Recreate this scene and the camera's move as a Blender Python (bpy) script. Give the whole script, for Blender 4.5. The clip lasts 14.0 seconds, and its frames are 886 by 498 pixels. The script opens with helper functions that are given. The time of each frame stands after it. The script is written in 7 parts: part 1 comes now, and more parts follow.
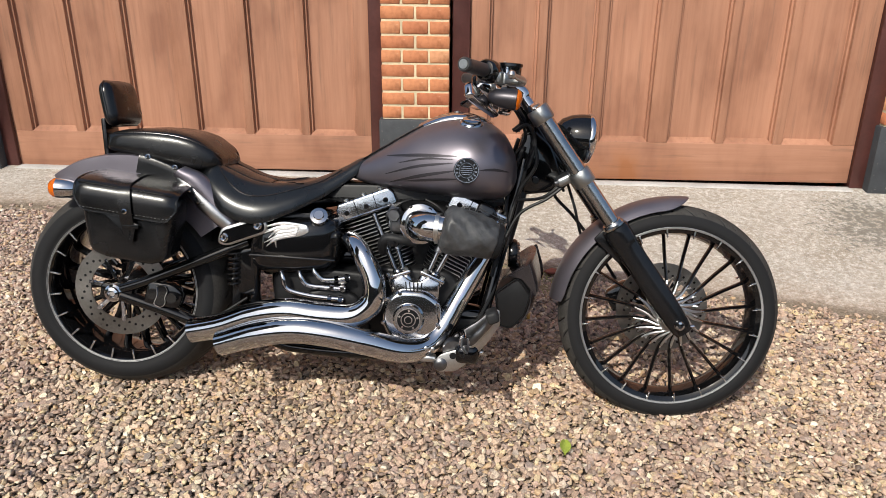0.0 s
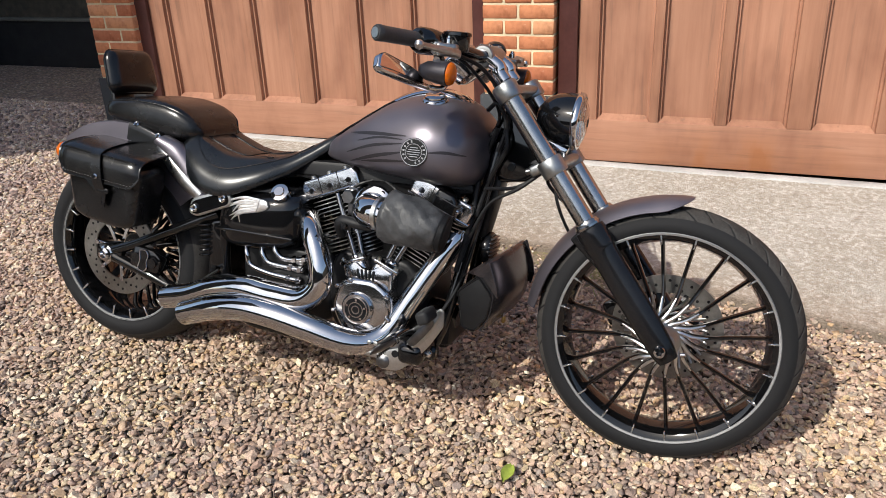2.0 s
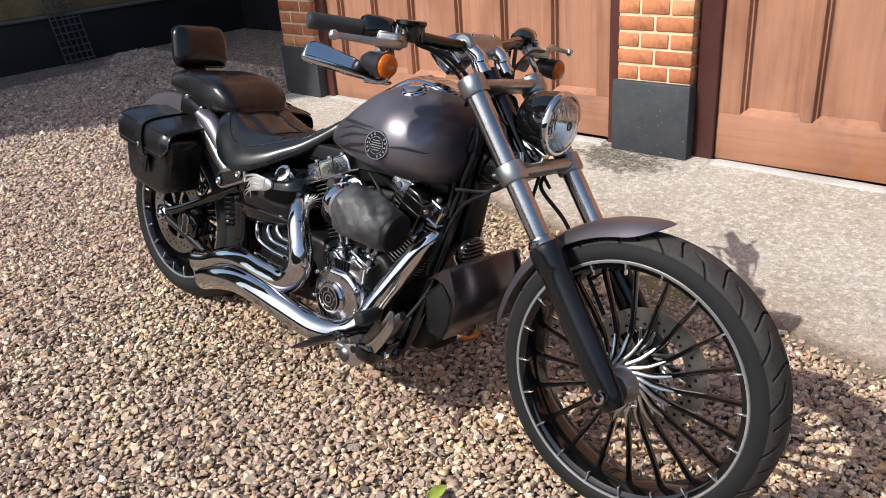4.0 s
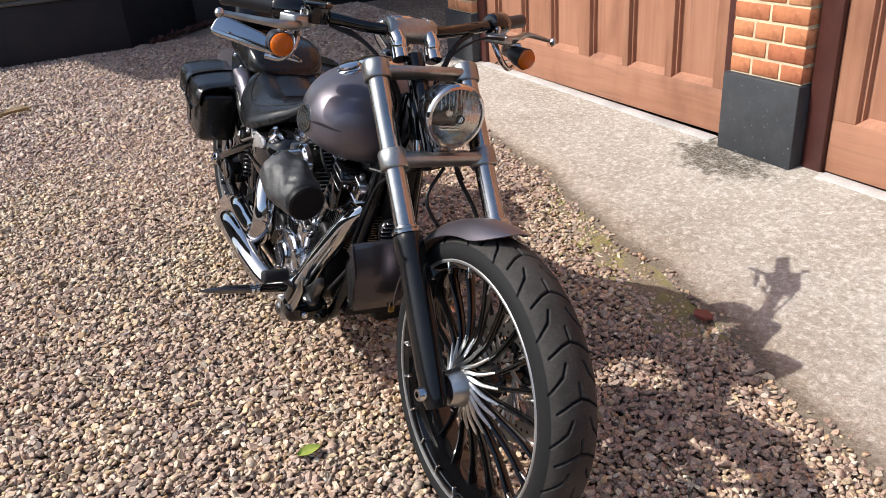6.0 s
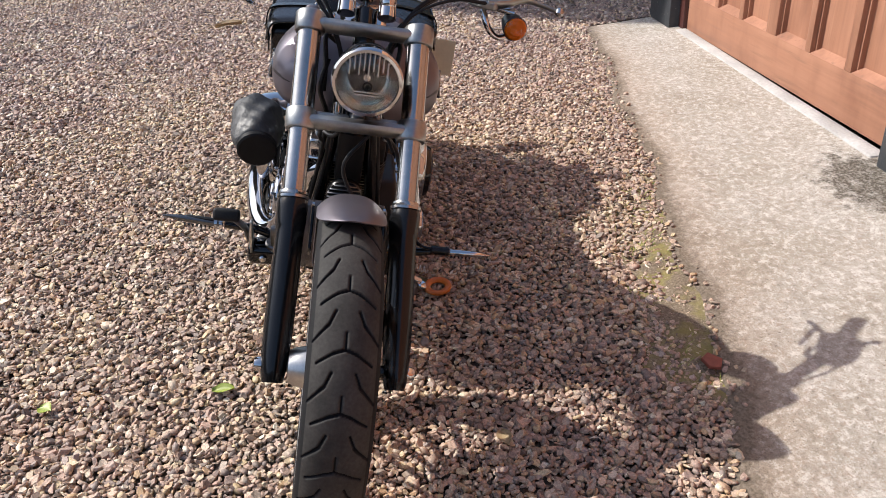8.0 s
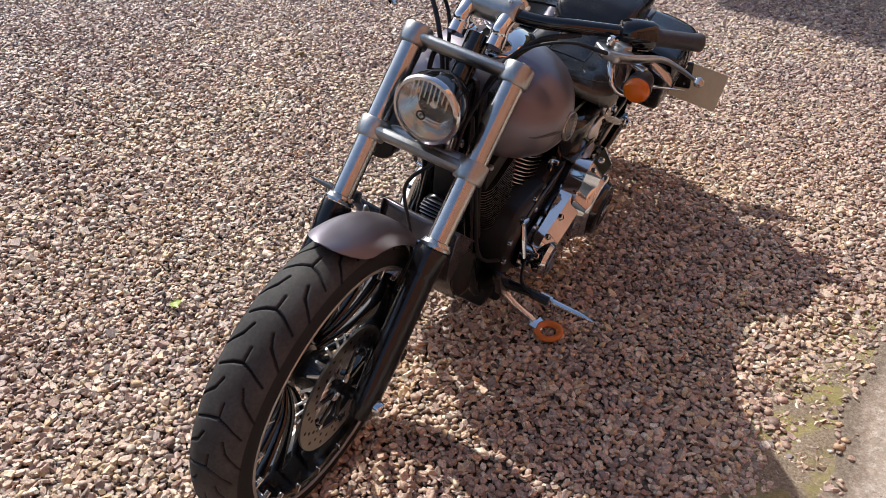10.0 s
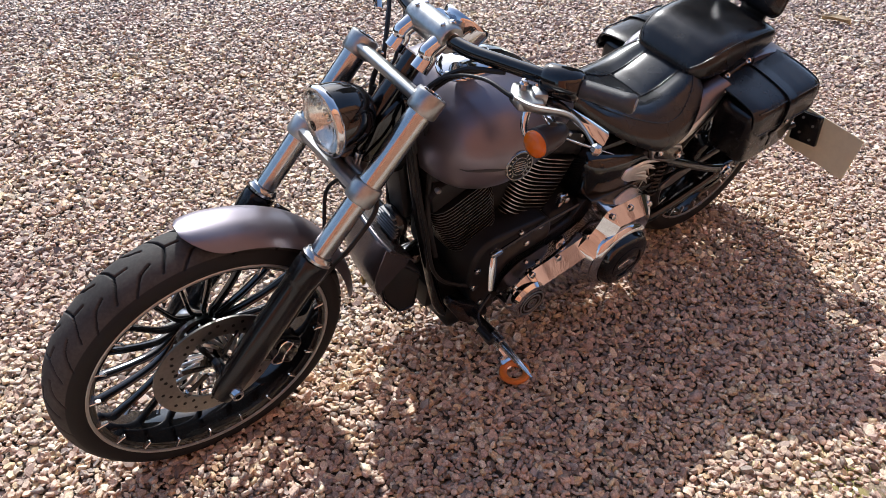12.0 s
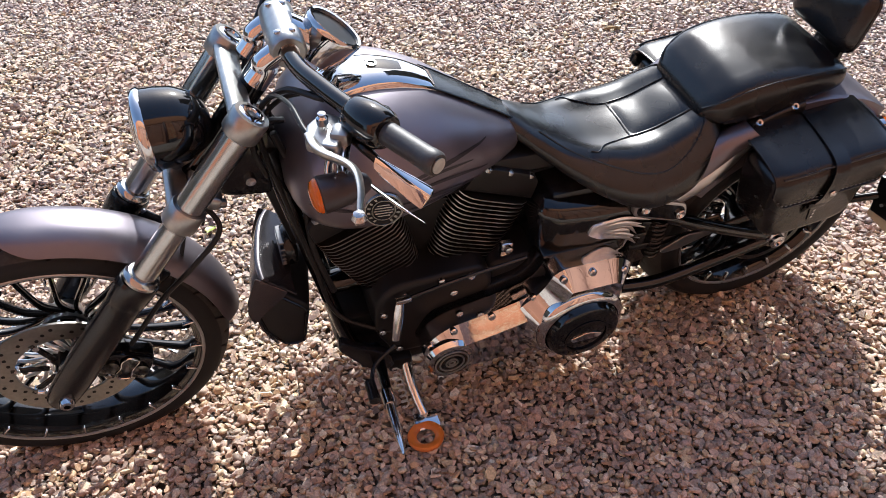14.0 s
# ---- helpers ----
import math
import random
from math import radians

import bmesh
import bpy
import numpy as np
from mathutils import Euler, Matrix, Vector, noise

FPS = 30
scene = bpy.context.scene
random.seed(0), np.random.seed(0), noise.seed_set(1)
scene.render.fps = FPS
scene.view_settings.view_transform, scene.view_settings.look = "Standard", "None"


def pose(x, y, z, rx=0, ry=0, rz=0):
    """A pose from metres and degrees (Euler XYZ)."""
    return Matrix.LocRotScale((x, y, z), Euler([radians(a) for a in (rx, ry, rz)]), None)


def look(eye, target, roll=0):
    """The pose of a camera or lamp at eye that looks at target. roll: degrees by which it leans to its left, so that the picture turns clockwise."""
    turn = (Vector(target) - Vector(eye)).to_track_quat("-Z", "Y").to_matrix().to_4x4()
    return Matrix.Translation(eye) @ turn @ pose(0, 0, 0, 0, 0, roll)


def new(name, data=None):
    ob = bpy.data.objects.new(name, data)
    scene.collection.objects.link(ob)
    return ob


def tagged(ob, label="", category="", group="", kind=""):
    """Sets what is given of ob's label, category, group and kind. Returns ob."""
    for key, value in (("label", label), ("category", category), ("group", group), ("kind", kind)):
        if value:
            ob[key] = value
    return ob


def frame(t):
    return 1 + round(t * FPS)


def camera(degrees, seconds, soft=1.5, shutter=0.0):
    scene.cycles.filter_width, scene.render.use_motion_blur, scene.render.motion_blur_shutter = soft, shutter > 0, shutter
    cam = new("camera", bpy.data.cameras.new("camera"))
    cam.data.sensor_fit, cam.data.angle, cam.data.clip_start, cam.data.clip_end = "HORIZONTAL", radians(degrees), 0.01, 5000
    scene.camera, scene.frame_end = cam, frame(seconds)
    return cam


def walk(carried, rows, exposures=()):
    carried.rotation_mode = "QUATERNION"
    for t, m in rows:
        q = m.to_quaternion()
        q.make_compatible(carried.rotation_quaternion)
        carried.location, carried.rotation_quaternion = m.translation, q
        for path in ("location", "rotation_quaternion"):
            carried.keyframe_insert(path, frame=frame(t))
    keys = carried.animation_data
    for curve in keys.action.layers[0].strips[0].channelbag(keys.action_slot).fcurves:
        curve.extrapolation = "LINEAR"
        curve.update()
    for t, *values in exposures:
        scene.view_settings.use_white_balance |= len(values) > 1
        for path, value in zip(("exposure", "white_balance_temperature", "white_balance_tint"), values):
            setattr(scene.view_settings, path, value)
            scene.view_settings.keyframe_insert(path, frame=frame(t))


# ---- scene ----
cam = camera(59.7, 14.0, soft=0.65)
METRES, EYE, TILT, LEAN, TURN = 5.75, 1.38, 0.0, 0.0, 2.5
ROWS = [
    (0.0, 0.0, 0.0, 0.0, 0.13, -22.16, -0.32),
    (0.5, 0.0231, 0.0178, -0.0057, 4.19, -22.58, 0.28),
    (1.0, 0.0524, 0.0386, -0.0069, 8.73, -22.93, 1.02),
    (1.5, 0.0905, 0.0493, -0.0083, 13.58, -23.24, 1.71),
    (2.0, 0.1321, 0.0584, -0.0102, 18.36, -23.65, 2.32),
    (2.5, 0.1617, 0.0769, -0.0129, 23.22, -24.02, 2.91),
    (5.0, 0.285, 0.1957, -0.0128, 48.5, -25.26, 4.33),
    (5.5, 0.3121, 0.2268, -0.0142, 53.67, -25.61, 4.33),
    (6.0, 0.3363, 0.2542, -0.0131, 59.05, -26.08, 4.05),
    (6.5, 0.345, 0.287, -0.0174, 64.34, -26.61, 3.52),
    (7.0, 0.3471, 0.3221, -0.0187, 69.67, -27.31, 3.24),
    (7.5, 0.3508, 0.3566, -0.0207, 75.51, -27.93, 3.07),
    (8.0, 0.3572, 0.4009, -0.0211, 82.14, -28.58, 2.71),
    (8.5, 0.3499, 0.4301, -0.0225, 90.09, -29.13, 2.15),
    (9.0, 0.3342, 0.4614, -0.0197, 98.88, -29.61, 1.28),
    (11.5, 0.2449, 0.6035, 0.0096, 135.79, -32.29, -2.3),
    (12.0, 0.2068, 0.6236, 0.0099, 140.58, -33.21, -1.91),
    (12.5, 0.1721, 0.6312, 0.0093, 145.0, -34.11, -1.39),
    (13.0, 0.1334, 0.6311, 0.011, 149.08, -34.82, -1.04),
    (13.5, 0.1018, 0.6357, 0.0113, 153.85, -35.27, -0.83),
    (14.0, 0.07, 0.6383, 0.0074, 159.24, -35.58, -0.65),
]
walk(cam, [(t, pose(0, 0, EYE, TILT, LEAN, TURN) @ pose(METRES * x, METRES * y, METRES * z, 90 + pitch, roll, yaw)) for t, x, y, z, yaw, pitch, roll in ROWS],
     exposures=[(0.0, -0.05, 6470, 6), (2.5, 0.05, 6350, 7), (5.0, 0.22, 6310, 8), (9.0, 0.26, 6300, 10), (11.5, 0.54, 5970, 8), (14.0, 0.77, 5920, 8)])
# ---- light and sky ----
world = bpy.data.worlds.new("sky")
scene.world = world
world.use_nodes = True
wn = world.node_tree
sky = wn.nodes.new("ShaderNodeTexSky")
sky.sky_type = "NISHITA"
sky.sun_disc = False
SUN_WAY = Vector((0.379, 0.946, -1.0)).normalized()
sky.sun_elevation = math.asin(-SUN_WAY.z)
sky.sun_rotation = math.atan2(-SUN_WAY.x, -SUN_WAY.y)
sky.air_density, sky.dust_density, sky.ozone_density = 1.0, 2.2, 1.0
bg = wn.nodes["Background"]
bg.inputs["Strength"].default_value = 0.165
wn.links.new(sky.outputs[0], bg.inputs["Color"])
sun = new("sun", bpy.data.lights.new("sun", "SUN"))
sun.data.energy, sun.data.angle, sun.data.color = 4.7, radians(0.53), (1.0, 0.94, 0.86)
sun.matrix_world = look((-4, -9, 9), Vector((-4, -9, 9)) + SUN_WAY)


# ---- mesh helpers ----
def spline(pts, n=8):
    """Points on a smooth curve through pts (tuples of any length)."""
    p = [np.array(q, float) for q in pts]
    p = [2 * p[0] - p[1]] + p + [2 * p[-1] - p[-2]]
    out = []
    for i in range(1, len(p) - 2):
        a, b, c, d = p[i - 1:i + 3]
        for k in range(n):
            u = k / n
            out.append(0.5 * (2 * b + (c - a) * u + (2 * a - 5 * b + 4 * c - d) * u * u + (3 * b - a - 3 * c + d) * u ** 3))
    out.append(p[-2])
    return out


def loft(rings, cap=True, closed=False):
    """A skin over rings of equal count; closed joins the last ring to the first."""
    bm = bmesh.new()
    vs = [[bm.verts.new(tuple(map(float, p))) for p in r] for r in rings]
    n = len(vs[0])
    last = len(vs) if closed else len(vs) - 1
    for i in range(last):
        a, b = vs[i], vs[(i + 1) % len(vs)]
        for k in range(n):
            bm.faces.new((a[k], a[(k + 1) % n], b[(k + 1) % n], b[k]))
    if cap and not closed:
        bm.faces.new(vs[0][::-1])
        bm.faces.new(vs[-1])
    bmesh.ops.recalc_face_normals(bm, faces=bm.faces)
    return bm


def sheet(rows, thick=0.003):
    """A grid of points with thickness, put on along its normals."""
    bm = bmesh.new()
    vs = [[bm.verts.new(tuple(map(float, p))) for p in r] for r in rows]
    for a, b in zip(vs, vs[1:]):
        for k in range(len(a) - 1):
            bm.faces.new((a[k], a[k + 1], b[k + 1], b[k]))
    bmesh.ops.recalc_face_normals(bm, faces=bm.faces)
    bmesh.ops.solidify(bm, geom=bm.faces[:], thickness=thick)
    bmesh.ops.recalc_face_normals(bm, faces=bm.faces)
    return bm


def tube(pts, r, seg=12, n=6, flat=1.0, cap=True):
    """A round tube along a smooth curve; r is one radius or one for each point; flat squashes its section."""
    if np.isscalar(r):
        r = [r] * len(pts)
    q = spline([(*p, k) for p, k in zip(pts, r)], n) if len(pts) > 2 else [np.array((*p, k), float) for p, k in zip(pts, r)]
    rings, side = [], None
    for i, c in enumerate(q):
        d = Vector(q[min(i + 1, len(q) - 1)][:3] - q[max(i - 1, 0)][:3]).normalized()
        if side is None:
            side = d.orthogonal().normalized() if abs(d.y) > 0.9 else d.cross(Vector((0, 1, 0))).normalized()
        side = (side - d * side.dot(d)).normalized()
        up = d.cross(side)
        rings.append([Vector(c[:3]) + float(c[3]) * (math.cos(a) * side + flat * math.sin(a) * up) for a in np.linspace(0, 2 * math.pi, seg, endpoint=False)])
    return loft(rings, cap)


def pipe_open(pts, r, seg=20, n=6, wall=0.003):
    """A pipe that can be looked into at its end."""
    if np.isscalar(r):
        r = [r] * len(pts)
    outer = tube(pts, r, seg, n, cap=False)
    bmesh.ops.solidify(outer, geom=outer.faces[:], thickness=wall)
    bmesh.ops.recalc_face_normals(outer, faces=outer.faces)
    return outer


def turn_to(axis):
    return Vector((0, 0, 1)).rotation_difference(Vector(axis)).to_matrix().to_4x4()


def lathe(profile, at=(0, 0, 0), axis=(0, 0, 1), seg=32, loop=False):
    """A turned body: profile of (radius, height along the axis)."""
    rings = []
    for r, h in profile:
        rings.append([(max(r, 1e-5) * math.cos(a), max(r, 1e-5) * math.sin(a), h) for a in np.linspace(0, 2 * math.pi, seg, endpoint=False)])
    bm = loft(rings, cap=not loop, closed=loop)
    bmesh.ops.transform(bm, matrix=Matrix.Translation(at) @ turn_to(axis), verts=bm.verts)
    return bm


def block(at, size, bevel=0.004, segs=2, m=None):
    bm = bmesh.new()
    bmesh.ops.create_cube(bm, size=1.0)
    bmesh.ops.scale(bm, vec=size, verts=bm.verts)
    if bevel:
        bmesh.ops.bevel(bm, geom=bm.edges[:], offset=bevel, segments=segs, profile=0.5, affect="EDGES")
    bmesh.ops.transform(bm, matrix=Matrix.Translation(at) @ (m or Matrix()), verts=bm.verts)
    return bm


def prism(outline, y0, y1, bevel=0.004, segs=2):
    """An outline in x and z, given thickness from y0 to y1, with rounded edges."""
    bm = bmesh.new()
    a = [bm.verts.new((x, y0, z)) for x, z in outline]
    b = [bm.verts.new((x, y1, z)) for x, z in outline]
    n = len(a)
    caps = [bm.faces.new(a), bm.faces.new(b[::-1])]
    for k in range(n):
        bm.faces.new((a[k], b[k], b[(k + 1) % n], a[(k + 1) % n]))
    bmesh.ops.recalc_face_normals(bm, faces=bm.faces)
    if bevel:
        edges = list({e for f in caps for e in f.edges})
        bmesh.ops.bevel(bm, geom=edges, offset=bevel, segments=segs, profile=0.5, affect="EDGES")
    return bm


def rounded(outline, r, n=4):
    """An outline with its corners rounded."""
    out = []
    m = len(outline)
    for i in range(m):
        p, a, b = (Vector(outline[j % m]) for j in (i, i - 1, i + 1))
        da, db = (a - p), (b - p)
        k = min(r, 0.45 * da.length, 0.45 * db.length)
        s, e = p + da.normalized() * k, p + db.normalized() * k
        for j in range(n + 1):
            u = j / n
            out.append(tuple((1 - u) ** 2 * s + 2 * u * (1 - u) * p + u * u * e))
    return out


def merge(*bms):
    out = bmesh.new()
    for b in bms:
        me = bpy.data.meshes.new("tmp")
        b.to_mesh(me)
        out.from_mesh(me)
        bpy.data.meshes.remove(me)
        b.free()
    return out


def moved(bm, m):
    bmesh.ops.transform(bm, matrix=m, verts=bm.verts)
    return bm


def mesh_of(name, bm, mats, angle=38):
    me = bpy.data.meshes.new(name)
    bm.to_mesh(me)
    bm.free()
    me.polygons.foreach_set("use_smooth", [True] * len(me.polygons))
    me.set_sharp_from_angle(angle=radians(angle))
    for m in (mats if isinstance(mats, (list, tuple)) else [mats]):
        me.materials.append(m)
    return me


def part(name, bm, material, parent=None, label="", angle=38):
    """One bmesh as one mesh object under a thing or a part."""
    ob = new(name, bm if isinstance(bm, bpy.types.Mesh) else mesh_of(name, bm, material, angle))
    ob.parent = parent
    if label:
        tagged(ob, label)
    return ob


def thing(name, label, category, group="", kind="", m=None):
    ob = new(name)
    if m is not None:
        ob.matrix_world = m
    return tagged(ob, label, category, group, kind)


# ---- materials ----
def material(name):
    m = bpy.data.materials.new(name)
    m.use_nodes = True
    nt = m.node_tree
    return m, nt, nt.nodes["Principled BSDF"]


def node(nt, kind, **values):
    n = nt.nodes.new(kind)
    for k, v in values.items():
        n.inputs[k.replace("_", " ")].default_value = v
    return n


def ramp(nt, fac, stops):
    n = nt.nodes.new("ShaderNodeValToRGB")
    while len(n.color_ramp.elements) < len(stops):
        n.color_ramp.elements.new(0.5)
    for e, (p, c) in zip(n.color_ramp.elements, stops):
        e.position, e.color = p, (*c, 1) if len(c) == 3 else c
    nt.links.new(fac, n.inputs[0])
    return n.outputs[0]


def grey(v):
    return (v, v, v)


def coords(nt, scale=(1, 1, 1), kind="Object"):
    t = nt.nodes.new("ShaderNodeTexCoord")
    mp = nt.nodes.new("ShaderNodeMapping")
    mp.inputs["Scale"].default_value = scale
    nt.links.new(t.outputs[kind], mp.inputs[0])
    return mp.outputs[0]


def noise_of(nt, vec, scale, detail=4.0, rough=0.55):
    n = node(nt, "ShaderNodeTexNoise", Scale=scale, Detail=detail, Roughness=rough)
    nt.links.new(vec, n.inputs["Vector"])
    return n.outputs["Fac"]


def mix(nt, fac, a, b, blend="MIX"):
    n = nt.nodes.new("ShaderNodeMix")
    n.data_type, n.blend_type = "RGBA", blend
    for s, v in ((n.inputs[0], fac), (n.inputs[6], a), (n.inputs[7], b)):
        if isinstance(v, bpy.types.NodeSocket):
            nt.links.new(v, s)
        else:
            s.default_value = v if not isinstance(v, tuple) else (*v, 1)[:4]
    return n.outputs[2]


def bump(nt, bsdf, height, strength=0.3, distance=0.002, prior=None):
    b = node(nt, "ShaderNodeBump", Strength=strength, Distance=distance)
    nt.links.new(height, b.inputs["Height"])
    if prior is not None:
        nt.links.new(prior, b.inputs["Normal"])
    nt.links.new(b.outputs[0], bsdf.inputs["Normal"])
    return b.outputs[0]


def plain(name, colour, rough, metal=0.0, spread=0.15, scale=60.0, relief=0.0, coat=0.0, smear=6.0, spec=0.5):
    """A surface with a fine and a broad variation of tone and gloss."""
    m, nt, b = material(name)
    v = coords(nt)
    fine, broad = noise_of(nt, v, scale), noise_of(nt, v, smear, 3.0)
    lo, hi = tuple(c * (1 - spread) for c in colour), tuple(min(1, c * (1 + spread)) for c in colour)
    c1 = ramp(nt, broad, [(0.3, lo), (0.7, hi)])
    c2 = ramp(nt, fine, [(0.3, grey(1 - spread)), (0.7, grey(1.0))])
    nt.links.new(mix(nt, 1.0, c1, c2, "MULTIPLY"), b.inputs["Base Color"])
    r = ramp(nt, broad, [(0.25, grey(rough * 0.75)), (0.75, grey(min(1, rough * 1.3)))])
    nt.links.new(r, b.inputs["Roughness"])
    b.inputs["Metallic"].default_value = metal
    b.inputs["Coat Weight"].default_value = coat
    b.inputs["Specular IOR Level"].default_value = spec
    if relief:
        bump(nt, b, fine, relief, 0.001)
    return m


PAINT = plain("charcoal_satin_paint", (0.165, 0.150, 0.172), 0.40, metal=0.8, spread=0.06, scale=900, coat=0.08)
GLOSS = plain("black_gloss_paint", (0.004, 0.004, 0.0045), 0.07, spread=0.2, scale=40, coat=0.1, spec=0.5)
SATIN = plain("black_satin_metal", (0.008, 0.008, 0.009), 0.20, spread=0.25, scale=120, relief=0.05, spec=0.36)
DULL = plain("black_cast_metal", (0.009, 0.009, 0.0098), 0.42, spread=0.3, scale=220, relief=0.2, spec=0.24)
CHROME = plain("chrome", (0.56, 0.56, 0.57), 0.06, metal=1.0, spread=0.04, scale=26, relief=0.25)
POLISH = plain("polished_alloy", (0.50, 0.49, 0.48), 0.30, metal=1.0, spread=0.08, scale=90)
STEEL = plain("machined_steel", (0.55, 0.54, 0.52), 0.3, metal=1.0, spread=0.15, scale=160, relief=0.05)
TIP = plain("polished_spoke_tip", (0.72, 0.72, 0.72), 0.3, metal=1.0, spread=0.06, scale=200)
YOKE = plain("satin_cast_alloy", (0.37, 0.375, 0.37), 0.36, metal=1.0, spread=0.18, scale=70, relief=0.12)
CONTROL = plain("worn_control_metal", (0.17, 0.17, 0.175), 0.33, metal=1.0, spread=0.3, scale=60, relief=0.3)
TUBE = plain("hard_chromed_tube", (0.43, 0.43, 0.42), 0.20, metal=1.0, spread=0.10, scale=60)
BRIGHT = plain("machined_bright_edge", (0.38, 0.38, 0.38), 0.48, metal=0.85, spread=0.06, scale=200)
RUBBER = plain("tyre_rubber", (0.024, 0.024, 0.025), 0.6, spread=0.25, scale=180, relief=0.2, smear=9, spec=0.2)
FINEDGE = plain("machined_fin_edge", (0.42, 0.41, 0.40), 0.32, metal=1.0, spread=0.15, scale=160)
SILVER = plain("silver_badge", (0.78, 0.77, 0.76), 0.34, metal=1.0, spread=0.15, scale=60, relief=1.5)
PUSH = plain("dull_pushrod_chrome", (0.30, 0.30, 0.305), 0.16, metal=1.0, spread=0.2, scale=60)
DISC = plain("worn_disc_steel", (0.30, 0.285, 0.265), 0.34, metal=1.0, spread=0.2, scale=120, relief=0.1)
BADGE = plain("tarnished_badge_chrome", (0.30, 0.295, 0.29), 0.25, metal=1.0, spread=0.2, scale=120)


def tread():
    """Rubber that is dusty where it meets the road and clean on its walls; its grooves are painted dark as shade."""
    m, nt, b = material("dusty_tread_rubber")
    v = coords(nt)
    worn = nt.nodes.new("ShaderNodeAttribute")
    worn.attribute_name = "worn"
    dust = ramp(nt, noise_of(nt, v, 16, 5, 0.65), [(0.3, (0.034, 0.032, 0.030)), (0.7, (0.064, 0.060, 0.056))])
    dust = mix(nt, 1.0, dust, ramp(nt, noise_of(nt, v, 160, 4), [(0.3, grey(0.72)), (0.7, grey(1.0))]), "MULTIPLY")
    mask = ramp(nt, worn.outputs["Fac"], [(0.35, grey(0.0)), (0.75, grey(1.0))])
    nt.links.new(mix(nt, mask, (0.013, 0.013, 0.014), dust), b.inputs["Base Color"])
    b.inputs["Roughness"].default_value, b.inputs["Specular IOR Level"].default_value = 0.72, 0.17
    bump(nt, b, noise_of(nt, v, 180, 4), 0.2, 0.001)
    return m


TREAD = tread()
CABLE = plain("black_rubber_hose", (0.011, 0.011, 0.012), 0.45, spread=0.2, spec=0.25)
GRIP = plain("dusty_grip_rubber", (0.032, 0.032, 0.034), 0.5, spread=0.3, scale=160, relief=0.3)
BRASS = plain("worn_brass", (0.50, 0.34, 0.12), 0.35, metal=1.0, spread=0.2)
CLOTH = plain("filter_cloth", (0.050, 0.051, 0.054), 0.55, spread=0.40, scale=45, relief=3.0, smear=25)
MARK = plain("dull_black_marking", (0.009, 0.009, 0.010), 0.45, spread=0.2, spec=0.15)
CHIN = plain("dark_charcoal_paint", (0.088, 0.080, 0.086), 0.24, metal=0.8, spread=0.08, scale=600)
PLATE = plain("pale_plate_back", (0.66, 0.62, 0.46), 0.45, spread=0.08)
PUCK = plain("orange_plastic", (0.62, 0.17, 0.018), 0.42, spread=0.15, relief=0.05)


def leather():
    m, nt, b = material("black_leather")
    v = coords(nt)
    cells = nt.nodes.new("ShaderNodeTexVoronoi")
    cells.feature = "DISTANCE_TO_EDGE"
    cells.inputs["Scale"].default_value = 420
    nt.links.new(v, cells.inputs["Vector"])
    broad = noise_of(nt, v, 9, 4)
    nt.links.new(ramp(nt, broad, [(0.3, (0.004, 0.004, 0.0045)), (0.7, (0.009, 0.0086, 0.0088))]), b.inputs["Base Color"])
    nt.links.new(ramp(nt, broad, [(0.3, grey(0.18)), (0.75, grey(0.32))]), b.inputs["Roughness"])
    b.inputs["Specular IOR Level"].default_value = 0.42
    first = bump(nt, b, cells.outputs["Distance"], 0.18, 0.0008)
    bump(nt, b, noise_of(nt, v, 22, 3), 0.12, 0.004, first)
    return m


LEATHER = leather()
STITCH = plain("pale_waxed_thread", (0.10, 0.098, 0.095), 0.5, spread=0.2)
VINYL = plain("smooth_seat_vinyl", (0.008, 0.009, 0.0105), 0.26, spread=0.2, scale=30, relief=0.15, smear=8, spec=0.50)
AGED = plain("aged_chrome", (0.62, 0.62, 0.63), 0.15, metal=1.0, spread=0.2, scale=16, relief=1.2)
SWOOSH = plain("darker_satin_paint", (0.050, 0.046, 0.052), 0.36, metal=0.7, spread=0.06, scale=900)


def lens(name, colour, trans):
    m, nt, b = material(name)
    b.inputs["Base Color"].default_value = (*colour, 1)
    b.inputs["Roughness"].default_value = 0.06
    b.inputs["Transmission Weight"].default_value = trans
    b.inputs["IOR"].default_value = 1.45
    w = nt.nodes.new("ShaderNodeTexWave")
    w.inputs["Scale"].default_value = 90
    nt.links.new(coords(nt), w.inputs["Vector"])
    bump(nt, b, w.outputs["Fac"], 0.15, 0.001)
    return m


AMBER = lens("amber_lens", (0.80, 0.17, 0.006), 0.45)
GLASS = lens("headlamp_glass", (0.97, 0.98, 0.97), 1.0)
GLASS.node_tree.nodes["Principled BSDF"].inputs["Roughness"].default_value = 0.04


def mirror():
    m, nt, b = material("mirror_glass")
    b.inputs["Base Color"].default_value = (0.85, 0.87, 0.88, 1)
    b.inputs["Metallic"].default_value, b.inputs["Roughness"].default_value = 1.0, 0.02
    return m


MIRROR = mirror()


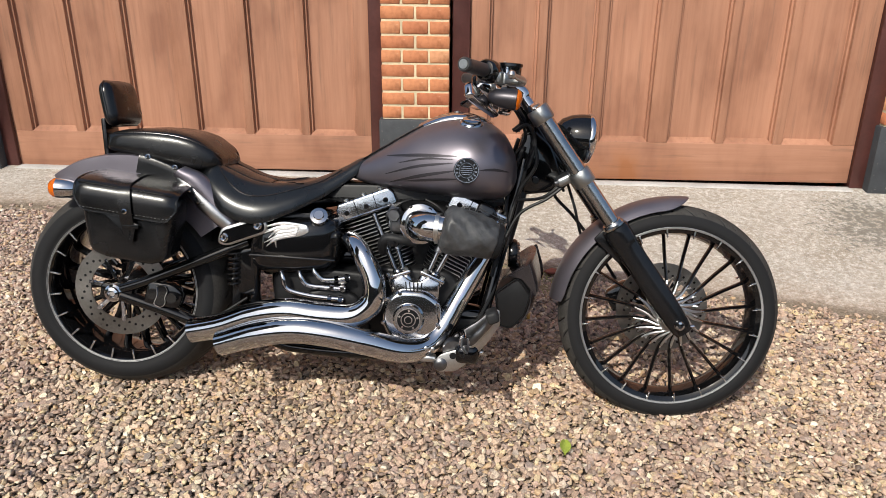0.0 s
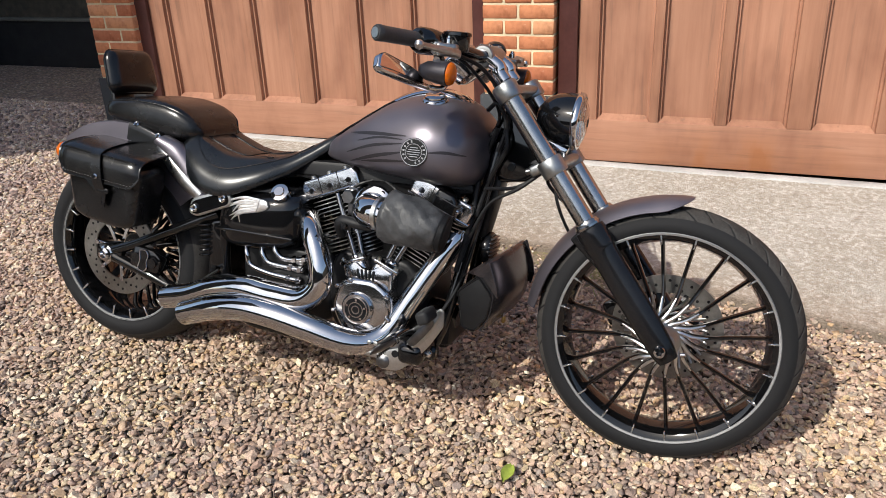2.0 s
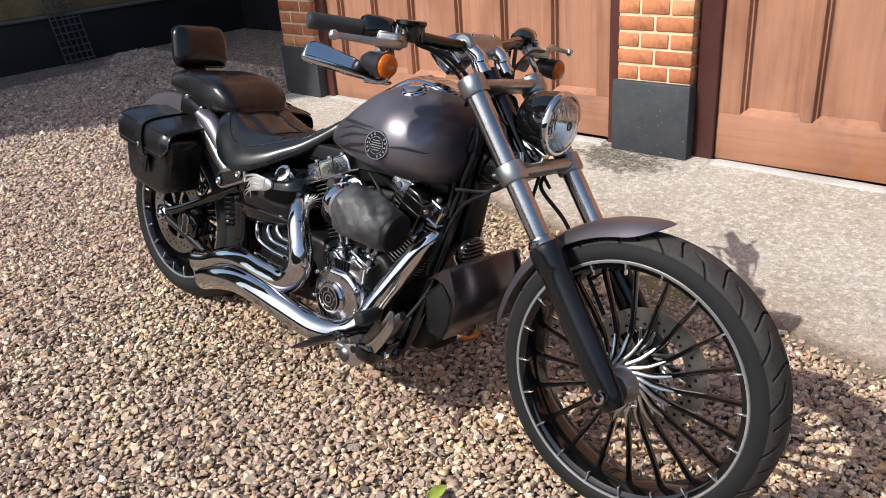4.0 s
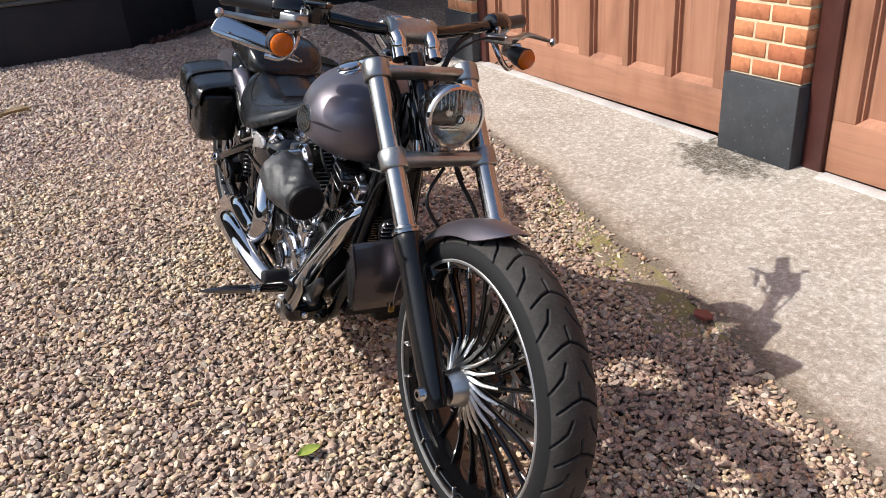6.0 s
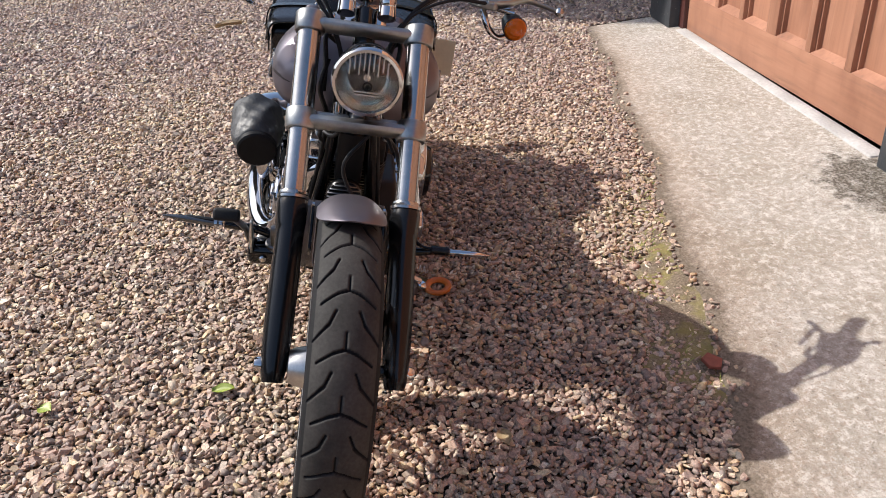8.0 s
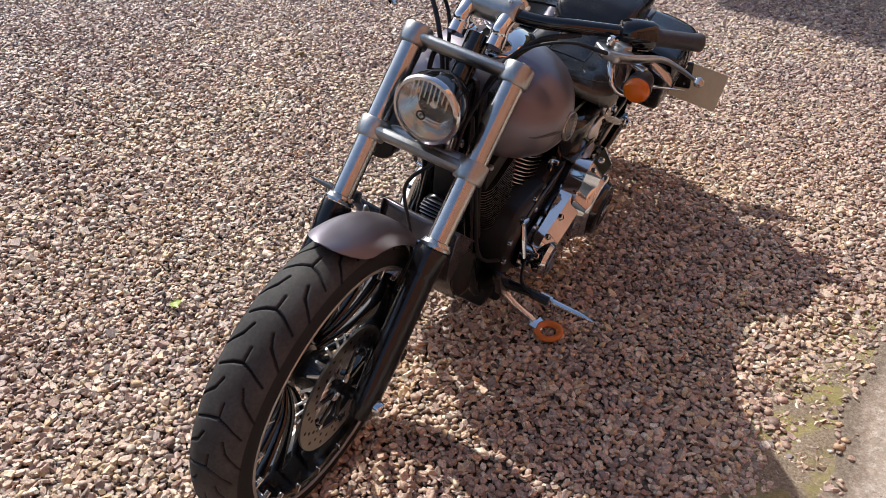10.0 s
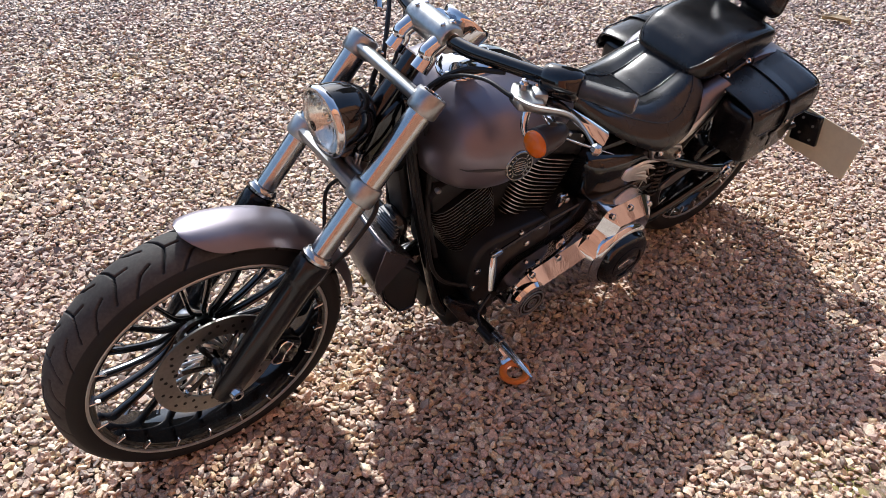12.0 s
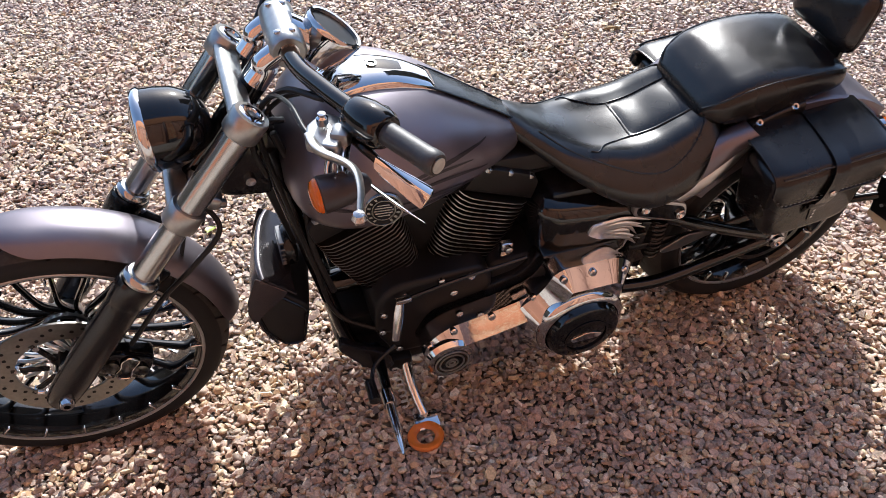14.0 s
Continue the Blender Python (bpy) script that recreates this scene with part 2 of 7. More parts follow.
def wood(name, way):
    m, nt, b = material(name)
    v = coords(nt, tuple(14 if k < 1 else 0.7 for k in way))
    info = nt.nodes.new("ShaderNodeObjectInfo")
    off = nt.nodes.new("ShaderNodeVectorMath")
    off.operation = "MULTIPLY_ADD"
    off.inputs[1].default_value = (37, 21, 13)
    nt.links.new(info.outputs["Random"], off.inputs[0])
    nt.links.new(v, off.inputs[2])
    grain = noise_of(nt, off.outputs[0], 2.2, 7, 0.62)
    patch = noise_of(nt, coords(nt, (1, 1, 0.45)), 4.0, 4)
    c = ramp(nt, grain, [(0.22, (0.290, 0.137, 0.082)), (0.5, (0.40, 0.194, 0.118)), (0.8, (0.47, 0.243, 0.152))])
    worn = ramp(nt, patch, [(0.33, (0.62, 0.56, 0.54)), (0.50, (0.92, 0.90, 0.89)), (0.66, (1.0, 1.0, 1.0))])
    c = mix(nt, 0.8, c, worn, "MULTIPLY")
    streak = noise_of(nt, coords(nt, tuple(9 if k < 1 else 0.55 for k in way)), 3.0, 6, 0.6)
    c = mix(nt, ramp(nt, streak, [(0.57, grey(0.0)), (0.70, grey(0.45))]), c, (0.15, 0.085, 0.058))
    # fresher, darker stain low on one leaf
    gap = nt.nodes.new("ShaderNodeVectorMath")
    gap.operation = "DISTANCE"
    gap.inputs[1].default_value = (0.78, 2.13, 0.20)
    nt.links.new(coords(nt, (1, 0.5, 2.2)), gap.inputs[0])
    low = ramp(nt, gap.outputs["Value"], [(0.25, grey(0.75)), (0.55, grey(0.0))])
    c = mix(nt, mix(nt, 1.0, low, ramp(nt, patch, [(0.40, grey(0.2)), (0.55, grey(1.0))]), "MULTIPLY"), c, (0.30, 0.105, 0.030))
    tone = ramp(nt, info.outputs["Random"], [(0.0, grey(0.88)), (1.0, grey(1.0))])
    nt.links.new(mix(nt, 1.0, c, tone, "MULTIPLY"), b.inputs["Base Color"])
    nt.links.new(ramp(nt, grain, [(0.3, grey(0.52)), (0.7, grey(0.72))]), b.inputs["Roughness"])
    bump(nt, b, grain, 0.25, 0.002)
    return m


WOOD, WOOD_RAIL = wood("stained_softwood", (0, 0, 1)), wood("stained_softwood_rail", (1, 0, 0))
JAMB = plain("dark_red_brown_paint", (0.075, 0.024, 0.020), 0.45, spread=0.2, scale=70, relief=0.15)


def plinth():
    """Dark masonry paint, dusty in patches and chipped to the pale render."""
    m, nt, b = material("blue_black_plinth_paint")
    v = coords(nt)
    c = ramp(nt, noise_of(nt, v, 9, 8, 0.7), [(0.34, (0.028, 0.031, 0.036)), (0.58, (0.040, 0.044, 0.050)), (0.72, (0.060, 0.060, 0.060))])
    chip = ramp(nt, noise_of(nt, v, 85, 3, 0.5), [(0.705, grey(0.0)), (0.735, grey(0.7))])
    nt.links.new(mix(nt, chip, c, (0.30, 0.28, 0.24)), b.inputs["Base Color"])
    b.inputs["Roughness"].default_value = 0.62
    first = bump(nt, b, noise_of(nt, v, 150, 5, 0.6), 0.35, 0.002)
    bump(nt, b, noise_of(nt, v, 14, 4), 0.35, 0.008, first)
    return m


PLINTH = plinth()
BLACKWALL = plain("black_wall_paint", (0.013, 0.013, 0.015), 0.6, spread=0.25, scale=50, relief=0.2)
RENDER_WALL = plain("ochre_render", (0.30, 0.22, 0.10), 0.85, spread=0.25, scale=30, relief=0.3)


def brick():
    m, nt, b = material("orange_red_brick")
    v = coords(nt)
    info = nt.nodes.new("ShaderNodeObjectInfo")
    base = ramp(nt, info.outputs["Random"], [(0.0, (0.40, 0.132, 0.062)), (0.5, (0.53, 0.210, 0.095)), (1.0, (0.59, 0.285, 0.145))])
    fleck = ramp(nt, noise_of(nt, v, 26, 5), [(0.45, (1, 1, 1)), (0.72, (0.62, 0.55, 0.52))])
    pale = ramp(nt, noise_of(nt, v, 55, 3), [(0.62, grey(0.0)), (0.75, grey(0.35))])
    c = mix(nt, 1.0, base, fleck, "MULTIPLY")
    nt.links.new(mix(nt, pale, c, (0.62, 0.45, 0.33)), b.inputs["Base Color"])
    b.inputs["Roughness"].default_value = 0.85
    bump(nt, b, noise_of(nt, v, 160, 5), 0.5, 0.002)
    return m


BRICK = brick()
MORTAR = plain("lime_mortar", (0.66, 0.56, 0.37), 0.9, spread=0.2, scale=200, relief=0.5, smear=14)


def concrete():
    m, nt, b = material("weathered_concrete")
    v = coords(nt)
    broad, mid, fine = noise_of(nt, v, 2.4, 6), noise_of(nt, v, 55, 8, 0.75), noise_of(nt, v, 210, 5, 0.75)
    c = ramp(nt, mid, [(0.30, (0.33, 0.295, 0.255)), (0.44, (0.54, 0.505, 0.455)), (0.60, (0.59, 0.555, 0.51))])
    blot = noise_of(nt, v, 13, 9, 0.78)
    c = mix(nt, 0.6, c, ramp(nt, blot, [(0.34, (0.62, 0.57, 0.52)), (0.46, (0.94, 0.92, 0.90)), (0.60, (1, 1, 1))]), "MULTIPLY")
    c = mix(nt, 0.75, c, ramp(nt, broad, [(0.3, (0.74, 0.70, 0.63)), (0.65, (1, 1, 1))]), "MULTIPLY")
    c = mix(nt, 0.9, c, ramp(nt, fine, [(0.30, (0.42, 0.38, 0.34)), (0.46, (0.92, 0.90, 0.88)), (0.68, (1, 1, 1))]), "MULTIPLY")
    worn = noise_of(nt, v, 42, 10, 0.82)
    c = mix(nt, 0.6, c, ramp(nt, worn, [(0.40, (0.66, 0.63, 0.59)), (0.49, (0.92, 0.90, 0.88)), (0.53, (1, 1, 1))]), "MULTIPLY")
    flake = ramp(nt, worn, [(0.52, grey(0.0)), (0.575, grey(0.6))])
    c = mix(nt, flake, c, (0.74, 0.71, 0.66))
    speck = ramp(nt, noise_of(nt, v, 85, 4, 0.6), [(0.58, grey(0.0)), (0.66, grey(0.6))])
    c = mix(nt, speck, c, (0.33, 0.25, 0.19))
    # grey lichen stains at the apron's far end
    end = nt.nodes.new("ShaderNodeVectorMath")
    end.operation = "DISTANCE"
    end.inputs[1].default_value = (2.1, 3.75, 0.05)
    nt.links.new(v, end.inputs[0])
    close = ramp(nt, end.outputs["Value"], [(0.20, grey(0.62)), (0.75, grey(0.30))])
    lichen = ramp(nt, mix(nt, 0.5, noise_of(nt, v, 30, 8, 0.75), close), [(0.52, grey(0.0)), (0.57, grey(0.8))])
    c = mix(nt, lichen, c, (0.15, 0.14, 0.115))
    pit = ramp(nt, noise_of(nt, v, 120, 2, 0.5), [(0.26, grey(0.8)), (0.32, grey(0.0))])
    c = mix(nt, pit, c, (0.16, 0.13, 0.10))
    # moss and dirt that has gathered at the foot of the pier
    sep = nt.nodes.new("ShaderNodeVectorMath")
    sep.operation = "DISTANCE"
    sep.inputs[1].default_value = (-0.42, 7.36, 0.09)
    mp = coords(nt, (1, 1.8, 1))
    nt.links.new(mp, sep.inputs[0])
    near = ramp(nt, sep.outputs["Value"], [(0.16, grey(1.0)), (0.48, grey(0.62))])
    spots = ramp(nt, mix(nt, 0.5, noise_of(nt, v, 18, 8, 0.72), near), [(0.665, grey(0.0)), (0.735, grey(1.0))])
    broken = ramp(nt, noise_of(nt, v, 95, 5, 0.7), [(0.36, grey(0.30)), (0.56, grey(0.95))])
    c = mix(nt, mix(nt, 1.0, spots, broken, "MULTIPLY"), c, (0.062, 0.047, 0.030))
    # soil washed over the rim where the gravel meets it
    rim = nt.nodes.new("ShaderNodeAttribute")
    rim.attribute_name = "rim"
    wide = nt.nodes.new("ShaderNodeMath")
    wide.operation = "POWER"
    wide.inputs[1].default_value = 0.30
    nt.links.new(rim.outputs["Fac"], wide.inputs[0])
    # brown dust trodden in over the first half metre, thinning out in flecks
    dust = ramp(nt, mix(nt, 0.5, noise_of(nt, v, 34, 10, 0.8), wide.outputs[0]), [(0.50, grey(0.0)), (0.74, grey(0.75))])
    c = mix(nt, dust, c, mix(nt, 1.0, c, (0.84, 0.70, 0.60), "MULTIPLY"))
    soil = ramp(nt, mix(nt, 0.5, noise_of(nt, v, 48, 9, 0.8), rim.outputs["Fac"]), [(0.50, grey(0.0)), (0.64, grey(0.9))])
    c = mix(nt, soil, c, ramp(nt, noise_of(nt, v, 130, 4), [(0.35, (0.10, 0.076, 0.052)), (0.65, (0.24, 0.19, 0.14))]))
    nt.links.new(c, b.inputs["Base Color"])
    b.inputs["Roughness"].default_value = 0.9
    first = bump(nt, b, fine, 0.8, 0.004)
    bump(nt, b, mid, 0.7, 0.010, first)
    return m


CONCRETE = concrete()
PALE = plain("pale_threshold_concrete", (0.50, 0.48, 0.46), 0.85, spread=0.2, scale=90, relief=0.3)

PEBBLES = [(0.0, (0.18, 0.137, 0.118)), (0.1, (0.488, 0.341, 0.27)), (0.21, (0.71, 0.53, 0.417)), (0.31, (0.36, 0.271, 0.234)), (0.4, (0.636, 0.436, 0.355)), (0.49, (0.827, 0.672, 0.53)), (0.57, (0.265, 0.215, 0.201)), (0.66, (0.668, 0.462, 0.283)), (0.74, (0.583, 0.42, 0.355)), (0.82, (0.413, 0.336, 0.309)), (0.91, (0.731, 0.572, 0.36)), (1.0, (0.95, 0.851, 0.731))]


def gravel(single):
    """Pebbles: single takes each stone's own tone; else a ground of the same stones, too far off to tell apart."""
    m, nt, b = material("gravel_stones" if single else "gravel_ground")
    v = coords(nt)
    if single:
        g = nt.nodes.new("ShaderNodeNewGeometry")
        pick = g.outputs["Random Per Island"]
    else:
        cell = nt.nodes.new("ShaderNodeTexVoronoi")
        cell.inputs["Scale"].default_value = 48
        nt.links.new(v, cell.inputs["Vector"])
        sep = nt.nodes.new("ShaderNodeSeparateColor")
        nt.links.new(cell.outputs["Color"], sep.inputs[0])
        pick = sep.outputs[0]
    c = ramp(nt, pick, PEBBLES)
    mott = ramp(nt, noise_of(nt, v, 190, 4, 0.6), [(0.3, grey(0.54)), (0.65, grey(1.0))])
    c = mix(nt, 1.0, c, mott, "MULTIPLY")
    broad = ramp(nt, noise_of(nt, v, 1.3, 4), [(0.34, (0.80, 0.75, 0.74)), (0.50, (0.94, 0.92, 0.89)), (0.66, (1.0, 1.0, 0.92))])
    c = mix(nt, 1.0, c, broad, "MULTIPLY")
    # yellower tint round this point, greyer and bluer farther off
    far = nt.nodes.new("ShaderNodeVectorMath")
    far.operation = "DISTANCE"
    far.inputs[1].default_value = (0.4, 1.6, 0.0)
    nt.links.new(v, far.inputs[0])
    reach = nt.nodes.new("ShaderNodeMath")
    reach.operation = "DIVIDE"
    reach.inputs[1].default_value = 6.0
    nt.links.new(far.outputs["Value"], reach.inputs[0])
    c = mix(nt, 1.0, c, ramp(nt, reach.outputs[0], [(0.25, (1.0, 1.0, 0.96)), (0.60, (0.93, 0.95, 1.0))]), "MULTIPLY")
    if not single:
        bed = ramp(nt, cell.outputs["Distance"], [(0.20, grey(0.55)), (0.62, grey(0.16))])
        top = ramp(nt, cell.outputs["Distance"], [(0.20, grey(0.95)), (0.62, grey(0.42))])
        # bed painted dark as gap shade under loose stones; beyond, the stones are the surface itself
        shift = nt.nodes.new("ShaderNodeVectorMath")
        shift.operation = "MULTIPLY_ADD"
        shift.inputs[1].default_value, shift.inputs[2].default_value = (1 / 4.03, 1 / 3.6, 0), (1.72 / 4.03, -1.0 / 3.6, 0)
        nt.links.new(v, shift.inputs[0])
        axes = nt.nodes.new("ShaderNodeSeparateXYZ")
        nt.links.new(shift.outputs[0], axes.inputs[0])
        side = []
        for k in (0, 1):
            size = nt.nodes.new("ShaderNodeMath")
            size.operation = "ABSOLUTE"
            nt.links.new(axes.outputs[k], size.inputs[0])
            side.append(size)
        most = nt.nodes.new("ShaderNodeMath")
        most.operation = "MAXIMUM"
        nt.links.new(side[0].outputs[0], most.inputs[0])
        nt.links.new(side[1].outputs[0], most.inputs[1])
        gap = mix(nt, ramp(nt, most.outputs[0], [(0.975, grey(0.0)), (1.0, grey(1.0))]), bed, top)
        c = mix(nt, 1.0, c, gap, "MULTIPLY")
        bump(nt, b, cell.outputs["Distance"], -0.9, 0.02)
    else:
        bump(nt, b, noise_of(nt, v, 260, 4), 0.3, 0.002)
    nt.links.new(c, b.inputs["Base Color"])
    b.inputs["Roughness"].default_value = 0.62
    return m


def soil():
    m, nt, b = material("mossy_soil")
    v = coords(nt)
    c = ramp(nt, noise_of(nt, v, 140, 6, 0.7), [(0.3, (0.07, 0.052, 0.036)), (0.5, (0.20, 0.155, 0.105)), (0.7, (0.36, 0.29, 0.21))])
    green = ramp(nt, noise_of(nt, v, 11, 5), [(0.45, grey(0.0)), (0.60, grey(0.75))])
    nt.links.new(mix(nt, green, c, (0.24, 0.21, 0.06)), b.inputs["Base Color"])
    b.inputs["Roughness"].default_value = 0.95
    bump(nt, b, noise_of(nt, v, 220, 6), 0.8, 0.004)
    return m


SOIL = soil()
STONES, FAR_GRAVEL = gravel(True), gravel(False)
LEAFY = plain("green_leaf", (0.30, 0.36, 0.06), 0.45, spread=0.25, scale=120)
DRYLEAF = plain("dry_leaf", (0.42, 0.30, 0.16), 0.6, spread=0.25, scale=120)
CLAY = plain("red_clay_shard", (0.26, 0.075, 0.05), 0.8, spread=0.2, relief=0.2)

# ---- the ground, the slab and the garage ----
def ground_z(x, y):
    return -0.02 - 0.10 * np.tanh(x / 1.8) + 0.008 * np.clip(2.2 - y, 0, 6)


def slab_edge(x):
    return 3.29 - np.where(x < 0, 0.15 * x, 0.22 * x) + 0.02 * np.sin(5.1 * x) + 0.012 * np.sin(13.7 * x + 1)


def slab_z(x, y):
    e = slab_edge(x)
    u = np.clip((y - e) / (4.26 - e), 0, 1.3)
    return (ground_z(x, e) + 0.006) * (1 - u) + (0.098 - 0.009 * x) * u


def grid_mesh(name, xs, ys, height, mat):
    X, Y = np.meshgrid(xs, ys, indexing="ij")
    Z = height(X, Y)
    co = np.stack([X, Y, Z], -1).reshape(-1, 3)
    n = len(ys)
    i, j = np.meshgrid(np.arange(len(xs) - 1), np.arange(n - 1), indexing="ij")
    a = (i * n + j).ravel()
    quads = np.stack([a, a + n, a + n + 1, a + 1], -1)
    me = bpy.data.meshes.new(name)
    me.from_pydata(co.tolist(), [], quads.tolist())
    me.polygons.foreach_set("use_smooth", [True] * len(me.polygons))
    me.materials.append(mat)
    return me


far = [-400, -150, -60, -25, -14, -9]
xs = np.array(far + list(np.arange(-7, 4.01, 0.25)) + [6, 9, 14, 25, 60, 150, 400])
ys = np.array(far + list(np.arange(-7, 7.01, 0.25)) + [9, 14, 25, 60, 150, 400])
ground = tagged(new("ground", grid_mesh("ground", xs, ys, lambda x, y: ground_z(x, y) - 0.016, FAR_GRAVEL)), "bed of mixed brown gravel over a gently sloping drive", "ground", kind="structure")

# concrete apron in front of the doors
rows = []
for x in np.linspace(-3.05, 4.2, 90):
    e = float(slab_edge(x))
    row = [(x, y, float(slab_z(x, y))) for y in e + (4.24 - e) * np.linspace(0, 1, 18) ** 1.6]
    row[0] = (x, e - 0.01, row[0][2] - 0.012)
    rows.append(row + [(x, 4.24, -0.2), (x, e - 0.012, -0.2)])
slab = mesh_of("concrete_apron", loft(rows), CONCRETE, 50)
rim = slab.attributes.new("rim", "FLOAT", "POINT")
at = np.array([v.co[:] for v in slab.vertices])
rim.data.foreach_set("value", np.exp(-np.maximum(at[:, 1] - slab_edge(at[:, 0]), 0) / 0.13).astype(np.float32))
apron = tagged(new("concrete_apron", slab), "worn pale concrete apron along the garage, mossy at the pier", "pavement", kind="structure")
for x0, x1, name in ((-2.66, -0.60, "threshold"), (-0.04, 2.10, "threshold")):
    b = block(((x0 + x1) / 2, 4.225, float(slab_z((x0 + x1) / 2, 4.2)) - 0.022), (x1 - x0, 0.075, 0.06), 0.012, m=pose(0, 0, 0, 0, 0.5))
    tagged(part(name, b, PALE), "pale smooth concrete strip under the garage door", "threshold", kind="structure")

# garage front wall, with two door openings
GARAGE_ROOF = plain("grey_roof_felt", (0.10, 0.10, 0.10), 0.9, spread=0.3, scale=20, relief=0.3)
DOOR_Y, PIER_Y = 4.26, 4.19
wall_north = thing("wall_north", "orange brick garage front with two wide door openings", "wall", kind="structure")
part("lintel_wall", block((-0.27, 4.42, 2.75), (5.60, 0.30, 1.0), 0.004), BRICK, wall_north)
part("side_wall", block((-2.90, 6.6, 1.45), (0.30, 4.2, 3.4), 0.004), BRICK, wall_north)
part("side_wall", block((3.9, 4.42, 1.45), (2.7, 0.30, 3.6), 0.004), BRICK, wall_north)
part("side_wall", block((2.40, 6.6, 1.45), (0.20, 4.0, 3.4), 0.004), BRICK, wall_north)
garage = thing("garage_shell", "plain flat roof and rear walls of the garage", "garage", kind="structure")
part("roof", block((-0.27, 6.55, 3.32), (5.6, 4.4, 0.12), 0.01), GARAGE_ROOF, garage)
part("rear_wall", block((-0.27, 8.60, 1.45), (5.6, 0.20, 3.4), 0.01), BRICK, garage)
PIERS = [(-3.07, -2.74), (-0.52, -0.155), (2.18, 2.53)]
BRICK_MESHES = {}


def brick_mesh(w, d, h):
    key = (round(w, 3), round(d, 3))
    if key not in BRICK_MESHES:
        BRICK_MESHES[key] = mesh_of("brick", block((0, 0, 0), (w, d, h), 0.004, 1), BRICK, 50)
    return BRICK_MESHES[key]


for k, (x0, x1) in enumerate(PIERS):
    pier = thing("pier_" + "abc"[k], "orange brick pier with pale mortar on a dark painted plinth", "pier", "garage piers", "structure")
    zt, foot = 0.438, float(slab_z((x0 + x1) / 2, PIER_Y))
    # plinth, rendered and painted, a little proud of the brick
    b = block(((x0 + x1) / 2 - 0.004, PIER_Y + 0.17, (zt + foot - 0.1) / 2), (x1 - x0 + 0.030, 0.375, zt - foot + 0.1), 0.010, 2)
    part("plinth", b, PLINTH, pier, "blue-black painted plinth")
    part("mortar", block(((x0 + x1) / 2, PIER_Y + 0.175, 1.36), (x1 - x0 - 0.006, 0.339, 1.86), 0), MORTAR, pier)
    w = x1 - x0
    for c in range(25):
        z = zt + 0.0375 + 0.075 * c
        cuts = [0, 0.30, 0.70, 1] if c % 2 == 0 else [0, 0.50, 1]
        if k == 0:
            cuts = [0, 0.66, 1] if c % 2 else [0, 0.34, 1]
        for a, b2 in zip(cuts, cuts[1:]):
            xa, xb = x0 + a * w + (0.006 if a else 0), x0 + b2 * w - (0.006 if b2 < 1 else 0)
            ob = part("brick", brick_mesh(xb - xa, 0.345, 0.0635), None, pier)
            ob.location = ((xa + xb) / 2 + random.uniform(-.001, .001), PIER_Y + 0.1725 + random.uniform(-0.0015, 0.0015), z + random.uniform(-.001, .001))

# jambs
for k, x in enumerate((-2.705, -0.555, -0.095, 2.135)):
    w = 0.075 if k in (1,) else 0.095
    tagged(part("door_jamb", block((x, DOOR_Y + 0.03, 1.2), (w, 0.11, 2.3), 0.006), JAMB), "dark red-brown painted door jamb", "jamb", kind="structure")


def side_bead(x, y, z0, z1, way):
    """An ogee bead along an upright edge at x; way: the side on which its panel lies."""
    section = [(0.0, 0.002), (0.003, 0.021), (0.013, 0.022), (0.016, 0.041), (0.028, 0.044), (0.028, 0.050), (0.0, 0.050)]
    return loft([[(x + way * a, y + b, z) for a, b in section] for z in (z0, z1)])


def garage_door(name, x0, x1, z0, panel_z, stiles, label):
    """A framed door with six long sunk panels; stiles: the edges of the panels."""
    door = thing(name, label, "garage door", "garage doors", "structure")
    y, d, top = DOOR_Y, 0.045, 2.16
    part("bottom_rail", block(((x0 + x1) / 2, y + d / 2, (z0 + panel_z) / 2), (x1 - x0, d, panel_z - z0), 0.004), WOOD_RAIL, door)
    part("top_rail", block(((x0 + x1) / 2, y + d / 2, top - 0.06), (x1 - x0, d, 0.12), 0.004), WOOD_RAIL, door)
    cuts = [(x0, stiles[0])] + [(stiles[i], stiles[i + 1]) for i in (1, 3, 5, 7, 9)] + [(stiles[11], x1)]
    for a, b in cuts:
        part("stile", block(((a + b) / 2, y + d / 2, (panel_z + top - 0.12) / 2), (b - a, d - 0.001, top - 0.12 - panel_z), 0.003), WOOD, door)
    for i in range(0, 12, 2):
        a, b = stiles[i], stiles[i + 1]
        part("panel", block(((a + b) / 2, y + d + 0.003, (panel_z + top - 0.12) / 2), (b - a + 0.01, 0.012, top - 0.12 - panel_z + 0.01), 0), WOOD, door)
        for xa, way in ((a, 1), (b, -1)):
            part("moulding", side_bead(xa, y, panel_z, top - 0.12, way), WOOD, door, "", 20)
        bm = bmesh.new()
        h = 0.026
        q = [(a, y + 0.004, panel_z), (b, y + 0.004, panel_z), (b - 0.026, y + 0.043, panel_z + h), (a + 0.026, y + 0.043, panel_z + h)]
        lo = [bm.verts.new(p) for p in q]
        hi = [bm.verts.new((p[0], y + 0.047, p[2] - 0.002)) for p in q]
        bm.faces.new(lo)
        bm.faces.new(hi[::-1])
        for k2 in range(4):
            bm.faces.new((lo[k2], hi[k2], hi[(k2 + 1) % 4], lo[(k2 + 1) % 4]))
        bmesh.ops.recalc_face_normals(bm, faces=bm.faces)
        part("sloped_bead", bm, WOOD, door)
    # black backing sheet stands in for the shade in the door's gaps
    part("shadow_gap", block(((x0 + x1) / 2, y + 0.066, (z0 + top) / 2), (x1 - x0 + 0.06, 0.01, top - z0 + 0.02), 0), BLACKWALL, door)


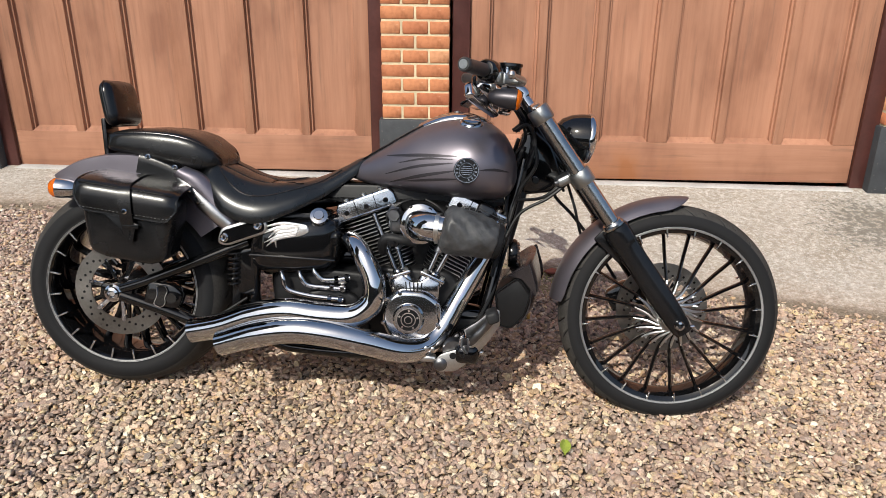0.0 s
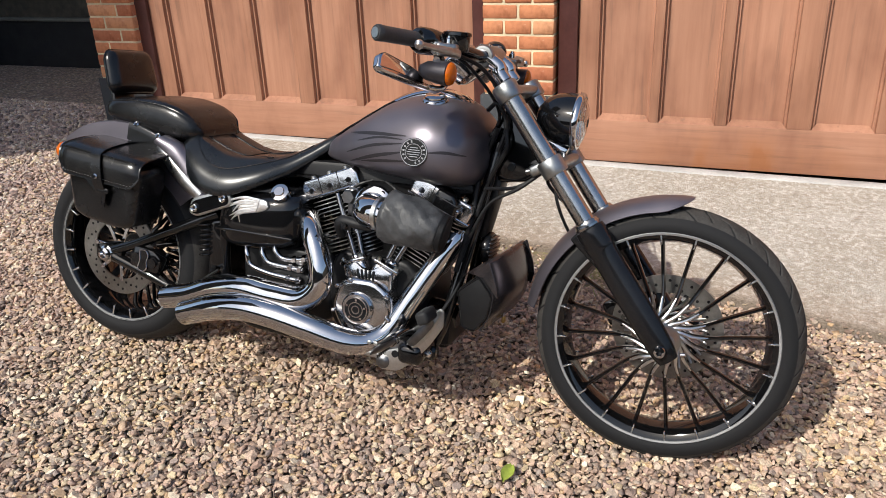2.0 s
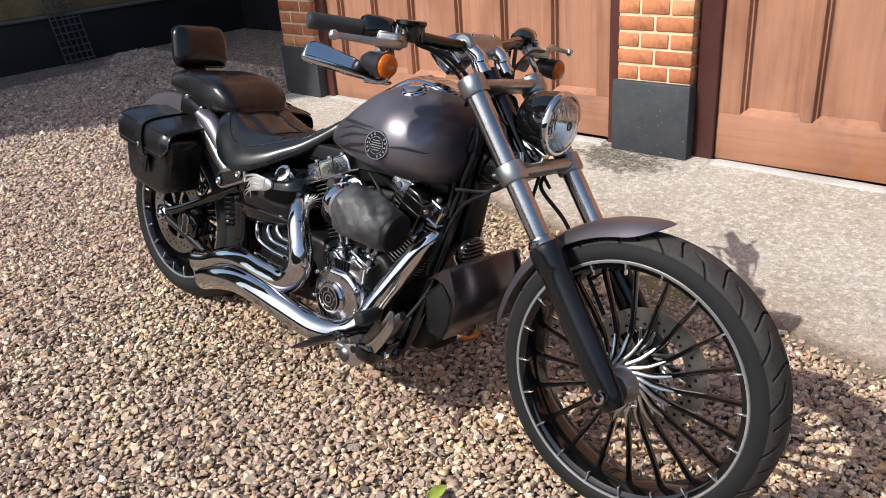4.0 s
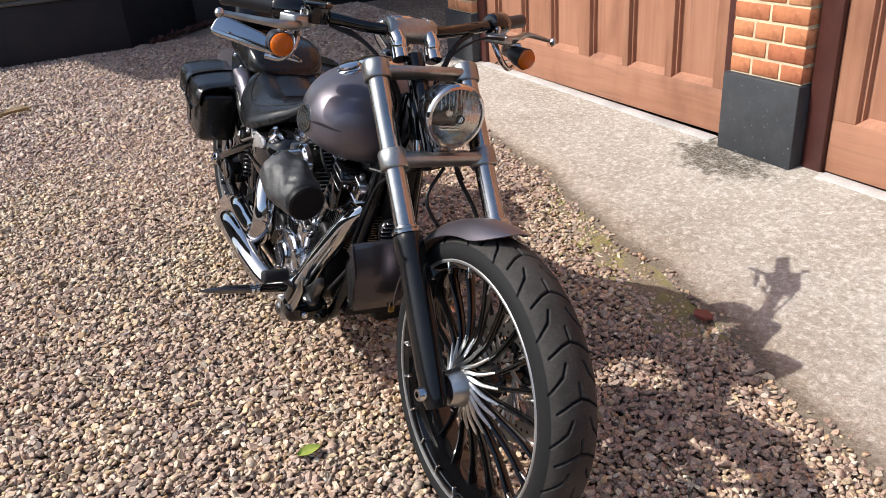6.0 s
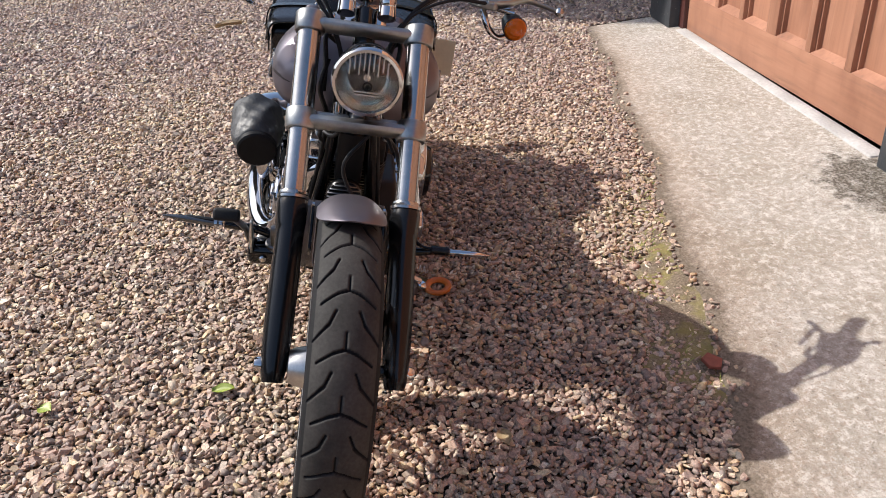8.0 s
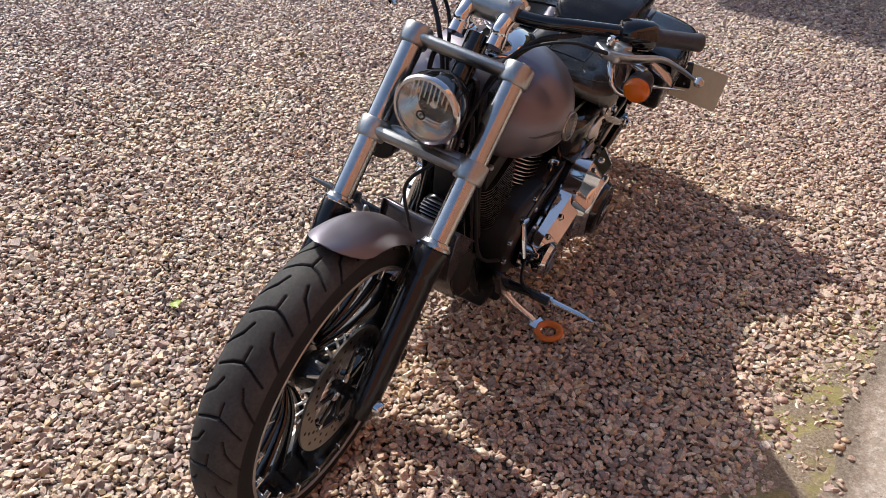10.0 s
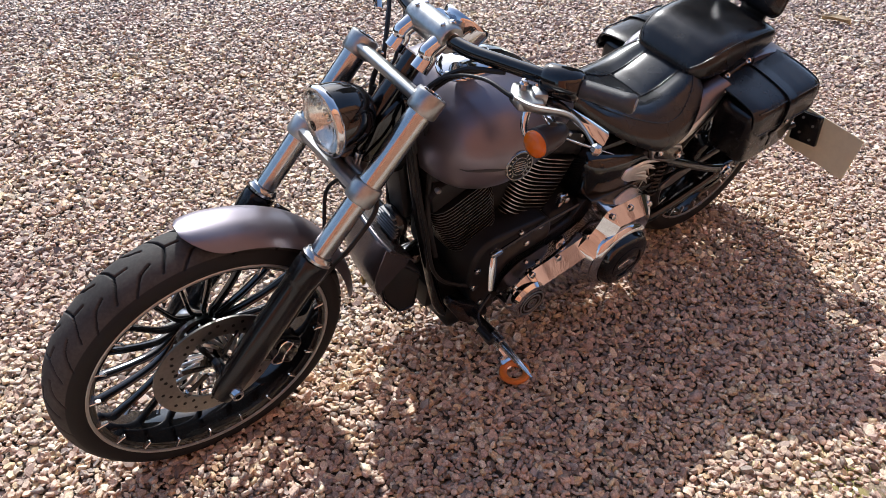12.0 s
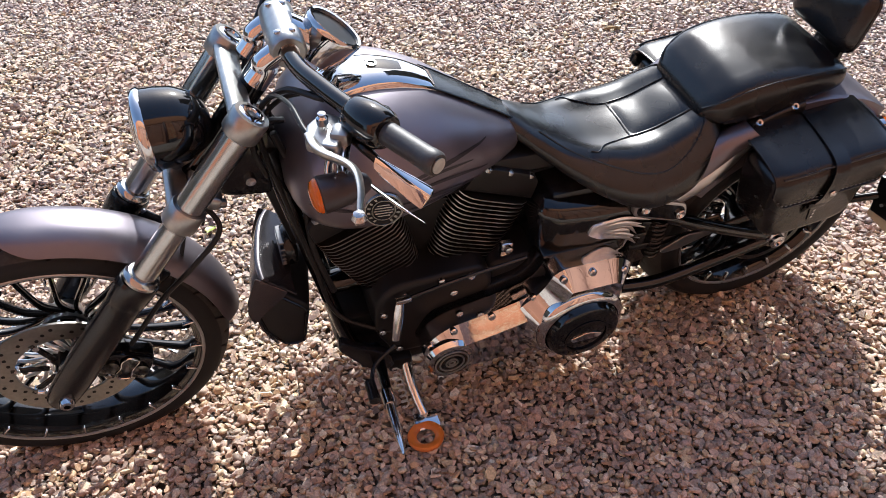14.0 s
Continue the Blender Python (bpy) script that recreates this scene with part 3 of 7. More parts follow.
garage_door("door_1", -2.665, -0.592, 0.117, 0.322, [-2.555, -2.292, -2.248, -1.985, -1.94, -1.677, -1.58, -1.307, -1.262, -0.990, -0.942, -0.676], "closed pair of orange-brown stained timber garage doors")
garage_door("door_2", -0.046, 2.085, 0.097, 0.313, [0.056, 0.317, 0.362, 0.630, 0.682, 0.951, 1.058, 1.325, 1.368, 1.636, 1.687, 1.962], "closed pair of orange-brown stained timber garage doors, darker patch low down")

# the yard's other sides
DARK_WALL = plain("dark_wall", (0.075, 0.065, 0.05), 0.85, spread=0.4, scale=12, relief=0.3)
LATTICE = plain("grey_plastic", (0.10, 0.10, 0.11), 0.5, spread=0.2)
GREY_CAP = plain("grey_capping_stone", (0.12, 0.115, 0.10), 0.8, spread=0.2, relief=0.2)
for name, label, x0, x1, y0, y1, zt, top in (("wall_west", "black painted wall base with ochre render above, in shade", -6.4, -5.62, -1.0, 2.35, 0.56, 0.9),
                                            ("wall_passage", "black painted wall base with ochre render above, in shade", -7.2, -6.42, 2.35, 6.6, 0.50, 3.0),
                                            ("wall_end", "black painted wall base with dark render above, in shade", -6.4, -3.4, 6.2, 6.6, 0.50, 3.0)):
    w = thing(name, label, "wall", kind="structure")
    cx, cy, lx, ly = (x0 + x1) / 2, (y0 + y1) / 2, x1 - x0, y1 - y0
    part("wall_base", block((cx, cy, zt / 2 - 0.15), (lx, ly, zt + 0.3), 0.01), BLACKWALL, w, "black painted wall base")
    part("capping", block((cx, cy, zt + 0.014), (lx + 0.05, ly + 0.05, 0.028), 0.008), GREY_CAP, w)
    part("upper_wall", block((cx - 0.05, cy + (0.05 if name == "wall_end" else 0), (zt + 0.03 + top) / 2), (lx - 0.10, ly - 0.02, top - zt - 0.03), 0.01), RENDER_WALL if name != "wall_end" else DARK_WALL, w)
corner = thing("wall_corner", "black painted wall base with ochre render above, in shade", "wall", kind="structure", m=pose(-5.628, 2.338, 0.0, 0, 0, 135.7))
part("wall_base", block((0.58, 0.26, 0.10), (1.16, 0.50, 0.86), 0.01), BLACKWALL, corner, "black painted wall base")
part("capping", block((0.58, 0.26, 0.544), (1.16, 0.55, 0.028), 0.008), GREY_CAP, corner)
part("upper_wall", block((0.58, 0.31, 0.72), (1.16, 0.40, 0.32), 0.01), RENDER_WALL, corner)
# unseen block beyond the low wall, made up and shaped so its overhang shades the passage
house = thing("shade_block_west", "unseen dark block with an overhang, added to cast the passage's shade", "house", kind="structure", m=pose(-6.20, -2.92, 0.0, 0, 0, 14.8))
part("wall", block((-3.1, 1.6, 2.7), (3.4, 3.2, 5.6), 0.02), DARK_WALL, house)
part("shade_overhang", prism([(-4.8, 5.5), (0.0, 5.5), (0.0, 6.15), (0.78, 7.85), (0.78, 10.8), (-4.8, 10.8)], 0.0, 3.2, 0.0), DARK_WALL, house)
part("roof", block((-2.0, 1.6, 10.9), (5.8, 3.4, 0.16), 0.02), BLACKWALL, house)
# grey lattice panel leaning in the passage
lattice = thing("lattice_panel", "grey plastic lattice panel leaning against the black wall", "lattice panel", m=pose(-6.30, 4.22, 0.075, 0, -12, 8))
for k in range(6):
    part("upright", block((0, -0.15 + 0.06 * k, 0.32), (0.010, 0.012, 0.64), 0.002, 1), LATTICE, lattice)
for k in range(10):
    part("crossbar", block((0.010, 0, 0.03 + 0.064 * k), (0.008, 0.32, 0.012), 0.002, 1), LATTICE, lattice)
# unseen walls, added to close the yard and give dark reflections
unseen_wall_south = tagged(part("unseen_wall_south", block((0, -9.5, 1.4), (26, 0.3, 3.4), 0.01), DARK_WALL), "unseen plain wall, added to close the yard and keep reflections dark", "wall", kind="structure")
unseen_wall_east = tagged(part("unseen_wall_east", block((11.0, -2.5, 1.4), (0.3, 14, 3.4), 0.01), DARK_WALL), "unseen plain wall, added to close the yard and keep reflections dark", "wall", kind="structure")

# ---- the motorcycle: x forward, y to its left, z up from under the rear axle ----
bike = thing("motorcycle", "charcoal and chrome cruiser motorcycle leaning on its side stand", "motorcycle", m=pose(-1.1075, 2.1694, 0.0182) @ pose(0, 0, 0, 0, 3.0, 0) @ pose(0, 0, 0, -12.0, 0, 0))
Y = (0, 1, 0)


def both(fn):
    return [fn(s) for s in (-1, 1)]


# -- wheels --
def tread_front(u, v):
    """Depth of the chevron grooves; u along the tread, v across it, in metres from the middle."""
    pitch = 0.1085
    u = np.mod(u, pitch)
    a = np.abs(v)

    def cut(p, q, w):
        out = np.full(u.shape, 9.0)
        for k in (-pitch, 0, pitch):
            ux, vx = u - p[0] - k, a - p[1]
            du, dv = q[0] - p[0], q[1] - p[1]
            t = np.clip((ux * du + vx * dv) / (du * du + dv * dv), 0, 1)
            out = np.minimum(out, np.hypot(ux - t * du, vx - t * dv) - w)
        return out

    # a short stem forks into two long shallow arms, with a kinked side groove between one fork and the next
    d = cut((0.056, 0.0), (0.086, 0.0), 0.0024)
    d = np.minimum(d, cut((0.056, 0.0), (0.049, 0.020), 0.0030))
    d = np.minimum(d, cut((0.049, 0.020), (0.031, 0.050), 0.0027))
    d = np.minimum(d, cut((0.124, 0.021), (0.100, 0.031), 0.0024))
    d = np.minimum(d, cut((0.100, 0.031), (0.070, 0.062), 0.0030))
    return np.clip(-d / 0.0010, 0, 1) * 0.008


def tyre(R, width, bead, crown, segs, across):
    """A tyre about the y axis with grooves cut into its tread."""
    th = np.linspace(0, 2 * math.pi, segs, endpoint=False)
    a = np.linspace(-1, 1, across)
    half = width / 2
    # section from bead over sidewall and tread to the other bead
    ang = a * radians(128)
    y = half * np.sin(np.clip(ang * 0.92, -1.9, 1.9))
    r = R - crown * (1 - np.cos(ang)) * 1.0
    r = np.where(np.abs(ang) > 1.9, np.maximum(r, bead), r)
    r = np.clip(r, bead, R)
    s = np.cumsum(np.r_[0, np.hypot(np.diff(y), np.diff(r))])
    s -= s[-1] / 2
    T, S = np.meshgrid(th, s, indexing="ij")
    depth = tread_front(T * R, S) * (np.abs(S) < half * 1.05)
    rr = r[None, :] - depth * np.cos(np.clip(ang, -1.5, 1.5))[None, :]
    co = np.stack([rr * np.cos(T), np.broadcast_to(y, T.shape) - depth * 0.0, rr * np.sin(T)], -1)
    n = across
    i, j = np.meshgrid(np.arange(segs), np.arange(n - 1), indexing="ij")
    a0, a1 = (i * n + j).ravel(), (((i + 1) % segs) * n + j).ravel()
    me = bpy.data.meshes.new("tyre")
    me.from_pydata(co.reshape(-1, 3).tolist(), [], np.stack([a0, a0 + 1, a1 + 1, a1], -1).tolist())
    me.polygons.foreach_set("use_smooth", [True] * len(me.polygons))
    me.materials.append(TREAD)
    # dust over the tread band, faded out in the grooves as painted shade
    worn = me.attributes.new("worn", "FLOAT", "POINT")
    worn.data.foreach_set("value", (np.clip((half * 1.02 - np.abs(S)) / 0.006, 0, 1) * (1 - np.clip(depth / 0.006, 0, 1))).ravel().astype(np.float32))
    return me


def wheel(name, centre, R, width, rim, label, front):
    w = thing(name, label, "")
    del w["label"]
    hub_w = width / 2
    w = part(name, lathe([(0.030, -hub_w * 0.62), (0.034, -hub_w * 0.62), (0.045, -hub_w * 0.35), (0.040, 0), (0.045, hub_w * 0.35), (0.034, hub_w * 0.62), (0.030, hub_w * 0.62)], (0, 0, 0), Y, 32), SATIN, bike, label)
    w.location = centre
    part("tyre", tyre(R, width, rim - 0.004, (R - rim + 0.004) / 1.62, 1000 if front else 500, 121 if front else 61), RUBBER, w, "black treaded rubber tyre")
    hw = width / 2 * 0.915
    # barrel of the rim, with its two lips
    part("rim", lathe([(rim + 0.004, -hw), (rim - 0.006, -hw), (rim - 0.020, -hw * 0.86), (rim - 0.026, -hw * 0.5), (rim - 0.034, 0), (rim - 0.026, hw * 0.5), (rim - 0.020, hw * 0.86), (rim - 0.006, hw), (rim + 0.004, hw), (rim + 0.002, hw * 0.7), (rim - 0.016, 0), (rim + 0.002, -hw * 0.7)], (0, 0, 0), Y, 96, loop=True), GLOSS, w, "gloss black rim")
    for s in (-1, 1):
        part("rim_edge", lathe([(rim - 0.007, s * (hw - 0.002)), (rim - 0.006, s * (hw + 0.003)), (rim - 0.001, s * (hw + 0.004)), (rim + 0.002, s * (hw + 0.001)), (rim + 0.001, s * (hw - 0.004))], (0, 0, 0), Y, 96, loop=True), BRIGHT, w, "bright machined rim edge")
    ticks = [mesh_of("rim_tick", block((0, sd * (hw - 0.003), rim - (0.019 if front else 0.023)), (0.0044 if front else 0.0060, 0.010, 0.026 if front else 0.034), 0.0012, 1), TIP) for sd in (-1, 1)]
    # a spoke sweeps from the hub's outer end in to the middle plane and out to the rim
    y0 = -hub_w * (0.95 if front else 0.5)
    black = mesh_of("spoke", merge(tube([(0.004, y0 * 0.55, 0.070), (0.0, y0 * 0.35, 0.115), (0, y0 * 0.22, 0.18), (0, y0 * 0.18, rim - 0.028)], [0.0085, 0.0075, 0.0070, 0.0085], 8, 4, 0.75),
                                   tube([(0.004, -y0 * 0.55, 0.070), (0.0, -y0 * 0.35, 0.115), (0, -y0 * 0.22, 0.18), (0, -y0 * 0.18, rim - 0.028)], [0.0085, 0.0075, 0.0070, 0.0085], 8, 4, 0.75)) if not front else
                    loft([[(float(x) + 0.0055 * math.cos(q), float(y) + float(h) * math.sin(q), float(z)) for q in [k * math.pi / 5 for k in range(10)]] for x, y, z, h in spline([(-0.020, y0 * 0.80, 0.046, 0.007), (-0.008, y0 * 0.60, 0.074, 0.010), (0.0, y0 * 0.34, 0.115, 0.011), (0, y0 * 0.16, 0.18, 0.011), (0, y0 * 0.10, rim - 0.028, 0.013)], 4)]), GLOSS)
    silver, other = [mesh_of("spoke_tip", tube([(-0.026, f * y0 * 0.98, 0.032), (-0.020, f * y0 * 0.92, 0.048), (-0.008, f * y0 * 0.76, 0.074), (-0.001, f * y0 * 0.50, 0.110)], [0.0035, 0.0045, 0.0045, 0.003], 8, 4), TIP) for f in (1, -0.90)]
    for k in range(20):
        turn = Matrix.Rotation(2 * math.pi * (k + 0.5) / 20, 4, "Y")
        for name2, me in (("spoke", black), ("rim_tick", ticks[0]), ("rim_tick", ticks[1])) + ((("spoke_tip", silver), ("spoke_tip", other)) if front else ()):
            o = part(name2, me, None, w)
            o.matrix_local = turn
    return w


FW, RW = (1.710, 0, 0.345), (0.0, 0, 0.322)
front_wheel = wheel("front_wheel", FW, 0.345, 0.130, 0.284, "tall black multi-spoke front wheel with machined edges", True)
rear_wheel = wheel("rear_wheel", RW, 0.324, 0.240, 0.238, "wide black multi-spoke rear wheel with machined edges", False)
part("hub_cap", lathe([(0.016, -0.100), (0.034, -0.098), (0.040, -0.085), (0.046, -0.06), (0.050, -0.035), (0.016, -0.035)], (0, 0, 0), Y, 40), STEEL, front_wheel, "machined silver hub cone")


def disc(name, centre, R, y, holes, parent):
    """A drilled brake disc on a spider."""
    ring = lathe([(R * 0.66, -0.0025), (R, -0.0025), (R, 0.0025), (R * 0.66, 0.0025)], (0, 0, 0), Y, 64, loop=True)
    d = part(name, moved(ring, Matrix.Translation((centre[0], y, centre[2]))), DISC, parent, "drilled steel brake disc")
    arm = mesh_of("spider_arm", block((0, 0, R * 0.47), (0.014, 0.006, R * 0.50), 0.002, 1), CHROME if y < 0 else SATIN)
    for k in range(7):
        part("spider_arm", arm, None, d).matrix_local = Matrix.Translation((centre[0], y, centre[2])) @ Matrix.Rotation(k * 0.8976, 4, "Y") @ pose(0, 0, 0, 0, 22, 0)
    dots = []
    for k in range(holes):
        a = k * 2 * math.pi / holes
        r = R * (0.74 + 0.075 * (k % 3))
        dots.append(lathe([(0.0042, -0.0032), (0.0042, 0.0032)], (centre[0] + r * math.cos(a), y, centre[2] + r * math.sin(a)), Y, 8))
    part("drilled_hole", merge(*dots), MARK, d)
    for a in np.arange(7) * 0.8976 + 0.3:
        part("disc_bolt", lathe([(0.007, -0.006), (0.007, 0.006)], (centre[0] + R * 0.62 * math.cos(a), y, centre[2] + R * 0.62 * math.sin(a)), Y, 10), CHROME, d)
    return d


disc("front_brake_disc", FW, 0.148, 0.066, 42, bike)
disc("rear_brake_disc", RW, 0.146, -0.112, 42, bike)


def caliper(at, y, tilt, s):
    """A four-piston caliper body with an oval badge, s the side it faces."""
    c = part("brake_caliper", moved(merge(prism(rounded([(-0.055, -0.038), (0.055, -0.030), (0.060, 0.020), (0.025, 0.040), (-0.050, 0.034)], 0.014), y - 0.024, y + 0.024, 0.006), lathe([(0.016, -0.03), (0.016, 0.03)], (-0.03, y, 0.0), Y, 16), lathe([(0.016, -0.03), (0.016, 0.03)], (0.03, y, 0.0), Y, 16)), Matrix.Translation((at[0], 0, at[1])) @ Matrix.Rotation(tilt, 4, "Y")), GLOSS, bike, "black brake caliper with bright badge")
    place = Matrix.Translation((at[0], 0, at[1])) @ Matrix.Rotation(tilt, 4, "Y")
    kidney = rounded([(-0.020, -0.030), (0.004, -0.036), (0.016, -0.020), (0.010, 0.000), (0.016, 0.020), (0.004, 0.036), (-0.020, 0.030), (-0.013, 0.000)], 0.008, 4)
    part("badge", moved(prism(kidney, y + s * 0.025, y + s * 0.029, 0.001, 1), place), GLOSS, c)
    part("badge_rim", moved(tube([(x, y + s * 0.0285, z) for x, z in kidney + kidney[:1]], 0.0022, 6, 2), place), CHROME, c, "bright badge outline")
    return c


caliper((0.150, 0.325), -0.150, radians(10), -1)
caliper((1.585, 0.372), 0.100, radians(-32), 1)

# -- front fork --
def fork_x(z):
    return 1.712 - 0.787 * (z - 0.345)


def fork_pt(z, y, ahead=0.0):
    return (fork_x(z) + ahead, y, z)


AX = Vector((-0.787, 0, 1)).normalized()
FY = 0.122
for s in (-1, 1):
    leg = part("fork_leg", tube([fork_pt(0.628, s * FY), fork_pt(0.950, s * FY)], 0.0245, 24), TUBE, bike, "chromed fork tube")
    part("fork_shroud", tube([fork_pt(0.778, s * FY), fork_pt(0.925, s * FY)], 0.0262, 24), TUBE, leg)
    lower = part("fork_slider", tube([fork_pt(0.318, s * FY * 1.05), fork_pt(0.345, s * FY * 1.05), fork_pt(0.42, s * FY * 1.03), fork_pt(0.555, s * FY), fork_pt(0.582, s * FY), fork_pt(0.610, s * FY), fork_pt(0.622, s * FY)], [0.026, 0.033, 0.037, 0.036, 0.0385, 0.040, 0.038], 20, 4, 0.84), SATIN, bike, "satin black fork slider")
    part("slider_collar", lathe([(0.027, -0.002), (0.0345, -0.002), (0.0350, 0.004), (0.0320, 0.007), (0.0300, 0.014), (0.0255, 0.016)], fork_pt(0.626, s * FY), AX, 28), TUBE, lower, "chrome collar")
    part("axle_nut", lathe([(0.006, 0), (0.016, 0), (0.016, 0.012), (0.013, 0.020), (0.007, 0.021), (0.006, 0.006)], (FW[0], s * 0.148, FW[2]), (0, s, 0), 20), CHROME, lower, "chrome axle nut")
    part("pinch_bolt", lathe([(0.006, 0), (0.006, 0.012)], fork_pt(0.33, s * 0.105, 0.035), (1, 0, 0.2), 10), CHROME, lower)
part("front_axle", tube([(FW[0], -0.15, FW[2]), (FW[0], 0.15, FW[2])], 0.013, 16), SATIN, bike)


def yoke(z, deep, high):
    bars = [block((0, 0, 0), (deep, 2 * FY, high), 0.014, 3)]
    y = part("fork_yoke", moved(merge(*bars), Matrix.Translation(fork_pt(z, 0, 0.004)) @ pose(0, 0, 0, 0, -38.2, 0)), YOKE, bike, "satin alloy fork yoke")
    for s in (-1, 1):
        part("clamp", lathe([(0.024, -0.023), (0.0310, -0.023), (0.0335, -0.019), (0.0335, 0.018), (0.0310, 0.022), (0.024, 0.022)], fork_pt(z, s * FY), AX, 28), YOKE, y)
        part("clamp_bolt", lathe([(0.007, -0.004), (0.007, 0.006)], fork_pt(z - 0.004, s * 0.078, -0.026), (-1, 0, -0.5), 10), CHROME, y)
    return y


top_yoke = yoke(0.938, 0.048, 0.026)
low_yoke = yoke(0.764, 0.050, 0.028)
for s in (-1, 1):
    part("fork_cap", lathe([(0.0235, 0), (0.0235, 0.006), (0.019, 0.009), (0.012, 0.009), (0.010, 0.005), (0.003, 0.005)], fork_pt(0.951, s * FY), AX, 24), CHROME, top_yoke)
part("yoke_body", moved(block((0, 0, 0), (0.060, 0.190, 0.030), 0.010, 3), Matrix.Translation(fork_pt(0.752, 0, -0.050)) @ pose(0, 0, 0, 0, -30, 0)), YOKE, low_yoke)
for s in (-1, 1):
    part("hose_union", lathe([(0.004, -0.016), (0.009, -0.014), (0.009, 0.012), (0.006, 0.016)], fork_pt(0.742, s * 0.085, -0.078), (1, 0, 0.3), 12), CONTROL, low_yoke)
part("steering_stem", tube([fork_pt(0.74, 0, -0.035), fork_pt(0.965, 0, -0.035)], 0.026, 16), GLOSS, bike)

# -- front fender --
rows = []
for a in np.linspace(86.5, 176.0, 48):
    t = radians(a)
    end = min(1.0, max(0.0, (a - 86.0) / 14.0))
    tail = min(1.0, max(0.0, (177.0 - a) / 5.0))
    half = 0.070 * math.sqrt(max(1 - (1 - end) ** 2, 0.02)) * (0.90 + 0.10 * tail)
    row = []
    for v in np.linspace(-1, 1, 21):
        r = 0.371 + 0.006 * max(0, (a - 120) / 56) - 0.034 * abs(v) ** 2.8 * (half / 0.070) ** 2 + 0.003 * (1 - end)
        row.append((FW[0] + r * math.cos(t), half * v, FW[2] + r * math.sin(t)))
    rows.append(row)
front_fender = part("front_fender", sheet(rows, 0.003), PAINT, bike, "charcoal painted front mudguard", 50)
for s in (-1, 1):
    part("fender_bracket", block((1.500, s * 0.078, 0.560), (0.11, 0.008, 0.05), 0.006, m=pose(0, 0, 0, 0, 40)), SATIN, front_fender)
    part("fender_bolt", lathe([(0.006, 0), (0.006, 0.005)], (1.478, s * 0.075, 0.610), (0, s, 0), 10), CHROME, front_fender)

# -- headlight --
HL = (1.392, 0.010, 0.876)
HA = (1, 0, -0.05)
REFLECT = plain("silvered_reflector", (0.78, 0.77, 0.71), 0.18, metal=1.0, spread=0.15, scale=60)
head = part("headlight", lathe([(0.010, -0.092), (0.030, -0.087), (0.052, -0.070), (0.066, -0.042), (0.072, -0.012), (0.0735, 0.014), (0.068, 0.016), (0.060, -0.02)], HL, HA, 40), GLOSS, bike, "round black headlight with chrome rim")
part("headlight_rim", lathe([(0.066, 0.024), (0.067, 0.028), (0.073, 0.027), (0.0765, 0.022), (0.0765, 0.015), (0.074, 0.011), (0.071, 0.013), (0.069, 0.022)], HL, HA, 56, loop=True), CHROME, head, "chrome rim")
part("reflector", lathe([(0.004, -0.046), (0.022, -0.043), (0.040, -0.031), (0.054, -0.013), (0.066, 0.010), (0.067, 0.020), (0.064, 0.020), (0.051, -0.009), (0.038, -0.026), (0.021, -0.038), (0.004, -0.041)], HL, HA, 48, loop=True), REFLECT, head, "bright reflector bowl", 30)
glass = part("headlight_glass", lathe([(0.0685, 0.022), (0.060, 0.031), (0.044, 0.038), (0.024, 0.042), (0.004, 0.043), (0.004, 0.040), (0.024, 0.039), (0.044, 0.035), (0.059, 0.028), (0.0665, 0.020)], HL, HA, 40, loop=True), GLASS, head, "clear domed glass")
glass.visible_shadow = False
part("bulb_shield", lathe([(0.004, 0.0), (0.010, 0.0), (0.011, 0.018), (0.008, 0.023), (0.004, 0.024)], (HL[0] - 0.032, HL[1], HL[2]), HA, 24), CHROME, head)
for zc in (-0.036, -0.030):
    part("reflector_step", block((HL[0] - 0.004, HL[1], HL[2] + zc), (0.010, 0.052, 0.0035), 0.001, 1), REFLECT, head)
for k in range(9):
    y = -0.040 + 0.010 * k
    part("lens_flute", tube([(HL[0] + 0.020, HL[1] + y, HL[2] + 0.014 + 0.010 * (k % 2)), (HL[0] + 0.012, HL[1] + y, HL[2] + math.sqrt(0.058 ** 2 - y * y))], 0.0016, 6, 2), STEEL, head)
part("badge", lathe([(0.0070, 0.0428), (0.0105, 0.0424), (0.0105, 0.0437), (0.0070, 0.0440)], HL, HA, 24, loop=True), MARK, head)
part("headlight_bracket", merge(block((1.345, 0, 0.805), (0.10, 0.03, 0.03), 0.006, m=pose(0, 0, 0, 0, 20)), tube([(1.345, -0.045, 0.80), (1.36, -0.045, 0.74)], 0.010), tube([(1.345, 0.045, 0.80), (1.36, 0.045, 0.74)], 0.010)), CHROME, head)

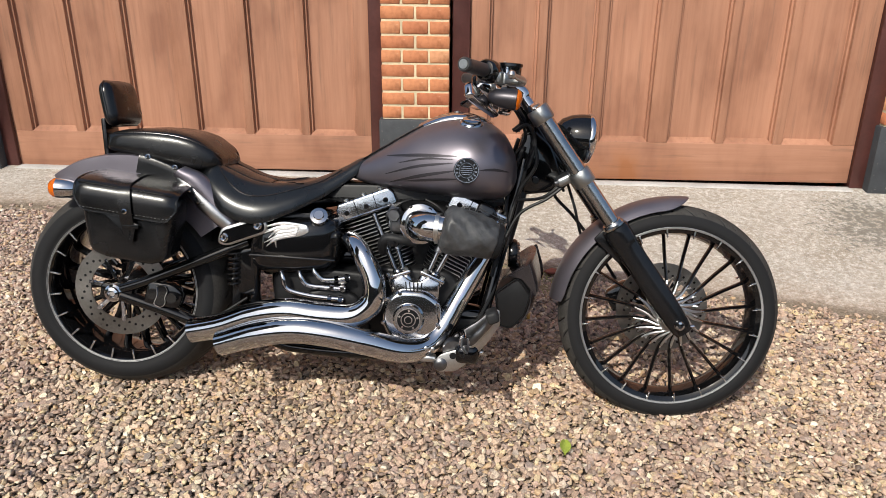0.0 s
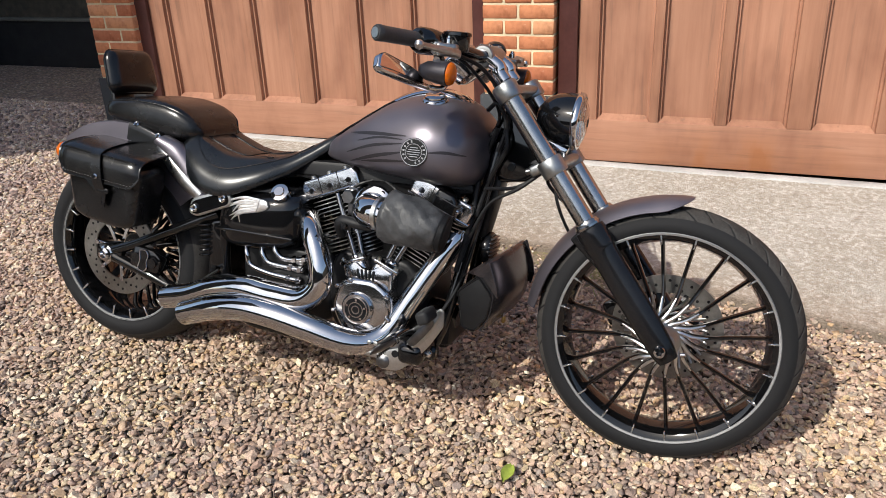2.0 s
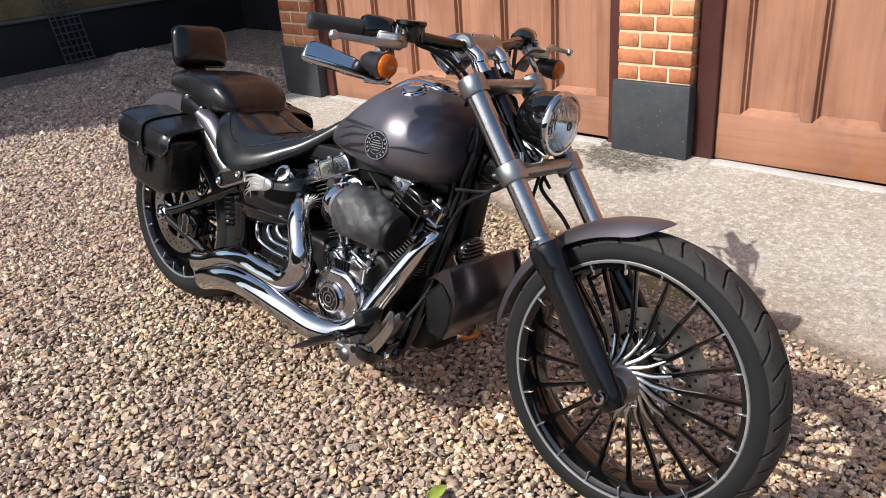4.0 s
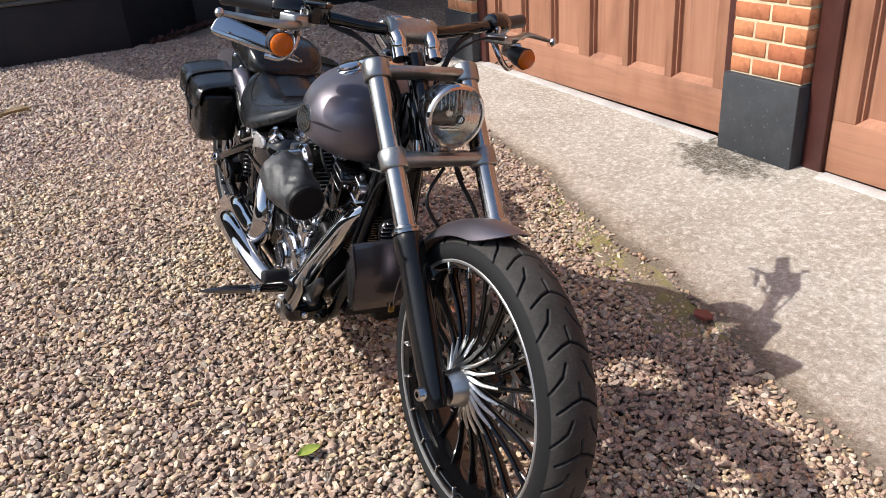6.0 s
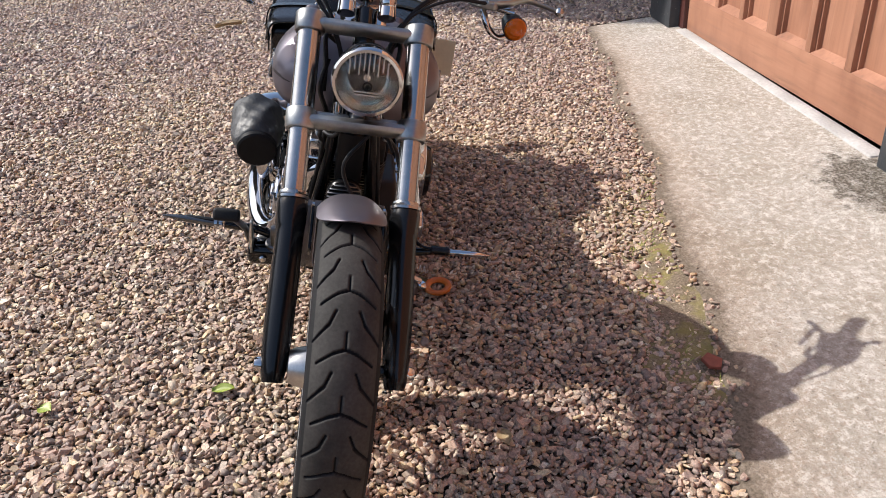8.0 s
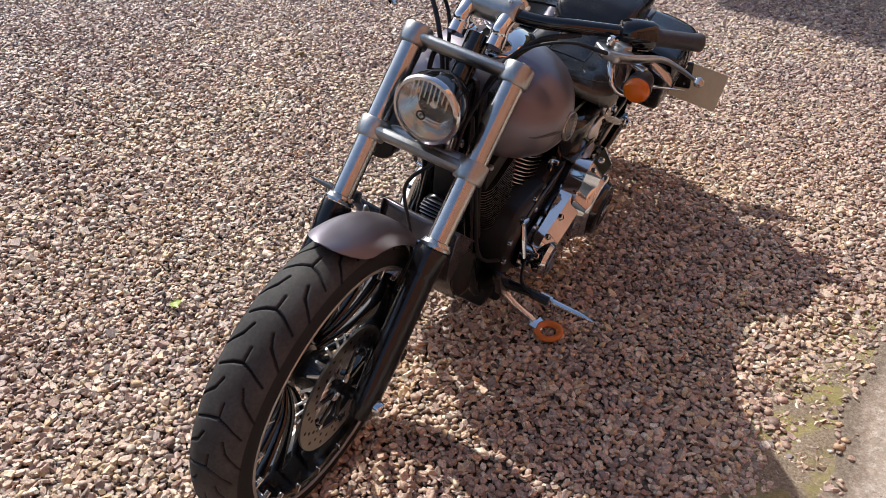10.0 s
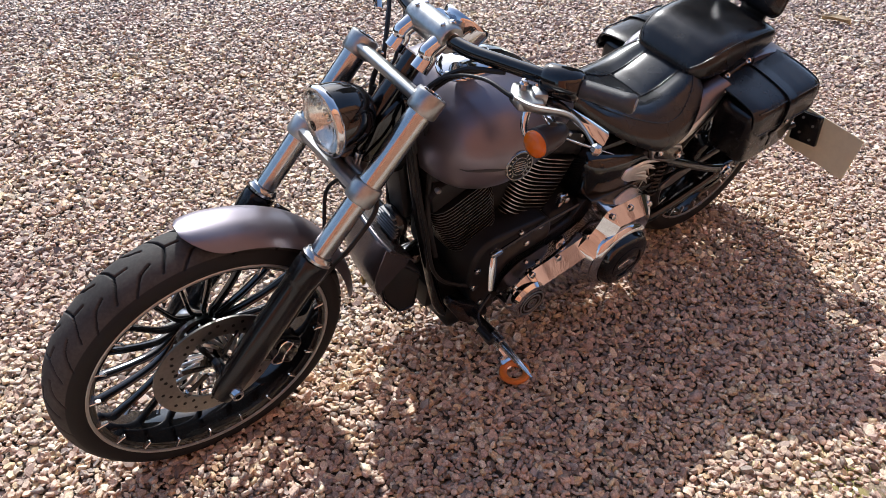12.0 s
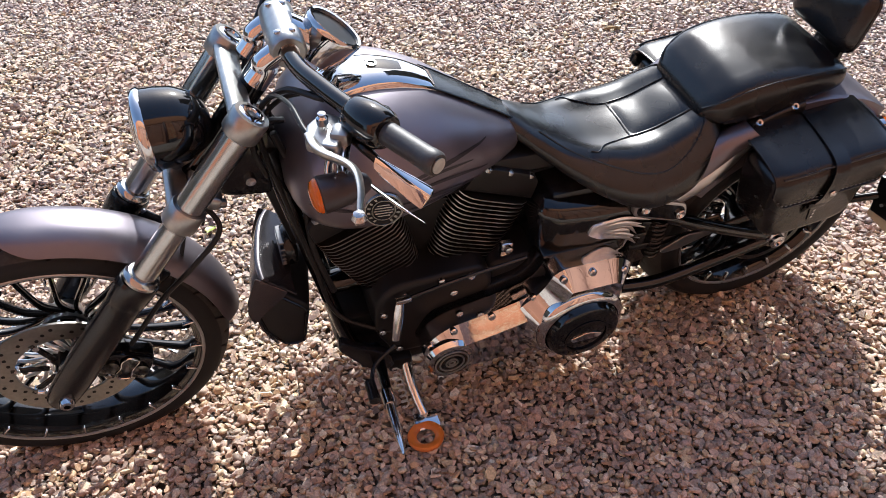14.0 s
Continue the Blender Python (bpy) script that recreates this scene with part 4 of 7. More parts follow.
# -- handlebar --
bar = part("handlebar", tube([(1.015, -0.425, 1.050), (1.078, -0.300, 1.043), (1.122, -0.190, 1.033), (1.148, -0.10, 1.023), (1.154, 0, 1.021), (1.148, 0.10, 1.023), (1.122, 0.190, 1.033), (1.078, 0.300, 1.043), (1.015, 0.425, 1.050)], 0.0150, 16), GLOSS, bike, "wide black handlebar")
for s in (-1, 1):
    riser = part("handlebar_riser", tube([fork_pt(0.962, s * 0.046, -0.012), fork_pt(0.985, s * 0.046, -0.012), (1.195, s * 0.046, 0.998), (1.162, s * 0.046, 1.017)], [0.021, 0.020, 0.019, 0.021], 20), CHROME, bike, "chrome handlebar riser")
    part("riser_clamp", lathe([(0.017, -0.020), (0.026, -0.018), (0.027, 0), (0.026, 0.018), (0.017, 0.020)], (1.152, s * 0.046, 1.021), Y, 24), CHROME, riser)
    part("clamp_bolt", lathe([(0.006, 0), (0.006, 0.005)], (1.152, s * 0.046, 1.047), (0, 0, 1), 10), STEEL, riser)
    d = Vector((-0.063, s * 0.125, 0.007)).normalized()
    g0 = Vector((1.077, s * 0.302, 1.043))
    grip = part("grip", lathe([(0.016, 0.0), (0.0180, 0.002), (0.0180, 0.120), (0.0188, 0.124), (0.0188, 0.138), (0.016, 0.142), (0.004, 0.142)], g0, d, 24), GRIP, bar, "black rubber grip")
    part("grip_end", lathe([(0.003, 0.1425), (0.012, 0.1425), (0.012, 0.1440), (0.003, 0.1440)], g0, d, 20), STEEL, grip)
    h0 = g0 + d * (0.018 if s > 0 else 0.0)
    part("switch_housing", merge(lathe([(0.016, -0.056), (0.025, -0.054), (0.030, -0.046), (0.032, -0.020), (0.031, 0.012), (0.026, 0.020), (0.020, 0.022)], h0, d, 24), moved(block((0, 0, 0), (0.046, 0.052, 0.046), 0.012, 3), Matrix.Translation(h0 - d * 0.020 + Vector((-0.010, 0, -0.008))) @ pose(0, 0, 0, 0, 0, -s * 27)), moved(block((0, 0, 0), (0.02, 0.03, 0.03), 0.006, 2), Matrix.Translation(h0 - d * 0.03 + Vector((-0.022, 0, -0.012))))), GLOSS, bar, "gloss black switch housing")
    # lever perch, lever with a ball end
    body = moved(prism(rounded([(-0.024, -0.036), (0.026, -0.032), (0.036, 0.006), (0.022, 0.042), (-0.010, 0.040), (-0.026, 0.012)], 0.009), -0.015 if s < 0 else -0.010, 0.015 if s < 0 else 0.010, 0.005, 3), Matrix.Rotation(radians(90), 4, "X"))
    perch_m = Matrix.Translation((1.126 if s < 0 else 1.136, s * 0.282, 1.014 if s > 0 else 1.026)) @ Matrix.Diagonal((1, s, 1, 1)) @ pose(0, 0, 0, 0, 0, -27)
    perch = part("lever_perch", moved(merge(body, block((-0.020, 0.0, 0.004), (0.030, 0.034, 0.030), 0.008, 2)), perch_m), YOKE, bar, "polished lever perch")
    screw = lathe([(0.009, 0.0), (0.009, 0.012), (0.006, 0.015), (0.006, 0.019), (0.002, 0.020)], (0.010, -0.010, 0.014), (0, 0, 1), 14)
    part("pivot_screw", moved(screw, perch_m), CHROME, perch)
    part("lever", tube([(1.142, s * 0.268, 1.018), (1.172, s * 0.310, 1.018), (1.172, s * 0.360, 1.022), (1.152, s * 0.410, 1.026), (1.137, s * 0.458, 1.030)] if s < 0 else [(1.160, 0.280, 1.015), (1.154, 0.322, 1.020), (1.122, 0.372, 1.028), (1.119, 0.410, 1.024), (1.132, 0.457, 1.016)], [0.012, 0.011, 0.009, 0.0075, 0.0065] if s < 0 else [0.015, 0.015, 0.011, 0.008, 0.006], 12, 6, 0.6 if s < 0 else 0.5), YOKE, perch, "polished lever")
    part("lever_ball", lathe([(0.002, -0.011), (0.008, -0.008), (0.011, 0), (0.008, 0.008), (0.002, 0.011)], (1.134, s * 0.462, 1.030 if s < 0 else 1.016), (0, 0, 1), 16), POLISH, perch)
    if s < 0:
        res = part("fluid_reservoir", lathe([(0.003, -0.022), (0.028, -0.022), (0.031, -0.018), (0.032, 0.014), (0.035, 0.016), (0.035, 0.023), (0.032, 0.025), (0.003, 0.025)], (1.140, -0.238, 1.046), (0, 0, 1), 32), GLOSS, bar, "round black brake fluid reservoir")
        for dx, dy in ((0.02, 0.025), (-0.02, -0.025)):
            part("cap_screw", lathe([(0.004, 0), (0.004, 0.003)], (1.140 + dx * 0.8, -0.238 + dy * 0.8, 1.070), (0, 0, 1), 8), STEEL, res)
    # turn signal bullet below the bar, amber lens facing ahead
    c = Vector((1.130, -0.324, 0.974)) if s < 0 else Vector((1.140, 0.354, 0.971))
    sig = part("turn_signal", lathe([(0.003, -0.050), (0.013, -0.045), (0.022, -0.028), (0.027, 0.0), (0.0295, 0.028), (0.0265, 0.030)], c, (1, s * 0.06, -0.06), 28), SWOOSH, bike, "dark charcoal bullet turn signal")
    part("lens", lathe([(0.0270, 0.026), (0.0270, 0.033), (0.023, 0.039), (0.012, 0.043), (0.003, 0.044)], c, (1, s * 0.06, -0.06), 28), AMBER, sig, "amber lens")
    part("stalk", tube([c + Vector((-0.006, 0, 0.026)), (1.112, s * 0.290, 1.008), (1.108, s * 0.270, 1.030)], 0.009, 12), CHROME, sig)
    # mirror hung under the bar, reaching out and back
    stem = part("mirror", tube([(1.110, s * 0.272, 1.015), (1.140, s * 0.290, 0.965), (1.140, s * 0.318, 0.938), (1.118, s * 0.350, 0.938)], [0.009, 0.008, 0.007, 0.007], 12), CHROME, bike, "chrome underslung mirror")
    if s > 0:
        # this one is turned in and down: a wedge with a sharp front edge
        shell = bmesh.new()
        for p in ((1.080, 0.342, 1.012), (1.088, 0.354, 1.000), (1.072, 0.336, 1.004), (1.001, 0.381, 0.962), (1.012, 0.396, 0.961), (1.004, 0.384, 0.950), (1.030, 0.403, 0.943), (1.078, 0.356, 0.984)):
            shell.verts.new(p)
        bmesh.ops.convex_hull(shell, input=shell.verts[:])
        bmesh.ops.bevel(shell, geom=shell.edges[:], offset=0.0022, segments=2, affect="EDGES", profile=0.6)
        part("mirror_shell", shell, CHROME, stem)
        part("mirror_edge", tube([(1.094, 0.312, 0.943), (1.065, 0.374, 0.945), (1.033, 0.434, 0.949)], [0.005, 0.0065, 0.001], 10, 5, 0.5), CHROME, stem)
        part("mirror_stem", tube([(1.100, 0.290, 1.005), (1.090, 0.318, 1.008), (1.070, 0.345, 0.994)], [0.007, 0.008, 0.006], 12), SATIN, stem)
        continue
    out = rounded([(-0.170, -0.024), (-0.160, -0.033), (-0.050, -0.040), (0.080, -0.042), (0.090, -0.030), (0.084, 0.010), (0.062, 0.026), (-0.050, 0.016)], 0.012, 4)
    face = rounded([(-0.062, -0.032), (0.074, -0.034), (0.077, 0.007), (0.058, 0.019), (-0.045, 0.010)], 0.010, 4)
    ex = Vector((-0.044, s * 0.109, 0.029)).normalized()
    ez = Vector((-0.020, 0.0, 0.060))
    ez = (ez - ex * ez.dot(ex)).normalized()
    ey = ez.cross(ex)
    mt = Matrix.Translation((1.054, s * 0.380, 0.978)) @ Matrix((ex, ey, ez)).transposed().to_4x4()
    part("mirror_shell", moved(prism([(x * 0.86, z * 0.74) for x, z in out], -0.011, 0.010, 0.006, 3), mt), CHROME, stem)
    part("mirror_glass", moved(prism([(x * 0.86, z * 0.74) for x, z in face], s * 0.0112 - 0.001, s * 0.0112 + 0.001, 0.0), mt), MIRROR, stem)

part("riser_top_clamp", lathe([(0.0155, -0.066), (0.027, -0.065), (0.031, -0.060), (0.0315, -0.040), (0.0315, 0.040), (0.031, 0.060), (0.027, 0.065), (0.0155, 0.066)], (1.152, 0, 1.021), Y, 32), YOKE, bar, "satin chrome barrel clamp round the handlebar")
for dx, dy in ((0.012, -0.044), (0.012, 0.044), (-0.012, -0.044), (-0.012, 0.044)):
    part("clamp_bolt", lathe([(0.0055, 0), (0.0055, 0.006), (0.003, 0.007)], (1.152 + dx, dy, 1.047), (0.15, 0, 1), 10), CHROME, bar)
part("clutch_cable", tube([(1.158, 0.290, 1.016), (1.168, 0.262, 1.019), (1.176, 0.200, 1.018), (1.190, 0.130, 0.990), (1.200, 0.075, 0.940), (1.198, 0.060, 0.880)], [0.0048, 0.0046, 0.0040, 0.0034, 0.0034, 0.0034], 10), CABLE, bar, "black clutch cable")
# gauge behind the risers
gauge = part("speedometer", lathe([(0.020, -0.066), (0.038, -0.056), (0.050, -0.024), (0.055, 0.002), (0.055, 0.008), (0.052, 0.012), (0.047, 0.011), (0.046, 0.003), (0.003, 0.003)], (1.066, 0.0, 1.008), (-0.62, 0, 0.78), 40), CHROME, bike, "round chrome speedometer pod")
part("gauge_face", lathe([(0.002, 0.0035), (0.0455, 0.0035), (0.0455, 0.0050), (0.002, 0.0050)], (1.066, 0.0, 1.008), (-0.62, 0, 0.78), 32), MARK, gauge, "black gauge face")
part("gauge_bracket", tube([(1.090, 0, 0.985), (1.150, 0, 1.030)], [0.034, 0.030], 20), CHROME, gauge)

# -- fuel tank --
# x, half width, top, bottom, height of the widest line
TANK = [(0.690, 0.030, 0.745, 0.705, 0.722), (0.715, 0.062, 0.762, 0.698, 0.722), (0.76, 0.094, 0.792, 0.690, 0.730), (0.82, 0.130, 0.832, 0.684, 0.742), (0.90, 0.170, 0.880, 0.678, 0.755), (0.98, 0.200, 0.908, 0.674, 0.765), (1.05, 0.213, 0.914, 0.670, 0.770), (1.11, 0.204, 0.900, 0.668, 0.772), (1.155, 0.176, 0.868, 0.676, 0.772), (1.182, 0.130, 0.826, 0.696, 0.766), (1.194, 0.070, 0.792, 0.726, 0.760)]


def tank_section(x, grow=0.0):
    w, zt, zb, zm = spline_at(TANK, x)
    ring = []
    for a in np.linspace(0, 2 * math.pi, 48, endpoint=False):
        c, d = math.cos(a), math.sin(a)
        y = (w + grow) * math.copysign(abs(c) ** 0.86, c)
        z = zm + ((zt - zm + grow) * abs(d) ** 0.92 if d > 0 else -(zm - zb + grow) * abs(d) ** 0.62)
        ring.append((x, y, z))
    return ring


def spline_at(table, x):
    xs = [t[0] for t in table]
    i = min(max(np.searchsorted(xs, x) - 1, 0), len(xs) - 2)
    u = (x - xs[i]) / (xs[i + 1] - xs[i])
    p = [np.array(table[min(max(k, 0), len(table) - 1)][1:]) for k in (i - 1, i, i + 1, i + 2)]
    a, b, c, d = p
    return 0.5 * (2 * b + (c - a) * u + (2 * a - 5 * b + 4 * c - d) * u * u + (3 * b - a - 3 * c + d) * u ** 3)


tank = part("fuel_tank", loft([tank_section(x) for x in np.linspace(0.690, 1.194, 56)]), PAINT, bike, "satin charcoal teardrop fuel tank", 60)


def tank_side(x, z, s, out=0.0008):
    """The point of the tank's flank at x and z, a little proud."""
    w, zt, zb, zm = spline_at(TANK, x)
    d = (z - zm) / ((zt - zm) if z > zm else (zm - zb))
    d = min(max(d, -0.999), 0.999)
    e = abs(d) ** (1 / (0.92 if d > 0 else 0.62))
    return (x, s * ((w + out) * (1 - e * e) ** 0.43), z)


for s in (-1, 1):
    # painted swooshes: thin dark bands that follow the flank
    for z0, z1, z2, x0, x1, w in ((0.788, 0.800, 0.806, 0.80, 1.01, 0.0045), (0.772, 0.792, 0.796, 0.84, 1.00, 0.003), (0.735, 0.768, 0.786, 0.80, 1.00, 0.004), (0.712, 0.742, 0.765, 0.815, 1.01, 0.005), (0.720, 0.732, 0.742, 0.86, 1.02, 0.004), (0.770, 0.774, 0.768, 1.075, 1.165, 0.004)):
        cs = spline([(x0, z0), ((x0 + x1) / 2, z1), (x1, z2)], 10)
        rows = []
        for k, (x, z) in enumerate(cs):
            h = w * math.sin(math.pi * (0.08 + 0.84 * k / (len(cs) - 1)))
            rows.append([tank_side(x, z - h, s), tank_side(x, z, s), tank_side(x, z + h, s)])
        part("painted_swoosh", sheet(rows, 0.0004), SWOOSH, tank, "dark painted swoosh")
    c = Vector(tank_side(1.040, 0.768, s, 0.0))
    ax = Vector((0.10, s, 0.12))
    em = part("tank_emblem", lathe([(0.002, -0.004), (0.0352, -0.004), (0.0370, 0.003), (0.0352, 0.006), (0.0330, 0.006), (0.0321, 0.004), (0.0229, 0.004), (0.0220, 0.006), (0.0207, 0.006), (0.0198, 0.004), (0.002, 0.004)], c, ax, 40), BADGE, tank, "round tarnished chrome tank badge with dark ring")
    part("badge_ring", lathe([(0.0231, 0.0042), (0.0319, 0.0042), (0.0319, 0.0050), (0.0231, 0.0050)], c, ax, 40, loop=True), MARK, em)
    rot = Matrix.Translation(c) @ turn_to(ax)
    for k in range(16):
        if k in (3, 4, 11, 12):
            continue
        a = 2 * math.pi * k / 16
        part("badge_mark", moved(block((0.0275, 0, 0.0052), (0.006, 0.0042, 0.001), 0), rot @ Matrix.Rotation(a, 4, "Z")), BADGE, em)
    part("badge_field", lathe([(0.002, 0.0042), (0.0195, 0.0042), (0.0195, 0.0048), (0.002, 0.0048)], c, ax, 32), MARK, em)
    for dz, w2 in ((0.0115, 0.023), (0.0058, 0.032), (0.0, 0.037), (-0.0058, 0.032), (-0.0115, 0.023)):
        bar_m = Matrix.Translation(c) @ Matrix((Vector((1, -0.1 * s, 0)).normalized(), ax.normalized(), Vector((1, -0.1 * s, 0)).normalized().cross(ax.normalized()))).transposed().to_4x4()
        part("badge_bar", moved(block((0, 0.0056, dz), (w2, 0.0014, 0.0030), 0.0004, 1), bar_m), BADGE, em)

# chrome console along the tank's spine, and the filler cap
def console_top(x):
    u = (x - 0.885) / 0.225
    return float(spline_at(TANK, x)[1]) - 0.006 + 0.024 * (0.50 + 0.50 * math.sin(math.pi * min(1, u * 0.85 + 0.16)))


rows = []
for x in np.linspace(0.885, 1.118, 26):
    u = (x - 0.885) / 0.233
    zt = float(spline_at(TANK, x)[1])
    half = (0.036 + 0.022 * math.sin(math.pi * 0.62 * u)) * math.sqrt(max(0.02, 1 - max(0, (u - 0.80) / 0.205) ** 2))
    ring = []
    for a in np.linspace(0, 2 * math.pi, 32, endpoint=False):
        c, d = math.cos(a), math.sin(a)
        ring.append((x, half * math.copysign(abs(c) ** 0.85, c), zt - 0.006 + (console_top(x) - zt + 0.006 if d > 0 else 0.018) * math.copysign(abs(d) ** 0.9, d)))
    rows.append(ring)
console = part("tank_console", loft(rows), CHROME, bike, "chrome tank console with a black inlay", 60)
rows = []
for x in np.linspace(0.945, 1.010, 8):
    w = 0.013 + 0.003 * math.sin(math.pi * (x - 0.945) / 0.065)
    rows.append([(x, y, console_top(x) + 0.0006 - 4.0 * y * y) for y in np.linspace(-w, w, 7)])
inlay = part("console_inlay", sheet(rows, 0.0016), GLOSS, console, "gloss black inlay")
part("console_emblem", lathe([(0.007, 0.0), (0.010, 0.0), (0.010, 0.002), (0.007, 0.002)], (1.000, 0, console_top(1.000) + 0.001), (-0.1, 0, 1), 24, loop=True), STEEL, console)
rows = []
for x in np.linspace(0.705, 0.900, 22):
    w = 0.028 + 0.010 * (x - 0.705) / 0.195
    zt = spline_at(TANK, x)[1]
    rows.append([(x, y, zt + 0.0045 - 1.3 * y * y + 0.002 * math.cos(y / w * 1.5)) for y in np.linspace(-w, w, 9)])
strip = part("tank_strip", sheet(rows, 0.003), LEATHER, console, "black leather strip along the tank", 60)
for k in (0, -1):
    part("strip_edge", tube([Vector(r[k]) for r in rows[::3]], 0.0022, 6, 3), LEATHER, console)
cap = part("filler_cap", lathe([(0.003, 0.020), (0.022, 0.020), (0.027, 0.017), (0.028, 0.012), (0.032, 0.010), (0.036, 0.004), (0.036, -0.006)], (1.045, -0.100, 0.895), (0.02, -0.36, 1), 32), CHROME, bike, "round chrome filler cap")
part("cap_groove", lathe([(0.0285, 0.0115), (0.0285, 0.0135), (0.0265, 0.0135), (0.0265, 0.0115)], (1.045, -0.100, 0.895), (0.02, -0.36, 1), 32, loop=True), MARK, cap)

# -- seats --
# x, half width, top at the middle, height of the edge, crown of the flank
SEAT = [(0.245, 0.110, 0.716, 0.690), (0.270, 0.150, 0.728, 0.656), (0.32, 0.178, 0.712, 0.604), (0.39, 0.188, 0.685, 0.577), (0.46, 0.184, 0.676, 0.580), (0.54, 0.156, 0.686, 0.612), (0.61, 0.112, 0.712, 0.650), (0.67, 0.078, 0.744, 0.694), (0.715, 0.054, 0.770, 0.730), (0.738, 0.030, 0.774, 0.756)]


def seat_ring(x):
    w, zt, zb = spline_at(SEAT, x)
    ring = []
    for t in np.linspace(-1, 1, 31):
        k = abs(t)
        th = t * radians(100)
        y = w * math.sin(th)
        k = abs(y) / w
        rise = 0.018 * math.exp(-((k - 0.60) / 0.2) ** 2) * min(1, max(0, (0.60 - x) / 0.1))
        z = zb + (zt - zb) * math.copysign(abs(math.cos(th)) ** 0.75, math.cos(th)) * (1 if abs(th) < 1.57 else 0.3) + rise
        ring.append((x, y, z))
    ring += [(x, 0.6 * w, zb - 0.004), (x, -0.6 * w, zb - 0.004)]
    return ring


seat = part("rider_seat", loft([seat_ring(x) for x in np.linspace(0.245, 0.738, 50)]), VINYL, bike, "smooth black rider seat with stitched panel", 60)


def seat_top(x, y):
    w, zt, zb = spline_at(SEAT, x)
    k = min(abs(y) / w, 0.999)
    rise = 0.018 * math.exp(-((k - 0.60) / 0.2) ** 2) * min(1, max(0, (0.60 - x) / 0.1))
    return (x, y, zb + (zt - zb) * (1 - k * k) ** 0.375 + rise)


def seam(path, parent, base, off=0.0012, r=0.0016):
    pts = [Vector(base(x, y)) + Vector((0, 0, off)) for x, y in path]
    return part("seam", tube(pts, r, 6, 5), LEATHER, parent)


rows = []
for u in np.linspace(0, 1, 15):
    row = []
    for v in np.linspace(-1, 1, 17):
        x, y = 0.292 + 0.146 * u, 0.060 * v
        puff = 0.0065 * (1 - abs(v) ** 5) * (1 - abs(2 * u - 1) ** 6) - 0.001
        row.append(Vector(seat_top(x, y)) + Vector((0, 0, puff)))
    rows.append(row)
part("seat_panel", sheet(rows, 0.002), VINYL, seat, "stitched centre panel", 60)
for x in (0.290, 0.283, 0.440):
    seam([(x, -0.062), (x, -0.03), (x, 0.0), (x, 0.03), (x, 0.062)], seat, seat_top)
for s in (-1, 1):
    seam([(0.440, s * 0.061), (0.39, s * 0.062), (0.34, s * 0.062), (0.290, s * 0.061)], seat, seat_top)
    seam([(0.440, s * 0.061), (0.470, s * 0.066), (0.515, s * 0.082), (0.535, s * 0.098), (0.552, s * 0.094)], seat, seat_top)
    seam([(0.283, s * 0.062), (0.292, s * 0.100), (0.325, s * 0.136), (0.38, s * 0.158), (0.44, s * 0.156), (0.52, s * 0.128), (0.60, s * 0.084), (0.66, s * 0.050)], seat, seat_top)

PILLION = [(-0.046, 0.096, 0.776, 0.758), (-0.036, 0.118, 0.800, 0.746), (0.0, 0.128, 0.812, 0.738), (0.08, 0.135, 0.820, 0.724), (0.17, 0.136, 0.818, 0.706), (0.235, 0.133, 0.802, 0.700), (0.280, 0.120, 0.772, 0.706), (0.302, 0.094, 0.742, 0.716)]


def pad_ring(x, table, ex=0.30):
    w, zt, zb = spline_at(table, x)
    zm = zb + 0.40 * (zt - zb)
    ring = []
    for a in np.linspace(0, 2 * math.pi, 36, endpoint=False):
        c, d = math.cos(a), math.sin(a)
        ring.append((x, w * math.copysign(abs(c) ** ex, c), zm + (zt - zm if d > 0 else zm - zb) * math.copysign(abs(d) ** (0.55 if d > 0 else 0.7), d)))
    return ring


pillion = part("pillion_pad", loft([pad_ring(x, PILLION) for x in np.linspace(-0.046, 0.302, 40)]), LEATHER, bike, "thick black leather pillion pad", 60)
for s in (-1, 1):
    part("piping", tube([tuple(np.array(pad_ring(x, PILLION)[4]) * (1, s, 1)) for x in (-0.036, 0.0, 0.06, 0.12, 0.17, 0.22, 0.26, 0.285, 0.298)], 0.0024, 8), LEATHER, pillion)

# backrest on a black upright
back_m = Matrix.Translation((-0.054, 0, 0.886)) @ pose(0, 0, 0, 0, -14, 0)
cushion = rounded([(-0.106, -0.070), (0.106, -0.070), (0.098, 0.066), (-0.098, 0.066)], 0.036, 6)
rings = []
for u in np.linspace(-1, 1, 15):
    grow = (1 - abs(u) ** 2.4 * 0.998) ** (1 / 2.4)
    rings.append([(0.002 + (0.034 if u > 0 else 0.026) * u, y * (0.25 + 0.75 * grow) if abs(u) < 1 else y * 0.25, z * (0.18 + 0.82 * grow) if abs(u) < 1 else z * 0.18) for y, z in cushion])
back = part("backrest", moved(loft(rings), back_m), LEATHER, bike, "padded black leather backrest", 60)
part("backrest_piping", moved(tube([Vector((0.002, y * 1.005, z * 1.005)) for y, z in cushion + cushion[:1]], 0.0028, 6, 2), back_m), LEATHER, back)
part("backrest_upright", block((-0.080, 0, 0.775), (0.016, 0.090, 0.13), 0.006, m=pose(0, 0, 0, 0, -6)), SATIN, back)

